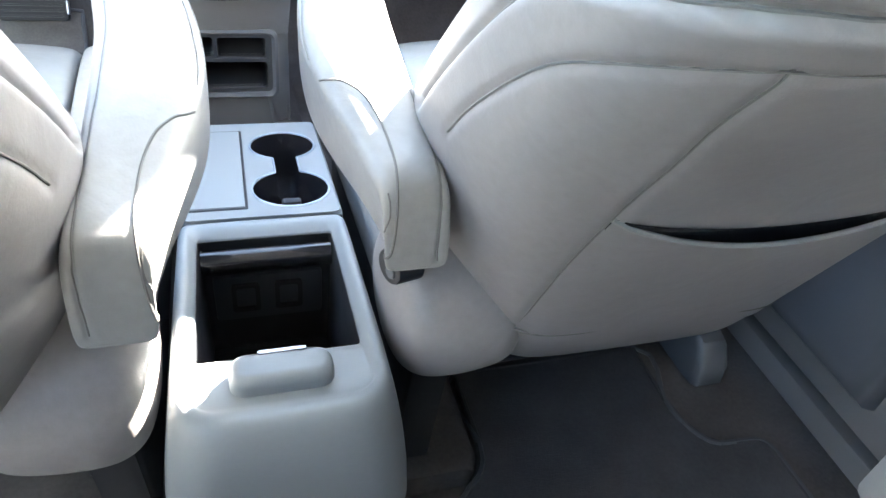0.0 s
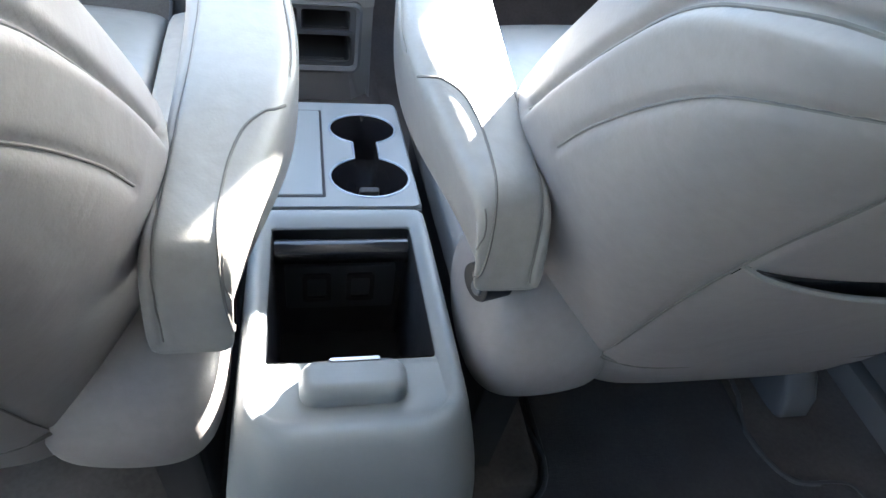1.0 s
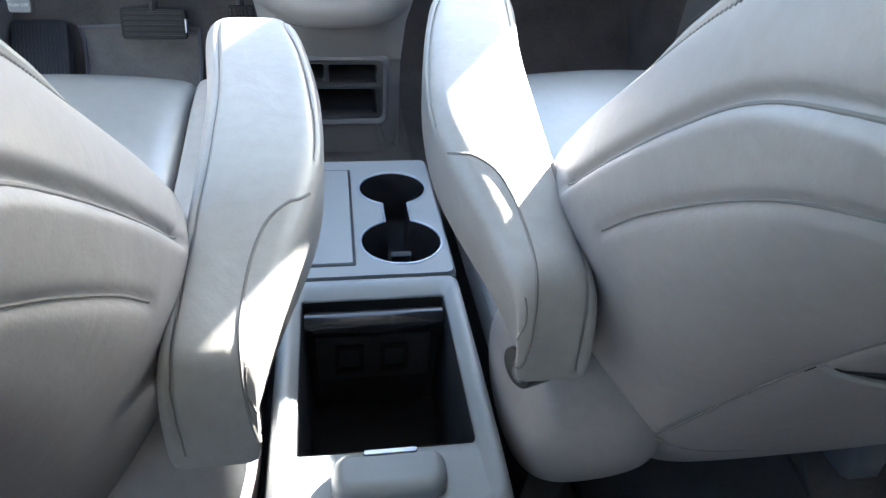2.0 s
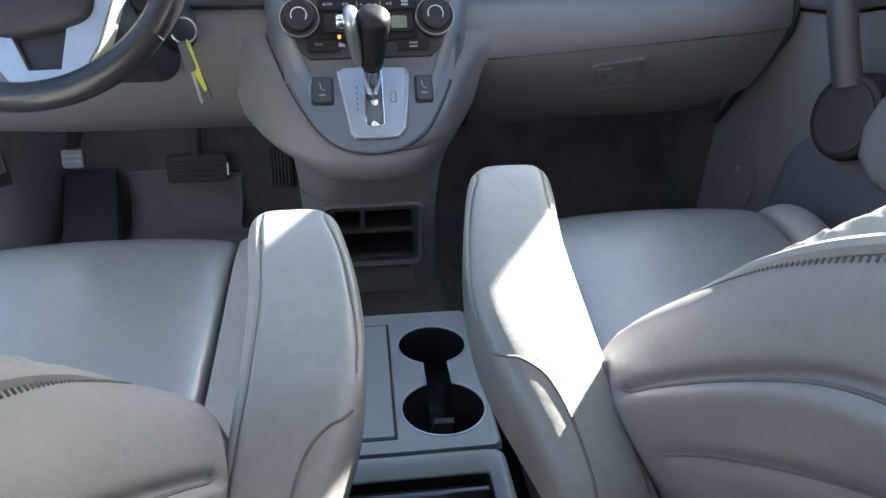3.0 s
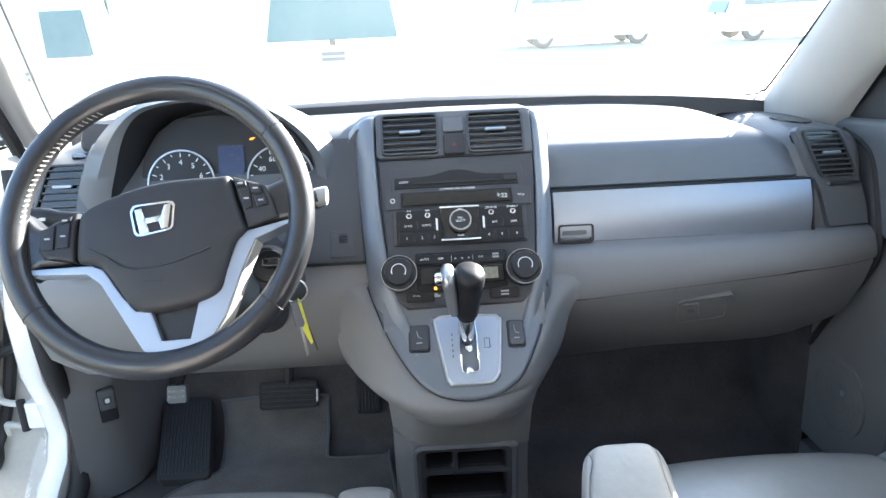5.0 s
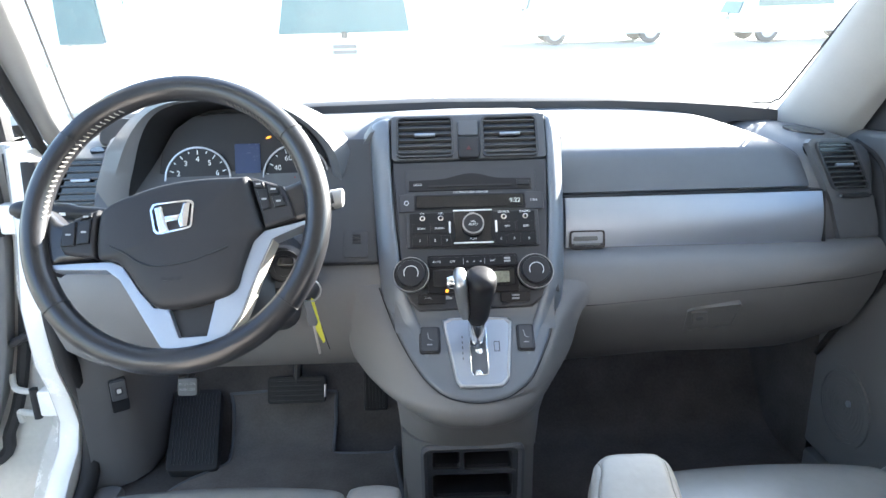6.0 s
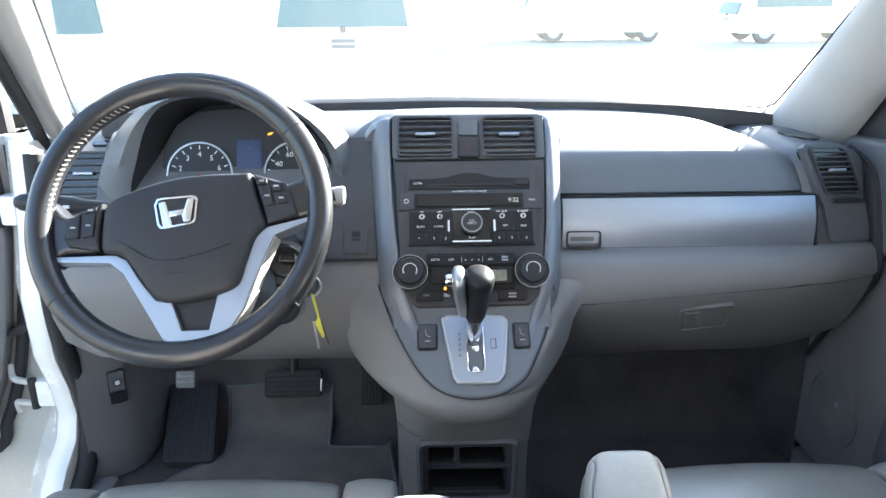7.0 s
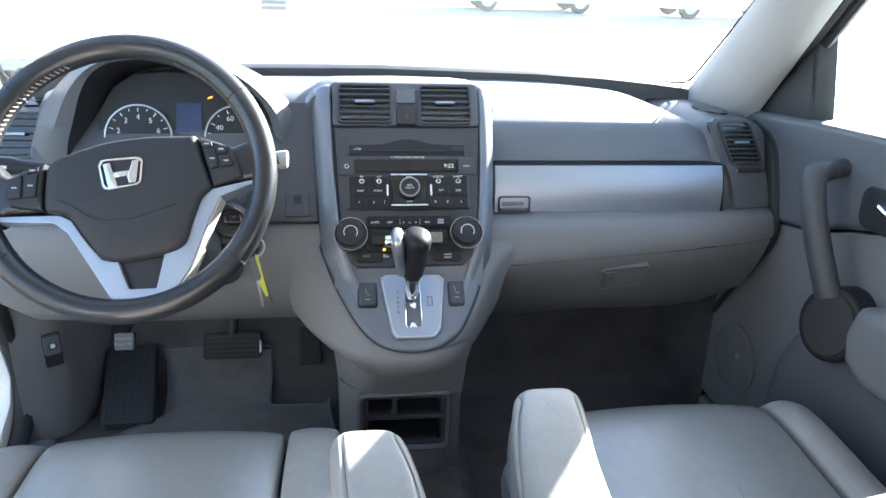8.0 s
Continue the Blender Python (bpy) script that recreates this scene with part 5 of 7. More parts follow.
# ---- steering wheel ----
wheel = thing("steering_wheel", "black leather steering wheel with silver lower spokes", "steering wheel", WHEEL.o)
rim = part("rim", tube([WHEEL(-0.002 + 0.1765 * math.cos(t), 0.002 + 0.1765 * math.sin(t)) for t in [2 * math.pi * i / 96 for i in range(96)]], 0.0162, 16, True), WHEEL_LEATHER, wheel)
# one thread in two tones: pale where sunlit, dark where the rim is shaded
for s0, s1, hue in ((118, 178, THREAD), (20, 68, SEAM), (296, 330, SEAM)):
    for i in range(26):
        t = radians(s0 + (s1 - s0) * i / 25)
        d = radians(1.2)
        p = [WHEEL(-0.002 + (0.1609 + q) * math.cos(t + k * d), 0.002 + (0.1609 + q) * math.sin(t + k * d), 0.0050 + h) for k, h, q in ((-0.5, -0.002, -0.0004), (0, 0.0012, 0.0004), (0.5, 0.0042, 0.0016))]
        part("stitch", tube(p, 0.0007, 5), hue, rim)
for t in (38, 142, 218, 322):
    t = radians(t)
    c, e = (math.cos(t), math.sin(t)), (-math.sin(t), math.cos(t))
    pts = [WHEEL(-0.002 + 0.1765 * c[0] + 0.0165 * math.cos(q) * c[0], 0.002 + 0.1765 * c[1] + 0.0165 * math.cos(q) * c[1], 0.0165 * math.sin(q)) for q in [2 * math.pi * i / 20 for i in range(20)]]
    part("rim_seam", tube(pts, 0.0006, 5, True), RUBBER, rim)
HUB = [(-0.0943, 0.0150), (-0.0693, 0.0300), (-0.0226, 0.0460), (0.025, 0.0532), (0.073, 0.0545), (0.0865, 0.0530), (0.0931, 0.0298), (0.1026, -0.0002), (0.1065, -0.0150), (0.0945, -0.0304), (0.0833, -0.0653), (0.0766, -0.0880), (0.0604, -0.0993), (0.0238, -0.1085), (-0.0036, -0.1118), (-0.0223, -0.1085), (-0.0397, -0.0905), (-0.0629, -0.0585), (-0.0774, -0.0505), (-0.0945, -0.0470), (-0.0980, -0.0303), (-0.0980, -0.006)]
pts = [(p.x, p.y) for p in smooth_path([(a, b, 0) for a, b in HUB], 3, True)]
mid_ = (0.0, -0.022)
rings = [[WHEEL(a, b, -0.055) for a, b in pts]]
for k, c in ((1.0, -0.006), (0.992, 0.001), (0.97, 0.0055), (0.93, 0.0085), (0.85, 0.0105), (0.7, 0.0125), (0.5, 0.0142), (0.25, 0.0150)):
    rings.append([WHEEL(mid_[0] + (a - mid_[0]) * k, mid_[1] + (b - mid_[1]) * k, c) for a, b in pts])
hub = part("hub", loft(rings), HUB_BLACK, wheel, "dark airbag cover")


def hub_face(a, b, lift=0.0):
    """A point on the gently domed airbag cover."""
    near = min(1.0, math.hypot((a - mid_[0]) / 0.099, (b - mid_[1]) / 0.083))
    return WHEEL(a, b, 0.0150 - 0.0068 * near ** 2 + lift)


part("airbag_seam", tube([hub_face(p.x, p.y, 0.0004) for p in smooth_path([(a, b, 0) for a, b in ((-0.0780, -0.0325), (-0.0594, -0.0418), (-0.0375, -0.0560), (-0.0141, -0.0600), (0.0182, -0.0560), (0.0526, -0.0441), (0.066, -0.038))], 6)], 0.0012, 6), BLACK, hub)
for i in range(3):
    part("airbag_mark", slab(WHEEL, -0.012 + i * 0.009, -0.005 + i * 0.009, -0.078, -0.070, 0.0090, 0.0135, 0, 0.001), BLACK, hub)
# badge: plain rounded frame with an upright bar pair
OVAL = [(-0.0290, 0.0090), (-0.0262, 0.0165), (-0.020, 0.0180), (0.0165, 0.0212), (0.0215, 0.0205), (0.0248, 0.0165), (0.0236, -0.0095), (0.0218, -0.0135), (0.0175, -0.0155), (-0.0140, -0.0215), (-0.0195, -0.0212), (-0.0230, -0.0175)]
badge = part("badge", plate_with_holes(OVAL, [[(-0.0008 + (a + 0.0008) * 0.90, b * 0.88) for a, b in OVAL]], WHEEL, 0.012, 0.0175), CHROME, hub, "chrome badge frame")
for pts in ([(-0.0238, 0.0115), (-0.0150, 0.0135), (-0.0105, 0.0008), (-0.0080, -0.0062), (-0.0035, -0.0180), (-0.0158, -0.0192)], [(0.0118, 0.0172), (0.0202, 0.0182), (0.0178, -0.0125), (0.0092, -0.0130), (0.0058, -0.0042), (0.0085, 0.0035)], [(-0.0110, 0.0008), (0.0088, 0.0038), (0.0060, -0.0042), (-0.0082, -0.0062)]):
    part("badge_bar", prism(pts, WHEEL, 0.012, 0.0182, 0.0012), CHROME, badge)
# button pods beside the airbag cover, and the arms that carry them to the rim
POD_L = [(-0.0985, 0.0165), (-0.1268, 0.0057), (-0.1424, -0.0063), (-0.1442, -0.0300), (-0.1370, -0.0400), (-0.0985, -0.0458), (-0.1005, -0.0292), (-0.1005, -0.0047)]
POD_R = [(0.0885, 0.0535), (0.1301, 0.0406), (0.1377, 0.0254), (0.1465, -0.0010), (0.1085, -0.0135), (0.1048, 0.0011), (0.0950, 0.0313)]
ARM_L = [(-0.105, 0.008), (-0.135, -0.002), (-0.150, 0.004), (-0.168, 0.022), (-0.180, 0.0), (-0.180, -0.055), (-0.160, -0.062), (-0.142, -0.049), (-0.105, -0.048)]
ARM_R = [(0.100, 0.040), (0.132, 0.043), (0.148, 0.050), (0.162, 0.066), (0.176, 0.040), (0.174, -0.006), (0.158, -0.003), (0.110, -0.012)]
KEYS_L = ([(-0.1402, -0.0045), (-0.1240, 0.0002), (-0.1236, -0.0300), (-0.1387, -0.0305)], [(-0.1205, -0.0004), (-0.1050, 0.0030), (-0.1060, -0.0275), (-0.1201, -0.0285)], [(-0.1195, 0.0060), (-0.1045, 0.0110), (-0.1050, 0.0055), (-0.1180, 0.0020)])
KEYS_R = ([(0.0925, 0.0485), (0.1065, 0.0445), (0.1079, 0.0382), (0.0945, 0.0380)], [(0.0984, 0.0350), (0.1113, 0.0352), (0.1159, 0.0112), (0.1060, 0.0085)], [(0.1106, 0.0432), (0.1242, 0.0390), (0.1270, 0.0290), (0.1137, 0.0290)], [(0.1168, 0.0262), (0.1305, 0.0262), (0.1350, 0.0140), (0.1212, 0.0115)])
for pod, arm_pts, keys_ in ((POD_L, ARM_L, KEYS_L), (POD_R, ARM_R, KEYS_R)):
    part("upper_spoke", prism(arm_pts, WHEEL, -0.035, -0.0015, 0.010, segments=4), WHEEL_LEATHER, wheel)
    sp = part("button_pod", prism(pod, WHEEL, -0.03, 0.0045, 0.005, segments=3), HUB_BLACK, wheel, "dark pod with wheel buttons")
    for pts in keys_:
        k = part("wheel_button", prism(pts, WHEEL, 0.0, 0.0078, 0.0018), BLACK, sp)
        cx, cy = sum(p[0] for p in pts) / 4, sum(p[1] for p in pts) / 4
        part("button_mark", slab(WHEEL, cx - 0.0032, cx + 0.0032, cy - 0.0011, cy + 0.0011, 0.0070, 0.0081, 0, 0.0004), DULL_INK, k)
LSP = [(-0.1600, -0.0515), (-0.0807, -0.0495), (-0.0661, -0.0561), (-0.0427, -0.0886), (-0.0252, -0.1079), (-0.0064, -0.1106), (0.0075, -0.1455), (0.0405, -0.1447), (0.0490, -0.1014), (0.0756, -0.0878), (0.0813, -0.0640), (0.0933, -0.0288), (0.1071, -0.0158), (0.1610, -0.0030), (0.1610, -0.0085), (0.1172, -0.0270), (0.1000, -0.0680), (0.0824, -0.1186), (0.0600, -0.1550), (0.0336, -0.1661), (0.0062, -0.1678), (-0.0152, -0.1559), (-0.0696, -0.0728), (-0.0869, -0.0605), (-0.1600, -0.0585)]
part("lower_spoke", prism(LSP[::-1], WHEEL, -0.030, -0.001, 0.0022, segments=2), SILVER, wheel, "satin silver lower spoke")
# the sun on the right spoke's side is put into this pale strip
EDGE = [(p.x, p.y) for p in smooth_path([(0.1176, -0.0272, 0), (0.1006, -0.0682, 0), (0.0830, -0.1190, 0), (0.0608, -0.1552, 0)], 5)]
part("spoke_side", loft([[WHEEL(a + 0.0006, b - 0.0003, -0.0035), WHEEL(a + 0.0020, b - 0.0010, -0.028), WHEEL(a - 0.004, b, -0.028), WHEEL(a - 0.004, b, -0.0035)] for a, b in EDGE]), SPOKE_SIDE, wheel, "pale strip for the sunlit side of the spoke")
part("spoke_web", prism([(-0.012, -0.100), (0.058, -0.098), (0.050, -0.150), (0.0, -0.152)], WHEEL, -0.03, -0.010, 0.002), BLACK, wheel)


# ---- car shell ----
def pillar(name, low, high, mat, label):
    """low, high: inner edge by the windscreen, and edge by the door, at the foot and at the roof."""
    rings = []
    for k in (0, 0.25, 0.5, 0.75, 1.0):
        a, b = Vector(low[0]).lerp(Vector(high[0]), k), Vector(low[1]).lerp(Vector(high[1]), k)
        m = (a + b) / 2
        side = 1 if m.x > 0 else -1
        inn = Vector((-side * 0.022, -0.022, 0))
        out = Vector((side * 0.045, 0.035, 0.03))
        rings.append([a, a.lerp(b, 0.2) + inn * 0.7, m + inn, a.lerp(b, 0.8) + inn * 0.75, b, b + out, a + out])
    return solid(name, loft(rings), mat, label, kind="structure", sharp=60)


pillar("pillar_right", ((0.641, 1.79, 0.80), (0.703, 1.614, 0.76)), ((0.553, 0.98, 1.37), (0.645, 1.0, 1.37)), PILLAR, "light grey plastic windscreen pillar trim")
pillar("pillar_left", ((-0.775, 1.76, 0.80), (-0.778, 1.664, 0.80)), ((-0.498, 0.99, 1.37), (-0.585, 1.0, 1.36)), PILLAR, "light grey plastic windscreen pillar trim")
for line in ([(0.715, 1.62, 0.74), (0.715, 1.60, 0.80), (0.6875, 1.30, 1.085), (0.66, 0.99, 1.375)], [(-0.795, 1.67, 0.76), (-0.792, 1.655, 0.80), (-0.734, 1.46, 0.965), (-0.605, 1.0, 1.365)]):
    bm = tube(smooth_path(line), 0.012, 8)
    solid("door_seal", bm, RUBBER, "black rubber door seal along the pillar", kind="structure")

bm = loft([[Vector(p) for p in r] for r in (((-0.77, 1.80, 0.815), (-0.05, 1.86, 0.835), (0.70, 1.82, 0.815)), ((-0.70, 1.40, 1.10), (-0.03, 1.45, 1.12), (0.64, 1.40, 1.10)), ((-0.63, 0.99, 1.385), (-0.03, 1.03, 1.40), (0.58, 0.99, 1.385)))], (False, False), closed=False)
bmesh.ops.solidify(bm, geom=bm.faces[:], thickness=0.005)
screen = solid("windscreen", bm, SCREEN_GLASS, "clear laminated windscreen glass", kind="structure")
screen.visible_shadow = False
for name, line in (("windscreen_seal", [(0.44, 1.83, 0.8445), (0.55, 1.80, 0.838), (0.628, 1.79, 0.833), (0.641, 1.775, 0.840), (0.638, 1.72, 0.868), (0.600, 1.36, 1.105), (0.556, 0.975, 1.372)]), ("windscreen_seal", [(-0.772, 1.78, 0.82), (-0.745, 1.69, 0.87), (-0.62, 1.36, 1.11), (-0.495, 0.985, 1.375)])):
    solid(name, tube(smooth_path(line), 0.0022, 6), RUBBER, "thin black edge of the windscreen", kind="structure")
bm = sweep_x([(x, ((1.77 + k, 0.80), (1.77 + k, 0.850 - d), (1.785 + k, 0.858 - d), (1.815 + k, 0.856 - d), (1.83 + k, 0.82 - d))) for x, k, d in ((-0.74, -0.03, 0.012), (-0.3, 0.02, 0.0), (-0.05, 0.03, -0.002), (0.3, 0.02, 0.004), (0.45, 0.01, 0.011), (0.56, 0.0, 0.020), (0.655, -0.02, 0.030))])
solid("windscreen_base", bm, DARK, "dark strip along the foot of the windscreen", kind="structure")

bm = loft([[Vector((x, y, z)) for x, z in ((-0.70, 1.355), (-0.60, 1.375), (-0.03, 1.39), (0.54, 1.375), (0.645, 1.355), (0.69, 1.39), (0.54, 1.45), (-0.03, 1.47), (-0.60, 1.45), (-0.745, 1.39))] for y in (-1.25, -0.5, 0.2, 0.96, 1.02)])
solid("ceiling", bm, HEADLINER, "pale cloth headliner under the roof", kind="structure")
solid("door_gap", block(0.7035, 0.80, 1.63, 2.0, 0.0, 0.80, 0.004), RUBBER, "dark shut line in front of the door", kind="structure")
bm = block(0.66, 0.76, 0.40, 0.50, 0.12, 1.38, 0.02)
solid("pillar_centre", bm, PILLAR, "light grey door pillar", kind="structure")
bm = block(-0.83, -0.74, 0.24, 0.34, 0.08, 1.38, 0.02)
solid("pillar_centre_left", bm, PILLAR, "light grey door pillar", kind="structure")
# rear trim is out of view, kept dark to cut light bounced from behind
solid("wall_rear", block(-0.80, 0.76, -1.30, -1.24, 0.02, 0.85, 0.01), DARK, "plain dark tailgate trim closing the car", kind="structure")
for x0, x1 in ((-0.80, -0.72), (0.68, 0.76)):
    solid("pillar_rear", block(x0, x1, -1.30, -1.0, 0.80, 1.38, 0.02), PILLAR, "light grey rear pillar trim", kind="structure")
    solid("wall_side", block(x0, x1, -1.25, -0.55, 0.02, 0.85, 0.02), DARK, "plain dark rear quarter trim", kind="structure")
for x0, x1 in ((-0.86, -0.74), (0.70, 0.80)):
    bm = block(x0, x1, -0.6, 1.62 if x0 > 0 else 1.36, 0.0, 0.135, 0.012)
    solid("door_sill", bm, GREY if x0 > 0 else WHITE_PAINT, "door sill along the floor", kind="structure")
solid("sill_trim", block(-0.778, -0.712, 1.0, 1.60, 0.02, 0.116, 0.022), GREY, "grey plastic trim along the driver's sill", kind="structure")

# bonnet and wings in front of the windscreen, hidden below it from inside
# added out of view so that the ground beside the car is shaded
rings = []
for y, half, top_ in ((2.06, 0.86, 0.79), (2.1, 0.87, 0.79), (2.45, 0.87, 0.755), (2.75, 0.82, 0.69), (2.90, 0.72, 0.58), (2.95, 0.70, 0.35), (2.93, 0.68, 0.0), (2.90, 0.66, -0.12)):
    rings.append([Vector((x - 0.03, y, z)) for x, z in ((-half, -0.15), (-half, top_ - 0.12), (-half * 0.94, top_ - 0.03), (-half * 0.6, top_), (0, top_ + 0.008), (half * 0.6, top_), (half * 0.94, top_ - 0.03), (half, top_ - 0.12), (half, -0.15))])
solid("bonnet", loft(rings, (True, True)), WHITE_PAINT, "white bonnet and front wings of the car", kind="structure")
# front door, passenger's side
door = thing("door_1", "closed grey passenger door with black grab handle and speaker", "car door", (0.72, 1.05, 0.14), kind="structure")
LOWER = [(0.50, 0.15), (1.66, 0.15), (1.66, 0.45), (1.60, 0.60), (1.453, 0.607), (1.349, 0.622), (1.272, 0.648), (1.10, 0.69), (0.50, 0.70)]
DOOR = Frame((0, 0, 0), (0, 0, 1), (-1, 0, 0), (0, 1, 0))  # a: y, b: z, c: -x
part("lower_panel", prism(LOWER, DOOR, -0.79, -0.702, 0.006), GREY, door)
UPPER = [(0.50, 0.705), (1.10, 0.694), (1.272, 0.652), (1.349, 0.626), (1.453, 0.611), (1.60, 0.604), (1.66, 0.62), (1.655, 0.775), (1.58, 0.800), (1.40, 0.806), (0.9, 0.812), (0.50, 0.815)]
part("upper_panel", prism(UPPER, DOOR, -0.79, -0.690, 0.012, segments=3), SLATE, door, "slate upper door panel")
part("outer_skin", block(0.79, 0.80, 0.50, 1.66, 0.05, 0.80, 0.004), WHITE_PAINT, door)
part("mirror_corner", prism([(1.62, 0.80), (1.628, 0.885), (1.455, 0.930), (1.425, 0.80)], DOOR, -0.75, -0.703, 0.004), BLACK, door, "black mirror corner trim")
part("window_post", prism([(1.455, 0.80), (1.478, 0.95), (1.450, 0.962), (1.425, 0.80)], DOOR, -0.742, -0.708, 0.003), RUBBER, door)
pane = part("window_pane", sweep_x([(0.722, ((0.50, 0.79), (1.43, 0.79), (1.45, 0.93), (1.0, 1.345), (0.50, 1.345))), (0.726, ((0.50, 0.79), (1.43, 0.79), (1.45, 0.93), (1.0, 1.345), (0.50, 1.345)))]), GLASS, door, "clear side window")
pane.visible_shadow = False
frame_bar = tube(smooth_path([(0.722, 1.455, 0.93), (0.70, 1.25, 1.12), (0.675, 1.0, 1.335), (0.675, 0.6, 1.345), (0.675, 0.49, 1.345)]), 0.012, 8)
part("window_frame", frame_bar, BLACK, door)
# pull handle: a bar that stands off the panel, with a round foot
bar = smooth_path([(0.695, 1.300, 0.748), (0.662, 1.297, 0.744), (0.634, 1.288, 0.736), (0.628, 1.268, 0.690), (0.634, 1.240, 0.625), (0.645, 1.212, 0.560)])
handle = part("grab_handle", tube(bar, [0.019] * 6 + [0.021] * 6 + [0.020] * (len(bar) - 12), 12, flat=0.8), DARK, door, "black grab handle with round foot")
FOOT = Frame((0.648, 1.197, 0.520), (0.1, 0.12, 0.98), (-0.93, -0.34, 0.14), (0.34, -0.935, 0.08))
part("handle_foot", prism([(0.052 * math.cos(t), 0.061 * math.sin(t)) for t in [2 * math.pi * i / 32 for i in range(32)]], FOOT, -0.045, 0.008, 0.008, segments=3), KNOB_BLACK, handle)
part("foot_cap", prism([(0.041 * math.cos(t), 0.050 * math.sin(t)) for t in [2 * math.pi * i / 32 for i in range(32)]], FOOT, 0.006, 0.0105, 0.002), BLACK, handle)
part("armrest", prism([(0.55, 0.46), (1.12, 0.45), (1.165, 0.475), (1.175, 0.52), (1.16, 0.565), (1.10, 0.58), (0.55, 0.56)], DOOR, -0.70, -0.645, 0.025, segments=4), GREY, door)
part("map_pocket", prism([(0.55, 0.20), (1.35, 0.20), (1.358, 0.30), (1.346, 0.395), (1.318, 0.44), (1.29, 0.475), (1.10, 0.48), (0.55, 0.42)], DOOR, -0.71, -0.668, 0.03, segments=3), SLATE, door)
part("door_latch", prism(rounded(1.135, 1.245, 0.668, 0.735, 0.02), DOOR, -0.70, -0.6875, 0.003), BLACK, door)
part("latch_lever", tube([(0.685, 1.20, 0.712), (0.675, 1.17, 0.708), (0.675, 1.14, 0.702)], 0.008, 8, flat=0.5), CHROME, door, "chrome door lever")
SPK = Frame((0.701, 1.510, 0.288), (0, 0, 1), (-1, 0, 0), (0, 1, 0))
part("speaker_surround", ring_band(SPK, 0, 0, 0.068, 0.078, -0.01, 0.003, 40), GREY, door)
speaker = part("speaker_grille", disc(SPK, 0, 0, 0.068, -0.02, 0.002, 40, 0.002), GREY, door)
for i in range(8):
    part("grille_ring", ring_band(SPK, 0, 0, 0.006 + i * 0.0078, 0.0082 + i * 0.0078, 0.001, 0.0030, 36), GREY, speaker)
part("speaker_badge", disc(SPK, -0.020, 0.016, 0.006, 0.002, 0.0075, 16, 0.001), SILVER, speaker)
# rear door on the driver's side, plain
rear = thing("door_2", "closed rear door, plain grey trim", "car door", (-0.78, -0.2, 0.14), kind="structure")
part("lower_panel", prism([(-0.56, 0.13), (0.24, 0.13), (0.24, 0.80), (-0.56, 0.80)], DOOR, 0.75, 0.83, 0.0), GREY, rear)
# clear pane, out of view, to let light onto the seat backs
part("window_pane", block(-0.782, -0.778, -0.56, 0.24, 0.80, 1.345, 0), GLASS, rear)
rear = thing("door_4", "closed rear door, plain grey trim", "car door", (0.72, 0.0, 0.14), kind="structure")
part("lower_panel", prism([(-0.52, 0.15), (0.40, 0.15), (0.40, 0.80), (-0.52, 0.80)], DOOR, -0.79, -0.705, 0.012), GREY, rear)
part("window_pane", block(0.722, 0.726, -0.56, 0.40, 0.79, 1.345, 0), PRIVACY_GLASS, rear)
solid("window_rear", block(-0.74, 0.70, -1.28, -1.275, 0.84, 1.38, 0), PRIVACY_GLASS, "dark tinted tailgate window", kind="structure")
for x0, x1 in ((-0.78, -0.775), (0.72, 0.725)):
    solid("window_quarter", block(x0, x1, -1.02, -0.53, 0.84, 1.36, 0), PRIVACY_GLASS, "dark tinted quarter window", kind="structure")

# mirror outside the passenger's window
mirror = thing("door_mirror", "white door mirror outside the side window", "mirror", (1.0, 1.55, 0.75))
bm = loft([[Vector((x, 1.56 + dy, 0.828 + dz)) for dy, dz in rounded(-0.04 * k, 0.05 * k, -0.070 * k, 0.070 * k, 0.03 * k)] for x, k in ((0.905, 0.6), (0.915, 0.85), (0.95, 1.0), (1.10, 1.0), (1.13, 0.85), (1.14, 0.6))])
part("housing", bm, WHITE_PAINT, mirror)
part("mirror_glass", prism(rounded(0.925, 1.115, -0.058, 0.058, 0.02), Frame((0, 1.519, 0.828), (0, 0, 1), (0, -1, 0)), -0.004, 0.002, 0.001), CHROME, mirror)
part("mirror_arm", block(0.79, 0.95, 1.56, 1.60, 0.725, 0.775, 0.012), BLACK, mirror)

# driver's side: door post, seal, open door
bm = loft([[Vector((x, y, z)) for x, y in ((-0.79, y0), (-0.792, y0 - 0.006), (-0.80, y0 - 0.008), (-0.83, y0 - 0.002), (-0.842, y0 + 0.012), (-0.85, y0 + 0.05), (-0.90, y0 + 0.10), (-0.94, y0 + 0.25), (-0.79, y0 + 0.25))] for z, y0 in ((0.06, 1.46), (0.12, 1.50), (0.165, 1.545), (0.20, 1.592), (0.25, 1.612), (0.32, 1.598), (0.39, 1.573), (0.51, 1.568), (0.64, 1.60), (0.80, 1.62))])
solid("door_post", bm, WHITE_PAINT, "white painted door post and hinge pillar", kind="structure", sharp=50)
bm = tube(smooth_path([(-0.778, 1.60, 0.78), (-0.774, 1.575, 0.62), (-0.772, 1.562, 0.50), (-0.772, 1.575, 0.40), (-0.772, 1.608, 0.30), (-0.772, 1.613, 0.235), (-0.772, 1.590, 0.17), (-0.774, 1.555, 0.13), (-0.778, 1.50, 0.10), (-0.782, 1.40, 0.08), (-0.782, 0.9, 0.075)]), 0.019, 10)
solid("door_seal", bm, RUBBER, "black rubber seal round the door opening", kind="structure")
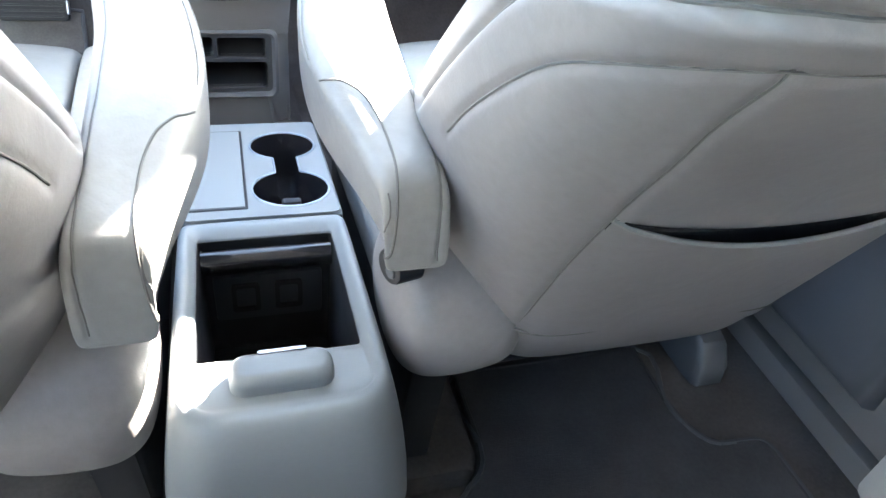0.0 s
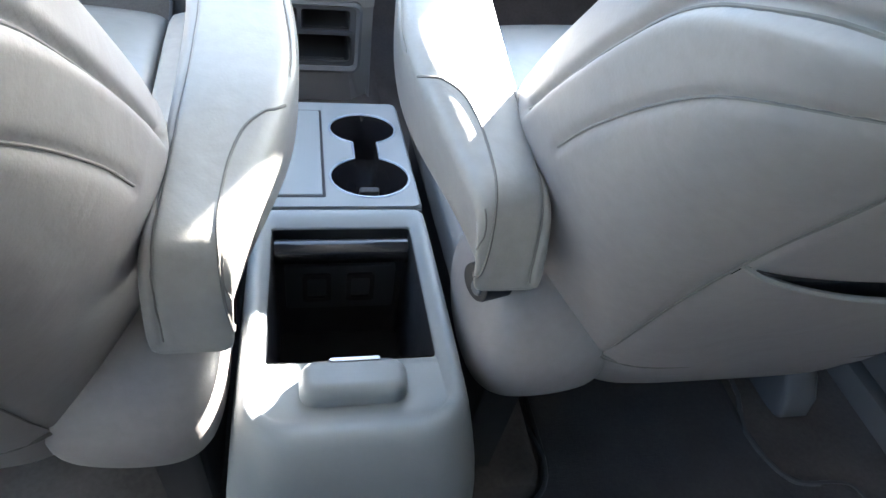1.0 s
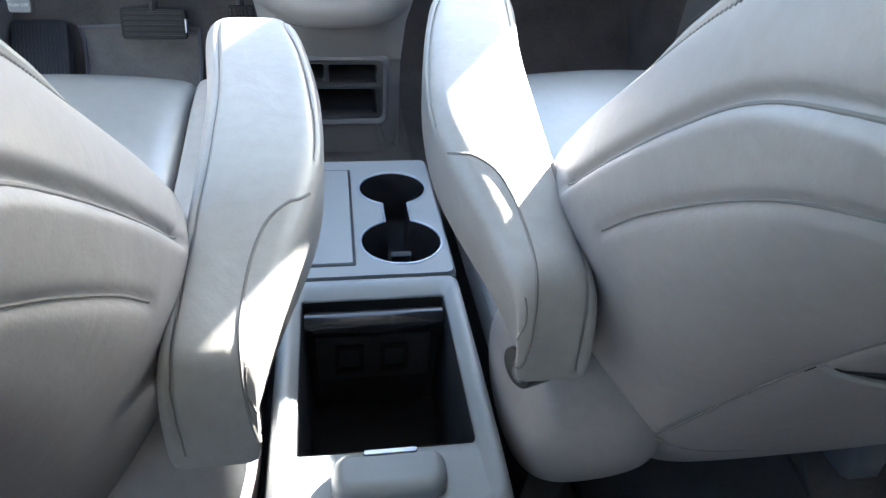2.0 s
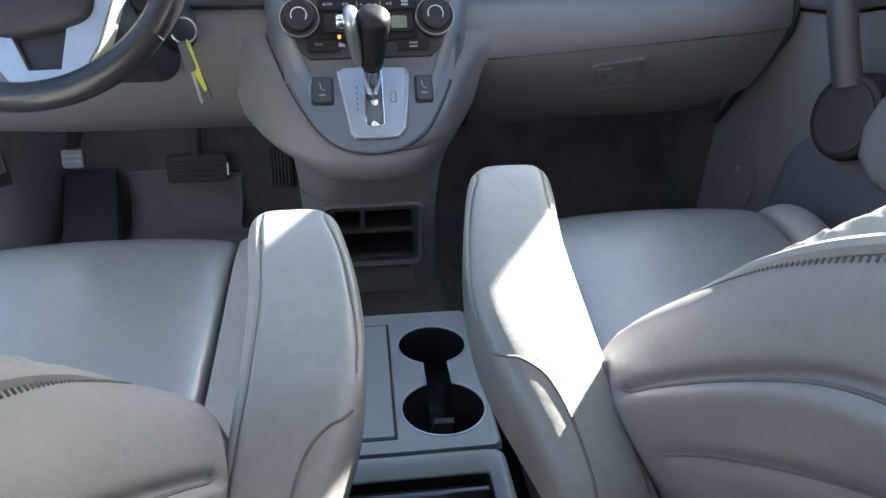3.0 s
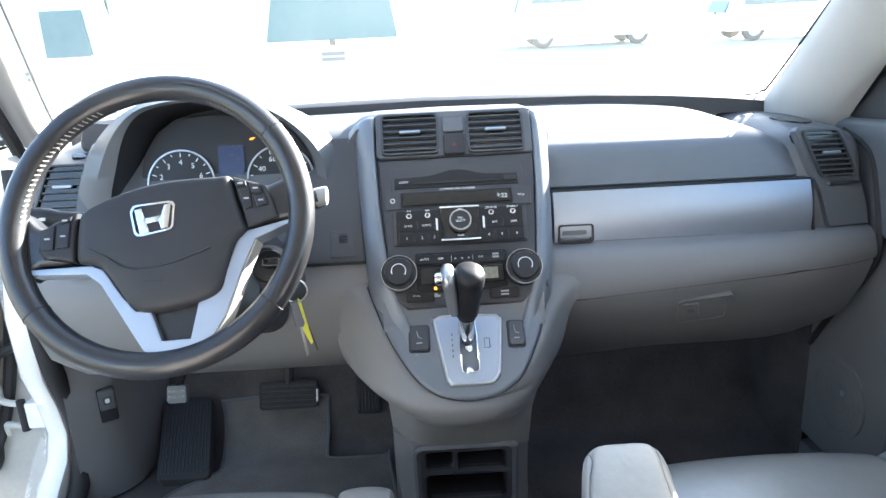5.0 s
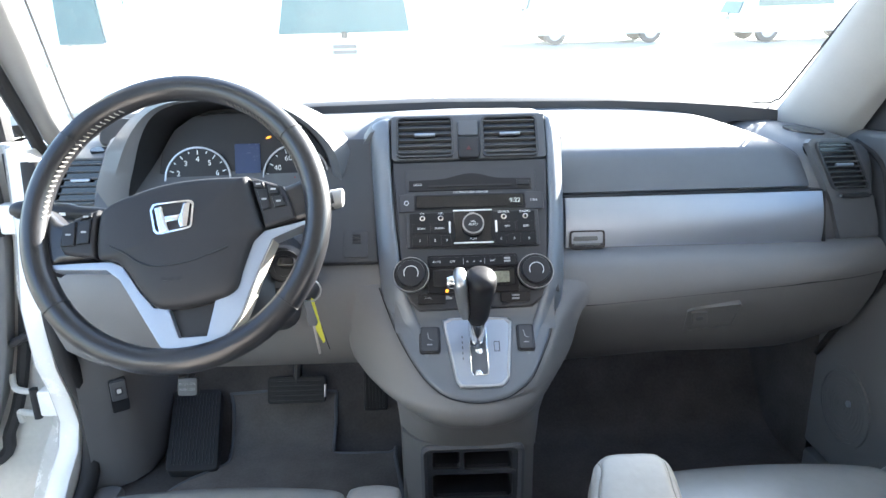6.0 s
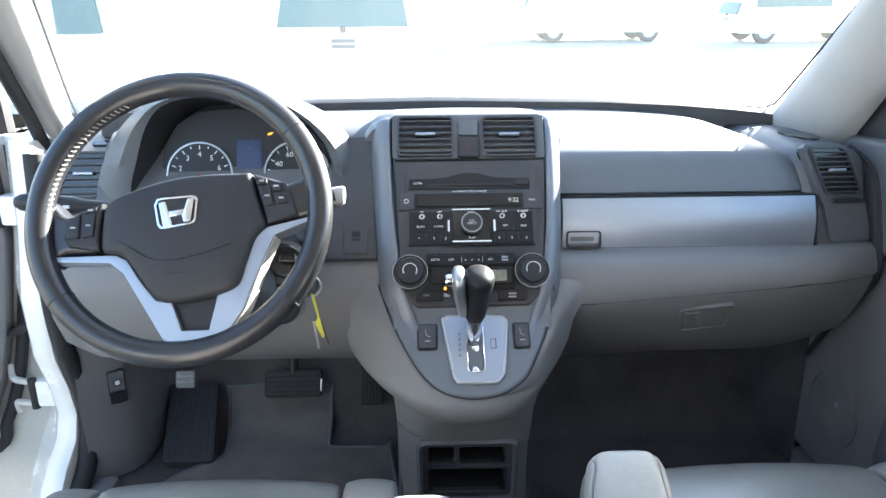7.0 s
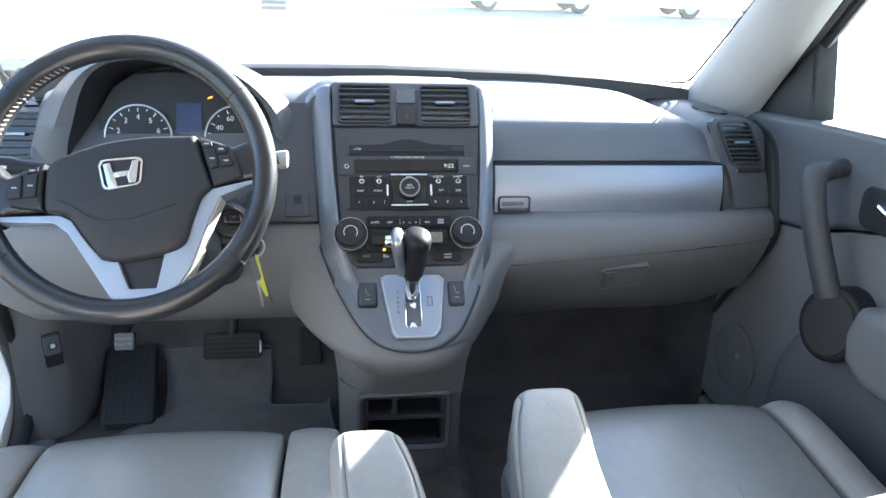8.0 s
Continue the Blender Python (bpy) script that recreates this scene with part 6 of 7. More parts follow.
bm = loft([[Vector((x, y, z)) for x, y in ((-0.765, 1.575), (-0.735, 1.60), (-0.708, 1.622), (-0.688, 1.655), (-0.68, 1.72), (-0.68, 1.95), (-0.78, 1.95))] for z in (0.10, 0.3, 0.5, 0.66)])
solid("kick_panel", bm, GREY, "grey plastic panel beside the driver's foot well", kind="structure", sharp=60)
lever = thing("fuel_door_lever", "small grey fuel lid lever in a dark recess", "lever", (-0.71, 1.62, 0.26))
KICK = Frame((-0.708, 1.619, 0.305), (0, 0, 1), (0.55, -0.835, 0), (0.835, 0.55, 0))
part("recess", slab(KICK, -0.0165, 0.0165, -0.038, 0.034, -0.005, 0.002, 0.001, 0.004), BLACK, lever)
part("lever", slab(KICK, -0.0145, 0.0145, -0.010, 0.032, 0.0, 0.010, 0.003, 0.004), SLATE, lever)
part("symbol", slab(KICK, -0.004, 0.004, 0.006, 0.015, 0.010, 0.0106, 0, 0.002), WHITE_INK, lever)
part("symbol_frame", plate_with_holes(rounded(-0.007, 0.007, 0.003, 0.018, 0.002), [rounded(-0.0058, 0.0058, 0.0042, 0.0168, 0.0015)], KICK, 0.010, 0.0105), BLACK, lever)
bm = loft([[Vector((x, y, z)) for x, y in ((0.704, 1.612), (0.697, 1.622), (0.691, 1.66), (0.687, 1.75), (0.685, 1.95), (0.74, 1.95))] for z in (0.10, 0.3, 0.5, 0.64)])
solid("kick_panel", bm, CARPET, "dark carpeted panel beside the passenger's foot well", kind="structure", sharp=60)

open_door = thing("door_3", "open white driver door seen at its hinges", "car door", (-0.95, 1.75, 0.1), kind="structure")
OD = Frame((-0.90, 1.74, 0), (0, 0, 1), (0.30, -0.954, 0), (-0.954, -0.30, 0))  # a: outwards along the door
part("inner_skin", prism([(-0.02, 0.80), (-0.02, 0.25), (0.016, 0.174), (0.036, 0.090), (0.064, 0.020), (0.11, -0.06), (0.9, -0.09), (0.95, 0.80)], OD, -0.10, 0.0, 0.01), SHADED_WHITE, open_door)
part("door_trim", prism([(0.030, 0.78), (0.028, 0.60), (0.048, 0.472), (0.066, 0.371), (0.094, 0.268), (0.13, 0.185), (0.19, 0.12), (0.85, 0.06), (0.88, 0.76)], OD, 0.0, 0.05, 0.015), GREY, open_door)
part("weather_strip", tube(smooth_path([OD(0.0, 0.78, 0.010), OD(0.006, 0.60, 0.010), OD(0.027, 0.472, 0.010), OD(0.046, 0.371, 0.010), OD(0.072, 0.268, 0.010), OD(0.106, 0.185, 0.010), OD(0.16, 0.11, 0.010), OD(0.5, 0.04, 0.010)]), 0.013, 8), RUBBER, open_door)
part("door_edge_lip", tube(smooth_path([OD(-0.018, 0.78, -0.002), OD(-0.018, 0.26, -0.002), OD(0.017, 0.174, -0.002), OD(0.038, 0.090, -0.002), OD(0.066, 0.020, -0.002), OD(0.12, -0.055, -0.002)]), 0.005, 8), SHADED_WHITE, open_door)
for z in (0.262, 0.66):
    hinge = part("hinge", block(-0.905, -0.862, 1.665, 1.70, z - 0.030, z + 0.030, 0.006), WHITE_PAINT, open_door)
    part("hinge_pin", tube([(-0.912, 1.672, z - 0.034), (-0.912, 1.672, z + 0.034)], 0.009, 10), RUBBER, hinge)
    for dz in (-0.026, 0.026):
        k = 1 if dz > 0 else -1
        part("hinge_arm", tube(smooth_path([(-0.905, 1.672, z + dz), (-0.94, 1.68, z + dz), (-0.962, 1.69, z + dz + 0.004 * k), (-0.968, 1.70, z + dz + 0.03 * k)]), 0.007, 8), SHADED_WHITE, hinge)
part("check_strap", tube(smooth_path([(-0.84, 1.66, 0.43), (-0.90, 1.675, 0.415), (-0.95, 1.70, 0.39), (-1.0, 1.72, 0.385)]), 0.016, 8, flat=0.6), BLACK, open_door)
part("window_bar", tube([OD(0.015, 0.80, -0.03), OD(0.02, 0.95, -0.03), OD(0.30, 1.25, -0.03), OD(0.8, 1.30, -0.03)], 0.02, 8), BLACK, open_door)
part("window_sill", block(-1.75, -0.93, 1.60, 1.66, 0.78, 0.83, 0.01), BLACK, open_door)

# ---- outside ----
# far paler than a red lens, to imitate the glare outside
PALE_LENS = material("pale_red_lens", (0.72, 0.55, 0.53), 0.2)
PLATE_TEAL = material("plate_teal", (0.30, 0.42, 0.43), 0.5)
# tyre black lightened to imitate the glare over the lot
TYRE = material("tyre", (0.09, 0.09, 0.088), 0.9)
DARK_GLASS = material("tinted_glass", (0.05, 0.115, 0.125), 0.35, vary=0.1, rough_vary=0.02)


def vehicle(label, paint, x, y, z, length, width, height, turn, pane=(-0.74, 0.74)):
    """A parked vehicle; its rear end at the origin, looking along +y before the turn."""
    v = thing("parked_vehicle", label, "vehicle", (0, 0, 0), "vehicles on the lot")
    v.location = (x, y, z)
    v.rotation_euler = (0, 0, 0) if y < 3 else (Matrix.Rotation(radians(4.7), 3, "X") @ Matrix.Rotation(radians(turn), 3, "Z")).to_euler()
    h, w = height, width / 2

    def add(name, bm, mat, parent, lab=""):
        ob = link(name, bm, mat)
        ob.parent = parent
        return tagged(ob, lab)
    body = [(0.0, 0.45), (-0.03, 0.75), (0.02, h * 0.58), (0.25, h * 0.97), (0.5, h), (length * 0.55, h), (length * 0.72, h * 0.62), (length - 0.1, h * 0.56), (length, h * 0.4), (length - 0.03, 0.3), (0.05, 0.3)]
    rings = []
    for a, k in ((-w, 0.93), (-w * 0.97, 1.0), (w * 0.97, 1.0), (w, 0.93)):
        rings.append([Vector((a * (1 - 0.12 * max(0, (zz - h * 0.6) / (h * 0.4))), yy * (0.96 + 0.04 * k), 0.3 + (zz - 0.3) * k)) for yy, zz in body])
    add("body", loft(rings), paint, v)
    foot, head = 0.565, 0.80
    tip = 0.02 + (0.25 - 0.02) * (head - 0.58) / 0.39
    add("rear_window", loft([[Vector((sx * w, 0.012 - o, h * foot)) for sx in pane] + [Vector((sx * w * 0.90, tip - o, h * head)) for sx in pane[::-1]] for o in (0.05, 0.0)]), DARK_GLASS, v)
    add("wiper_boss", block(-0.03, 0.03, -0.06, 0.0, h * foot - 0.06, h * foot + 0.01, 0.015), TYRE, v)
    for sx in (-1, 1):
        add("tail_light", block(*sorted((sx * w * 0.84, sx * w * 0.97)), -0.045, 0.06, h * 0.42, h * 0.57, 0.02), PALE_LENS, v)
        add("side_window", block(*sorted((sx * w * 0.93, sx * w * 0.955)), length * 0.1, length * 0.58, h * 0.64, h * 0.9, 0.01), DARK_GLASS, v)
        for yy in (length * 0.18, length * 0.8):
            fr = Frame((sx * w * 0.86, yy, 0.34), (0, 0, 1), (sx, 0, 0), (0, 1, 0))
            t = add("wheel", disc(fr, 0, 0, 0.34, -0.1, 0.12 * w, 28, 0.03), TYRE, v)
            add("rim", disc(fr, 0, 0, 0.21, 0.0, 0.125 * w, 24, 0.02), SILVER, t)
    add("bumper", block(-w * 0.97, w * 0.97, -0.10, 0.05, 0.42, 0.62, 0.03), paint, v)
    plate = add("plate", block(-0.155, 0.155, -0.05, -0.035, h * 0.43, h * 0.52, 0.004), PLATE_TEAL, v, "teal dealer plate with unreadable bars")
    for k in (0.46, 0.49):
        add("plate_bar", block(-0.13, 0.13, -0.054, -0.05, h * k - 0.020, h * k + 0.020, 0), SLATE, plate)
    return v


SILVER_CAR = material("silver_car_paint", (0.62, 0.63, 0.62), 0.3, metal=0.3, coat=0.5)
BLUE_CAR = material("teal_car_paint", (0.30, 0.42, 0.42), 0.3, coat=0.5)
vehicle("white sport utility vehicle parked tail towards the car", WHITE_PAINT, -1.0, 8.3, 0.10, 4.9, 1.95, 1.95, 0)
vehicle("silver pickup parked beside, tail towards the car", SILVER_CAR, -4.55, 8.4, -0.035, 5.2, 1.95, 2.1, 4, (0.36, 0.86))
# out of view; added to keep side light out of the open doorway
GREY_CAR = material("grey_car_paint", (0.22, 0.225, 0.23), 0.3, metal=0.2, coat=0.5)
vehicle("unseen grey car added to block light beside the open door", GREY_CAR, -3.0, -1.9, -0.42, 4.7, 1.8, 1.85, 0)
vehicle("teal van parked across the lot", BLUE_CAR, 3.0, 23.0, 1.18, 4.8, 1.9, 1.9, -90)
vehicle("white saloon car parked across the lot", WHITE_PAINT, 9.2, 22.0, 1.10, 4.7, 1.8, 1.45, -90)


# tree beyond the lot
LEAF = material("leaf_green", (0.09, 0.13, 0.035), 0.6, vary=0.4, blotch=1.5)
BARK = material("bark", (0.12, 0.09, 0.07), 0.9, vary=0.3, blotch=6)
tree = thing("tree", "leafy green tree behind the parked vehicles", "tree", (-13.2, 30.0, 2.0))
rng = random.Random(11)
limbs = [((-13.2, 30, 1.9), (-13.1, 30, 3.2), 0.16, 0.12)]
for k in range(9):
    a = k * 0.7 + rng.random()
    tip = (-13.1 + 1.7 * math.cos(a) * rng.uniform(0.6, 1), 30 + 1.7 * math.sin(a) * rng.uniform(0.6, 1), 4.1 + rng.random() * 1.4)
    limbs.append(((-13.1, 30, 2.7 + 0.06 * k), tip, 0.07, 0.02))
bm = bmesh.new()
for p, q, r0, r1 in limbs:
    tube([p, [(a + b) / 2 + rng.uniform(-0.08, 0.08) for a, b in zip(p, q)], q], [r0, (r0 + r1) / 2, r1], 7, bm=bm)
part("trunk", bm, BARK, tree)
bm = bmesh.new()
clumps = [(-13.1 + rng.gauss(0, 0.85), 30 + rng.gauss(0, 0.8), 4.5 + rng.gauss(0, 0.75)) for _ in range(46)] + [q for _, q, _, _ in limbs[1:]]
for c in clumps:
    for _ in range(40):
        p = Vector(c) + Vector((rng.gauss(0, 0.26), rng.gauss(0, 0.26), rng.gauss(0, 0.22)))
        u = Vector((rng.uniform(-1, 1), rng.uniform(-1, 1), rng.uniform(-0.6, 0.6))).normalized()
        v = u.cross(Vector((rng.uniform(-1, 1), rng.uniform(-1, 1), 1))).normalized()
        l, w = rng.uniform(0.07, 0.12), rng.uniform(0.03, 0.05)
        bm.faces.new([bm.verts.new(q) for q in (p - u * l, p + v * w, p + u * l, p - v * w)])
part("crown", bm, LEAF, tree)

# ---- seams, pocket and stitching on the seats ----
bpy.context.view_layer.update()
graph = bpy.context.evaluated_depsgraph_get()


def snap(ob, p, lift=0.0):
    ok, place, normal, _ = ob.closest_point_on_mesh(Vector(p), depsgraph=graph)
    return place + normal * lift


def rear_hit(ob, x, z, lift=0.0):
    ok, place, normal, _ = ob.ray_cast(Vector((x, -0.3, z)), Vector((0, 1, 0)), depsgraph=graph)
    return place + normal * lift


def seam(name, ob, parent, pts, r, mat, lift=0.0, per=8):
    path = [snap(ob, p, lift) for p in smooth_path(pts, per)]
    for _ in range(2):
        path[1:-1] = [(a + b * 2 + c) / 4 for a, b, c in zip(path, path[1:], path[2:])]
    return part(name, tube(path, r, 6), mat, parent)


def press(ob, lines, level=4):
    """Sew lines into a stuffed cover: each (points, depth, width, puff) sinks a groove and plumps the leather beside it.
    puff is one value for the side below the line and one for the side above."""
    ob.modifiers[0].levels = ob.modifiers[0].render_levels = level
    bpy.context.view_layer.update()
    me = bpy.data.meshes.new_from_object(ob.evaluated_get(bpy.context.evaluated_depsgraph_get()))
    n = len(me.vertices)
    co, no = np.empty(n * 3), np.empty(n * 3)
    me.vertices.foreach_get("co", co)
    me.vertices.foreach_get("normal", no)
    co, no = co.reshape(-1, 3), no.reshape(-1, 3)
    shift = np.zeros(n)
    world = np.array(ob.matrix_world)
    place = co @ world[:3, :3].T + world[:3, 3]
    for pts, depth, width, below, above in lines:
        path = np.array([p[:] for p in smooth_path(pts, 6)])
        near = np.full(n, 9.0)
        up = np.zeros(n)
        box = np.all((place > path.min(0) - 0.12) & (place < path.max(0) + 0.12), axis=1)
        idx = np.nonzero(box)[0]
        if not len(idx):
            continue
        q = place[idx]
        best, side = np.full(len(idx), 9.0), np.zeros(len(idx))
        for a, b in zip(path, path[1:]):
            d = b - a
            k = np.clip((q - a) @ d / (d @ d), 0, 1)
            off = q - (a + k[:, None] * d)
            dist = np.linalg.norm(off, axis=1)
            hit = dist < best
            best[hit], side[hit] = dist[hit], off[hit, 2]
        g = -depth * np.exp(-(best / width) ** 2)
        plump = np.where(side > 0, above, below) * (1 - np.exp(-(best / (1.2 * width)) ** 2)) * np.exp(-best / 0.028)
        shift[idx] += g + plump
    co += no * shift[:, None]
    me.vertices.foreach_set("co", co.ravel())
    me.update()
    ob.modifiers.clear()
    ob.data = me


UPPER_SEAM = [(0.130, 0.672, 0.562), (0.129, 0.626, 0.613), (0.132, 0.578, 0.661), (0.135, 0.536, 0.696), (0.142, 0.490, 0.715), (0.165, 0.435, 0.725), (0.22, 0.395, 0.733), (0.36, 0.385, 0.738), (0.50, 0.395, 0.733), (0.58, 0.46, 0.72)]
LOWER_SEAM = [(0.131, 0.614, 0.570), (0.133, 0.580, 0.608), (0.140, 0.526, 0.656), (0.152, 0.488, 0.679), (0.186, 0.439, 0.699), (0.239, 0.417, 0.706), (0.36, 0.41, 0.709), (0.50, 0.42, 0.703), (0.58, 0.50, 0.67)]
CREST = [(0.155, 0.668, 0.640), (0.152, 0.640, 0.668), (0.150, 0.612, 0.694), (0.147, 0.575, 0.723), (0.144, 0.534, 0.752), (0.142, 0.480, 0.790), (0.142, 0.43, 0.82)]
SIDE_SEAM = [(0.207, 0.60, 0.345), (0.214, 0.585, 0.40), (0.214, 0.55, 0.49), (0.216, 0.518, 0.56), (0.216, 0.487, 0.615), (0.209, 0.458, 0.662), (0.206, 0.438, 0.692), (0.203, 0.426, 0.704)]
# the seam round the armrest's side panel
SIDE_OVAL = [(0.0584, 0.7152, 0.5605), (0.0663, 0.7072, 0.5645), (0.0748, 0.7029, 0.5652), (0.0875, 0.6908, 0.5614), (0.095, 0.6717, 0.5547), (0.0984, 0.6532, 0.5487), (0.0999, 0.6323, 0.543), (0.0997, 0.6183, 0.5384), (0.0988, 0.6068, 0.5286), (0.0985, 0.6019, 0.516), (0.0975, 0.5979, 0.4961), (0.0949, 0.5957, 0.4801), (0.0915, 0.5962, 0.4755), (0.0880, 0.5990, 0.4790)]
for base, back, at in ((seat_r, back_r, at_r), (seat_l, back_l, at_l)):
    on = [[snap(back, at(*p)) for p in line] for line in (UPPER_SEAM, LOWER_SEAM, SIDE_SEAM)]
    press(back, [(on[0], 0.0050, 0.0036, 0.0062, 0.0010), (on[1], 0.0020, 0.0036, 0.0006, 0.0006), (on[2], 0.0018, 0.0036, 0.0004, 0.0004)])
    bpy.context.view_layer.update()
    graph = bpy.context.evaluated_depsgraph_get()
    for line, r in ((on[0], 0.0011), (on[1], 0.0008), (on[2], 0.0007)):
        seam("seam_line", back, base, line, r, SEAM, 0.0003)
    path = smooth_path([at(*p) for p in CREST], 8)
    part("crest_piping", tube([snap(back, p, -0.0004) for p in path], [0.0006 + 0.0034 * min(1, i / 14) for i in range(len(path))], 8), PIPING, base)
    path = [snap(back, p, 0.0) for p in smooth_path([at(x, y - 0.005, z - 0.005) for x, y, z in CREST], 12)]
    for p, q in zip(path, path[1:]):
        way = (q - p).normalized()
        a, b = p + way * 0.0005, p + way * 0.0012 + Vector((0, 0.0018, 0.0020))
        part("stitch", tube([snap(back, a, 0.0003), snap(back, b, 0.0003)], 0.0006, 5), SEAM, base)
    # gathered leather in front of the crest
    rng = random.Random(7)
    path = [snap(back, p, 0.0) for p in smooth_path([at(*p) for p in CREST], 16)]
    rows = []
    for i, p in enumerate(path):
        w = 0.030 * min(1.0, 0.02 + i / 45)
        row = []
        for j in range(9):
            v = j / 8
            q = snap(back, p + Vector((0, 0.003 + w * v, 0.003 + 0.9 * w * v)), 0.0)
            lump = min(1, i / 40) * 0.0050 * math.sin(math.pi * v) * (0.5 + 0.5 * rng.random()) + min(1, i / 40) * 0.0016 * math.sin(i * 0.9 + j * 1.9) * math.sin(math.pi * v)
            row.append(q + Vector((0, -0.2, 1)).normalized() * (lump + 0.0003))
        rows.append(row)
    subdivide(part("gathered_leather", loft(rows, (False, False), closed=False), LEATHER, base, sharp=180), 1)
    # pocket: hem that hangs open, and the cloth below it
    def hem(x):
        k = (x - 0.216) / 0.29
        return 0.560 - 0.031 * math.sin(math.pi * min(1, max(0, k))) ** 0.8
    cols = [0.2165 + 0.289 * i / 24 for i in range(25)]
    rows = []
    for j in range(9):
        row = []
        for x in cols:
            k = math.sin(math.pi * (x - 0.216) / 0.29)
            v = j / 8
            z = 0.36 + (hem(x) - 0.36) * v
            row.append(rear_hit(back, at(x, 0, 0).x, z, 0.0015 + 0.005 * k * v ** 4 + 0.003 * k))
        rows.append(row)
    lip = [p + Vector((0, 0.004, -0.001)) for p in rows[-1]]
    bm = loft(rows + [lip], (False, False), closed=False)
    pocket = part("seatback_pocket", bm, LEATHER_BACK, base, "sagging leather seatback pocket")
    part("pocket_hem", tube([p + Vector((0, 0.0015, 0)) for p in rows[-1]], 0.0022, 6), PIPING, pocket)
    # black strip painting the shade inside the pocket's open mouth
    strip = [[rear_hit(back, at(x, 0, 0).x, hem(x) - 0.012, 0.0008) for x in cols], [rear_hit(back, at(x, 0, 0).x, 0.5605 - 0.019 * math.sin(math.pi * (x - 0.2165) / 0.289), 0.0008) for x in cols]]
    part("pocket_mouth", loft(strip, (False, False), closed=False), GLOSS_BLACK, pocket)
    seam("seam_line", back, base, [at(0.212, 0.60, 0.374), at(0.31, 0.585, 0.386), at(0.437, 0.585, 0.384), at(0.51, 0.60, 0.372)], 0.0016, SEAM, 0.0022)
    for x in (0.172, 0.203):
        a = [rear_hit(back, at(x + d, 0, 0).x, z, 0.0006) for d, z in ((0.004, 0.372), (0.001, 0.358), (0.0, 0.345))]
        part("zip_end", tube(a, [0.0004, 0.0011, 0.0006], 6), SEAM, base)
    # armrest piping and pivot cover
    arm = next(o for o in base.children if o.name.startswith("armrest"))
    oval = [snap(arm, at(x - (0.0 if base is seat_r else 0.004), y, z)) for x, y, z in SIDE_OVAL]
    curl = [snap(arm, at(*p)) for p in ((0.0895, 0.6000, 0.497), (0.0907, 0.5999, 0.5018), (0.0933, 0.6009, 0.5095), (0.0933, 0.6037, 0.5195), (0.0925, 0.6080, 0.5260))]
    rim = [snap(arm, at(*p)) for p in ((0.080, 0.911, 0.585), (0.0745, 0.891, 0.603), (0.060, 0.85, 0.598), (0.054, 0.80, 0.583), (0.0535, 0.765, 0.571), (0.0550, 0.742, 0.565))]
    inner = [snap(arm, at(*p)) for p in ((0.132, 0.905, 0.605), (0.1295, 0.86, 0.602), (0.1245, 0.80, 0.588), (0.1245, 0.74, 0.573), (0.128, 0.70, 0.560), (0.132, 0.65, 0.543), (0.133, 0.612, 0.532), (0.132, 0.602, 0.51), (0.131, 0.596, 0.47))]
    press(arm, [(rim, 0.0016, 0.0018, 0.0006, 0.0004), (inner, 0.0014, 0.0018, 0.0004, 0.0004)], 3)
    bpy.context.view_layer.update()
    graph = bpy.context.evaluated_depsgraph_get()
    for line, r in ((oval, 0.0011), (curl, 0.0006), (rim, 0.0006), (inner, 0.0006)):
        seam("armrest_seam", arm, base, line, r, SEAM, 0.0, 10)
    if base is seat_r:
        RC = Frame(at(0.106, 0.622, 0.444), (0, 0.2, 0.98), (-0.9, -0.4, 0.2), (0.4, -0.9, 0.1))
        hole = part("recliner_recess", disc(RC, 0, 0, 0.015, -0.02, 0.006, 20, 0.002), BLACK, base, "round black recess of the recliner")
        part("recliner_bolt", disc(RC, 0.003, -0.003, 0.006, 0.004, 0.008, 12, 0.002), SLATE, hole)
    # short creases and nicks in the cushion leather
    cush = next(o for o in base.children if o.name.startswith("seat_cushion"))
    marks = ((0.395, 0.95, 0.055, 0.010), (0.402, 0.935, 0.02, 0.004)) if base is seat_r else ((0.236, 0.86, 0.055, 0.016), (0.246, 0.845, 0.05, 0.018), (0.262, 0.86, 0.045, 0.016), (0.285, 0.88, 0.04, 0.014), (0.31, 0.845, 0.03, 0.006))
    for x, y, l, w in marks:
        path = [at(x, y, 0.40), at(x + w * 0.15, y + l * 0.35, 0.40), at(x + w * 0.5, y + l * 0.7, 0.40), at(x + w, y + l, 0.40)]
        path = [snap(cush, p, -0.0005) for p in smooth_path(path, 6)]
        n = len(path) - 1
        part("leather_crease", tube(path, [0.0003 + (0.0006 if base is seat_r else 0.0018) * math.sin(math.pi * i / n) for i in range(n + 1)], 6), SEAM if base is seat_r else LEATHER_INSERT, base)

# ---- foot well ----
mat_l = thing("floor_mat", "dark carpet mat on the driver's floor", "floor mat", (-0.4, 1.65, FLOOR))
OUT = [(-0.62, 1.25), (-0.625, 1.50), (-0.60, 1.585), (-0.535, 1.640), (-0.522, 1.675), (-0.542, 1.80), (-0.535, 1.818), (-0.325, 1.818), (-0.305, 1.80), (-0.300, 1.70), (-0.280, 1.678), (-0.175, 1.675), (-0.162, 1.66), (-0.155, 1.25)]
OUT = [(p.x, p.y) for p in smooth_path([(x, y, 0) for x, y in OUT], 3, True)]


def floor_z(y):
    return FLOOR + (0 if y < 1.70 else 0.02 * (y - 1.70) / 0.06 if y < 1.76 else 0.02 + 1.27 * (y - 1.76))


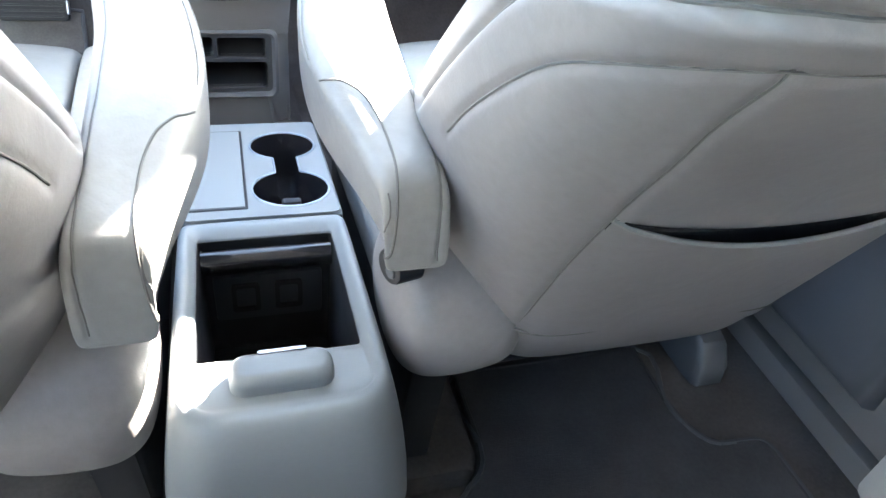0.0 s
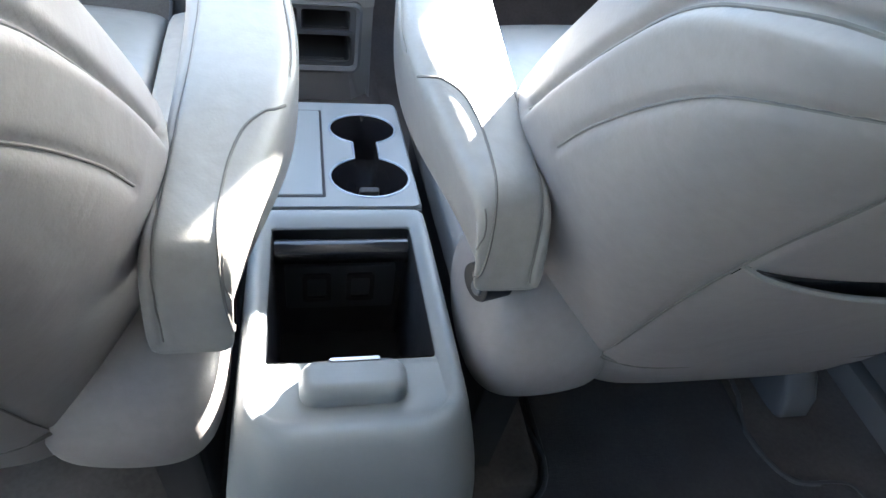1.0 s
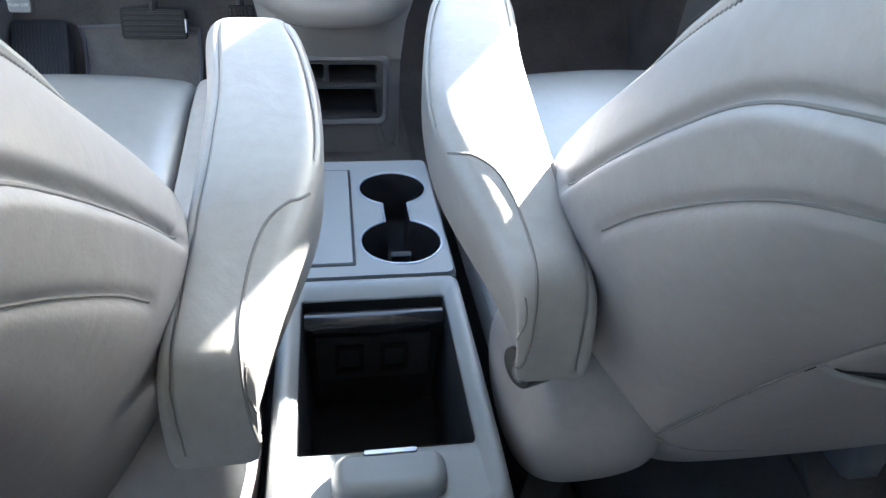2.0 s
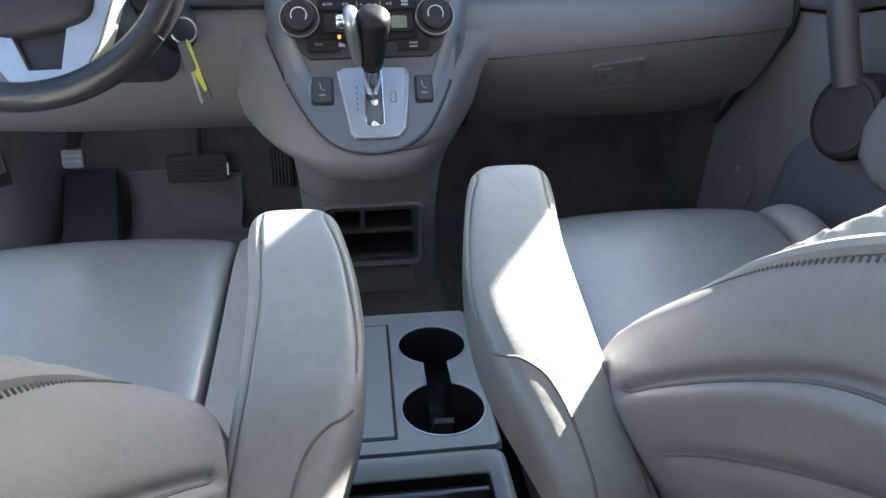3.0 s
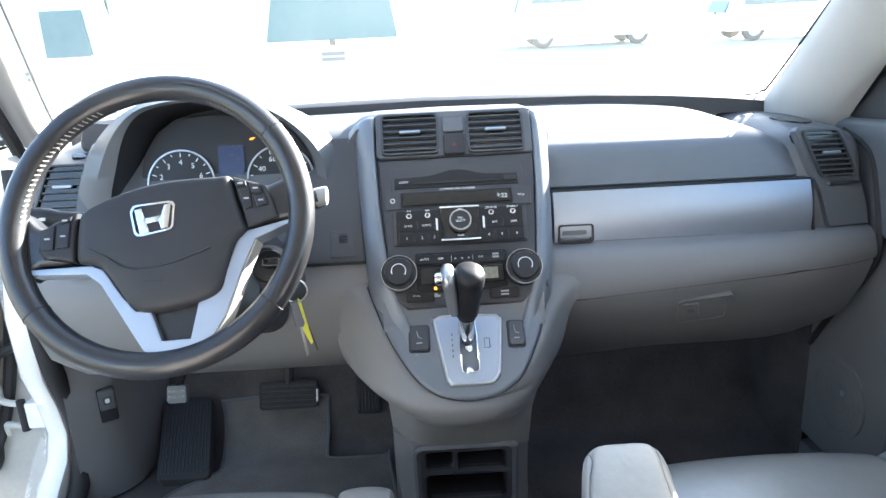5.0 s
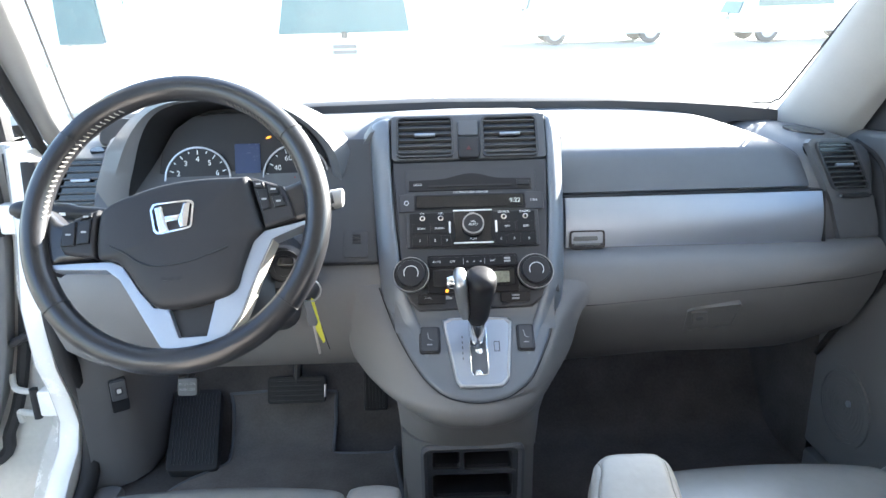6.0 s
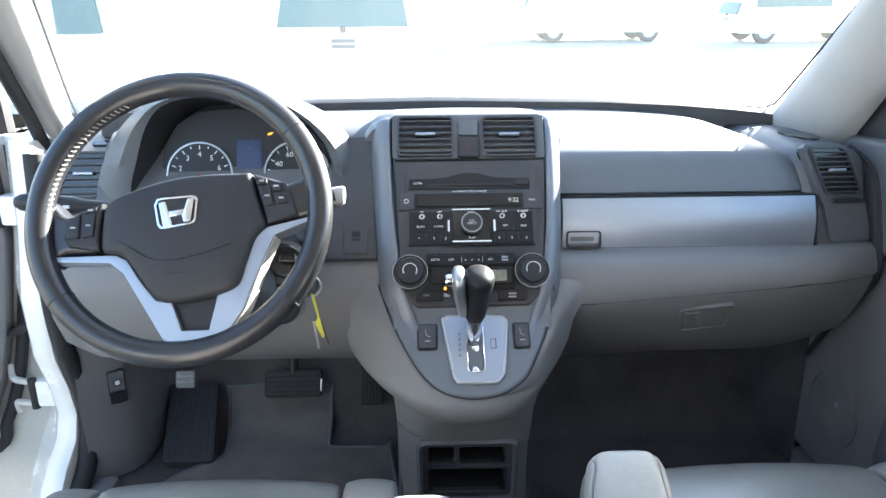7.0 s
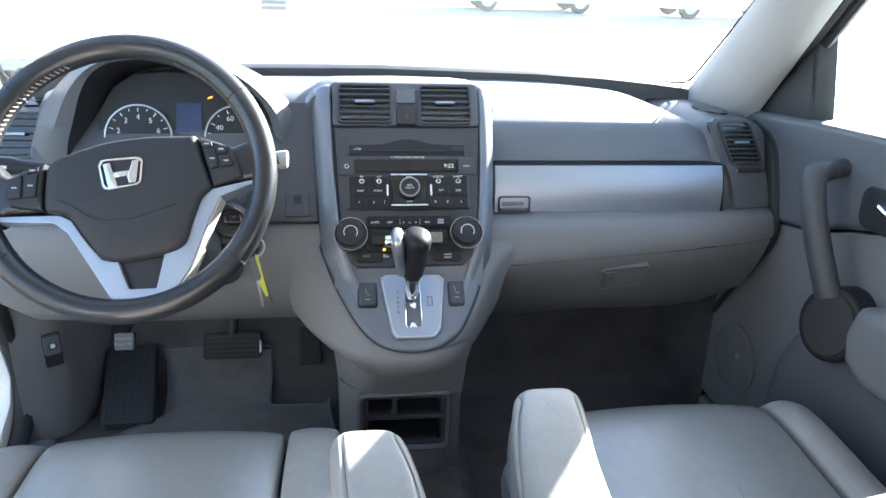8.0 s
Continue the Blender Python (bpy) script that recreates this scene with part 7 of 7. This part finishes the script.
bm = bmesh.new()
tops = []
for lift in (0.002, 0.014):
    tops.append([bm.verts.new((x, y, floor_z(y) * 0.85 + FLOOR * 0.15 + lift)) for x, y in OUT])
k = len(OUT)
for i in range(k):
    bm.faces.new((tops[0][i - 1], tops[0][i], tops[1][i], tops[1][i - 1]))
bmesh.ops.triangle_fill(bm, edges=[bm.edges.get((tops[1][i - 1], tops[1][i])) for i in range(k)], use_beauty=True)
part("carpet", bm, MAT_CARPET, mat_l)
part("bound_edge", tube([(x, y, floor_z(y) * 0.85 + FLOOR * 0.15 + 0.012) for x, y in OUT], 0.0045, 6, True), SLATE, mat_l, "stitched grey edge")
rest = thing("foot_rest", "ribbed black foot rest beside the pedals", "foot rest", (-0.6, 1.7, FLOOR))
FR = Frame((-0.587, 1.622, 0.118), (-0.17, 0.9, 0.44), (0, -0.44, 0.9))
part("pad", slab(FR, -0.056, 0.054, 0.0, 0.21, -0.02, 0.004, 0.004, 0.012), RUBBER, rest)
for i in range(13):
    # shallow zigzag ribs
    line = [FR(-0.046 + i * 0.0074 + (0.0022 if j % 2 else 0.0), 0.014 + j * 0.0141, 0.0042) for j in range(14)]
    part("rib", tube(line, 0.0011, 5), DARK, rest)
brake = thing("brake_pedal", "wide black rubber brake pedal", "pedal", (-0.39, 1.80, 0.2))
PD = Frame((-0.391, 1.785, 0.214), (0, 0.42, 0.908), (0, -0.908, 0.42))
part("pad", slab(PD, -0.066, 0.066, -0.031, 0.031, -0.014, 0.0, 0.004, 0.008), RUBBER, brake)
for i in range(5):
    part("rib", slab(PD, -0.058, 0.058, -0.024 + i * 0.011, -0.020 + i * 0.011, -0.002, 0.003, 0.001, 0.001), BLACK, brake)
part("steel_edge", slab(PD, 0.064, 0.068, -0.018, 0.010, -0.012, 0.001, 0.001, 0.001), STEEL, brake)
part("arm", tube(smooth_path([(-0.39, 1.80, 0.225), (-0.385, 1.82, 0.30), (-0.38, 1.80, 0.42)]), 0.010, 8), BLACK, brake)
gas = thing("accelerator_pedal", "narrow ribbed black accelerator pedal", "pedal", (-0.21, 1.80, 0.15))
PD = Frame((-0.210, 1.785, 0.206), (0, 0.35, 0.937), (0, -0.937, 0.35))
part("pad", slab(PD, -0.027, 0.027, -0.046, 0.046, -0.014, 0.0, 0.004, 0.006), RUBBER, gas)
for i in range(6):
    part("rib", slab(PD, -0.022 + i * 0.0078, -0.0185 + i * 0.0078, -0.040, 0.040, -0.002, 0.003, 0.001, 0.001), BLACK, gas)
part("arm", tube([(-0.21, 1.80, 0.25), (-0.205, 1.83, 0.34), (-0.20, 1.84, 0.42)], 0.008, 8), BLACK, gas)
park = thing("parking_brake_pedal", "small grey parking brake pedal with white lettering", "pedal", (-0.56, 1.62, 0.3))
PD = Frame((-0.5615, 1.60, 0.326), (0, 0.35, 0.937), (0, -0.937, 0.35))
part("pad", slab(PD, -0.0200, 0.0200, -0.018, 0.018, -0.012, 0.0, 0.004, 0.006), SLATE, park)
lettering("PUSH ON", PD, 0, 0.0055, 0.0076, park, DULL_INK, 0.0006)
lettering("PUSH OFF", PD, 0, -0.0055, 0.0074, park, DULL_INK, 0.0006)
part("arm", tube(smooth_path([(-0.56, 1.612, 0.335), (-0.555, 1.66, 0.37), (-0.55, 1.72, 0.44)]), 0.008, 8), BLACK, park)

# rear floor
mat_r = thing("floor_mat", "dark carpet mat on the rear floor", "floor mat", (0.4, 0.55, FLOOR))
OUT = [(0.185, 0.30), (0.190, 0.555), (0.205, 0.592), (0.232, 0.618), (0.242, 0.655), (0.243, 0.765), (0.514, 0.765), (0.512, 0.67), (0.518, 0.632), (0.531, 0.606), (0.550, 0.594), (0.598, 0.590), (0.614, 0.576), (0.617, 0.53), (0.617, 0.30)]
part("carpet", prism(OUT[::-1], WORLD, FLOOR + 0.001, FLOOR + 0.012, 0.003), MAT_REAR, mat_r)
part("bound_edge", tube([(x, y, FLOOR + 0.010) for x, y in OUT], 0.005, 6), RUBBER, mat_r)
part("mat_hem", tube(smooth_path([(x, y, FLOOR + 0.0125) for x, y in OUT], 4), 0.0035, 6), DARK, mat_r)
duct = [[Vector((0.165 + a * w, y, FLOOR - 0.004 + z * h)) for a, z in ((-1, 0), (-0.97, 0.7), (-0.85, 1), (0.8, 1), (0.95, 0.75), (1, 0))] for y, w, h in ((0.612, 0.050, 0.008), (0.618, 0.060, 0.027), (0.632, 0.066, 0.036), (0.80, 0.067, 0.036), (1.05, 0.067, 0.032))]
solid("floor_duct", loft(duct), CARPET, "low carpeted heater duct on the floor beside the console", kind="structure")
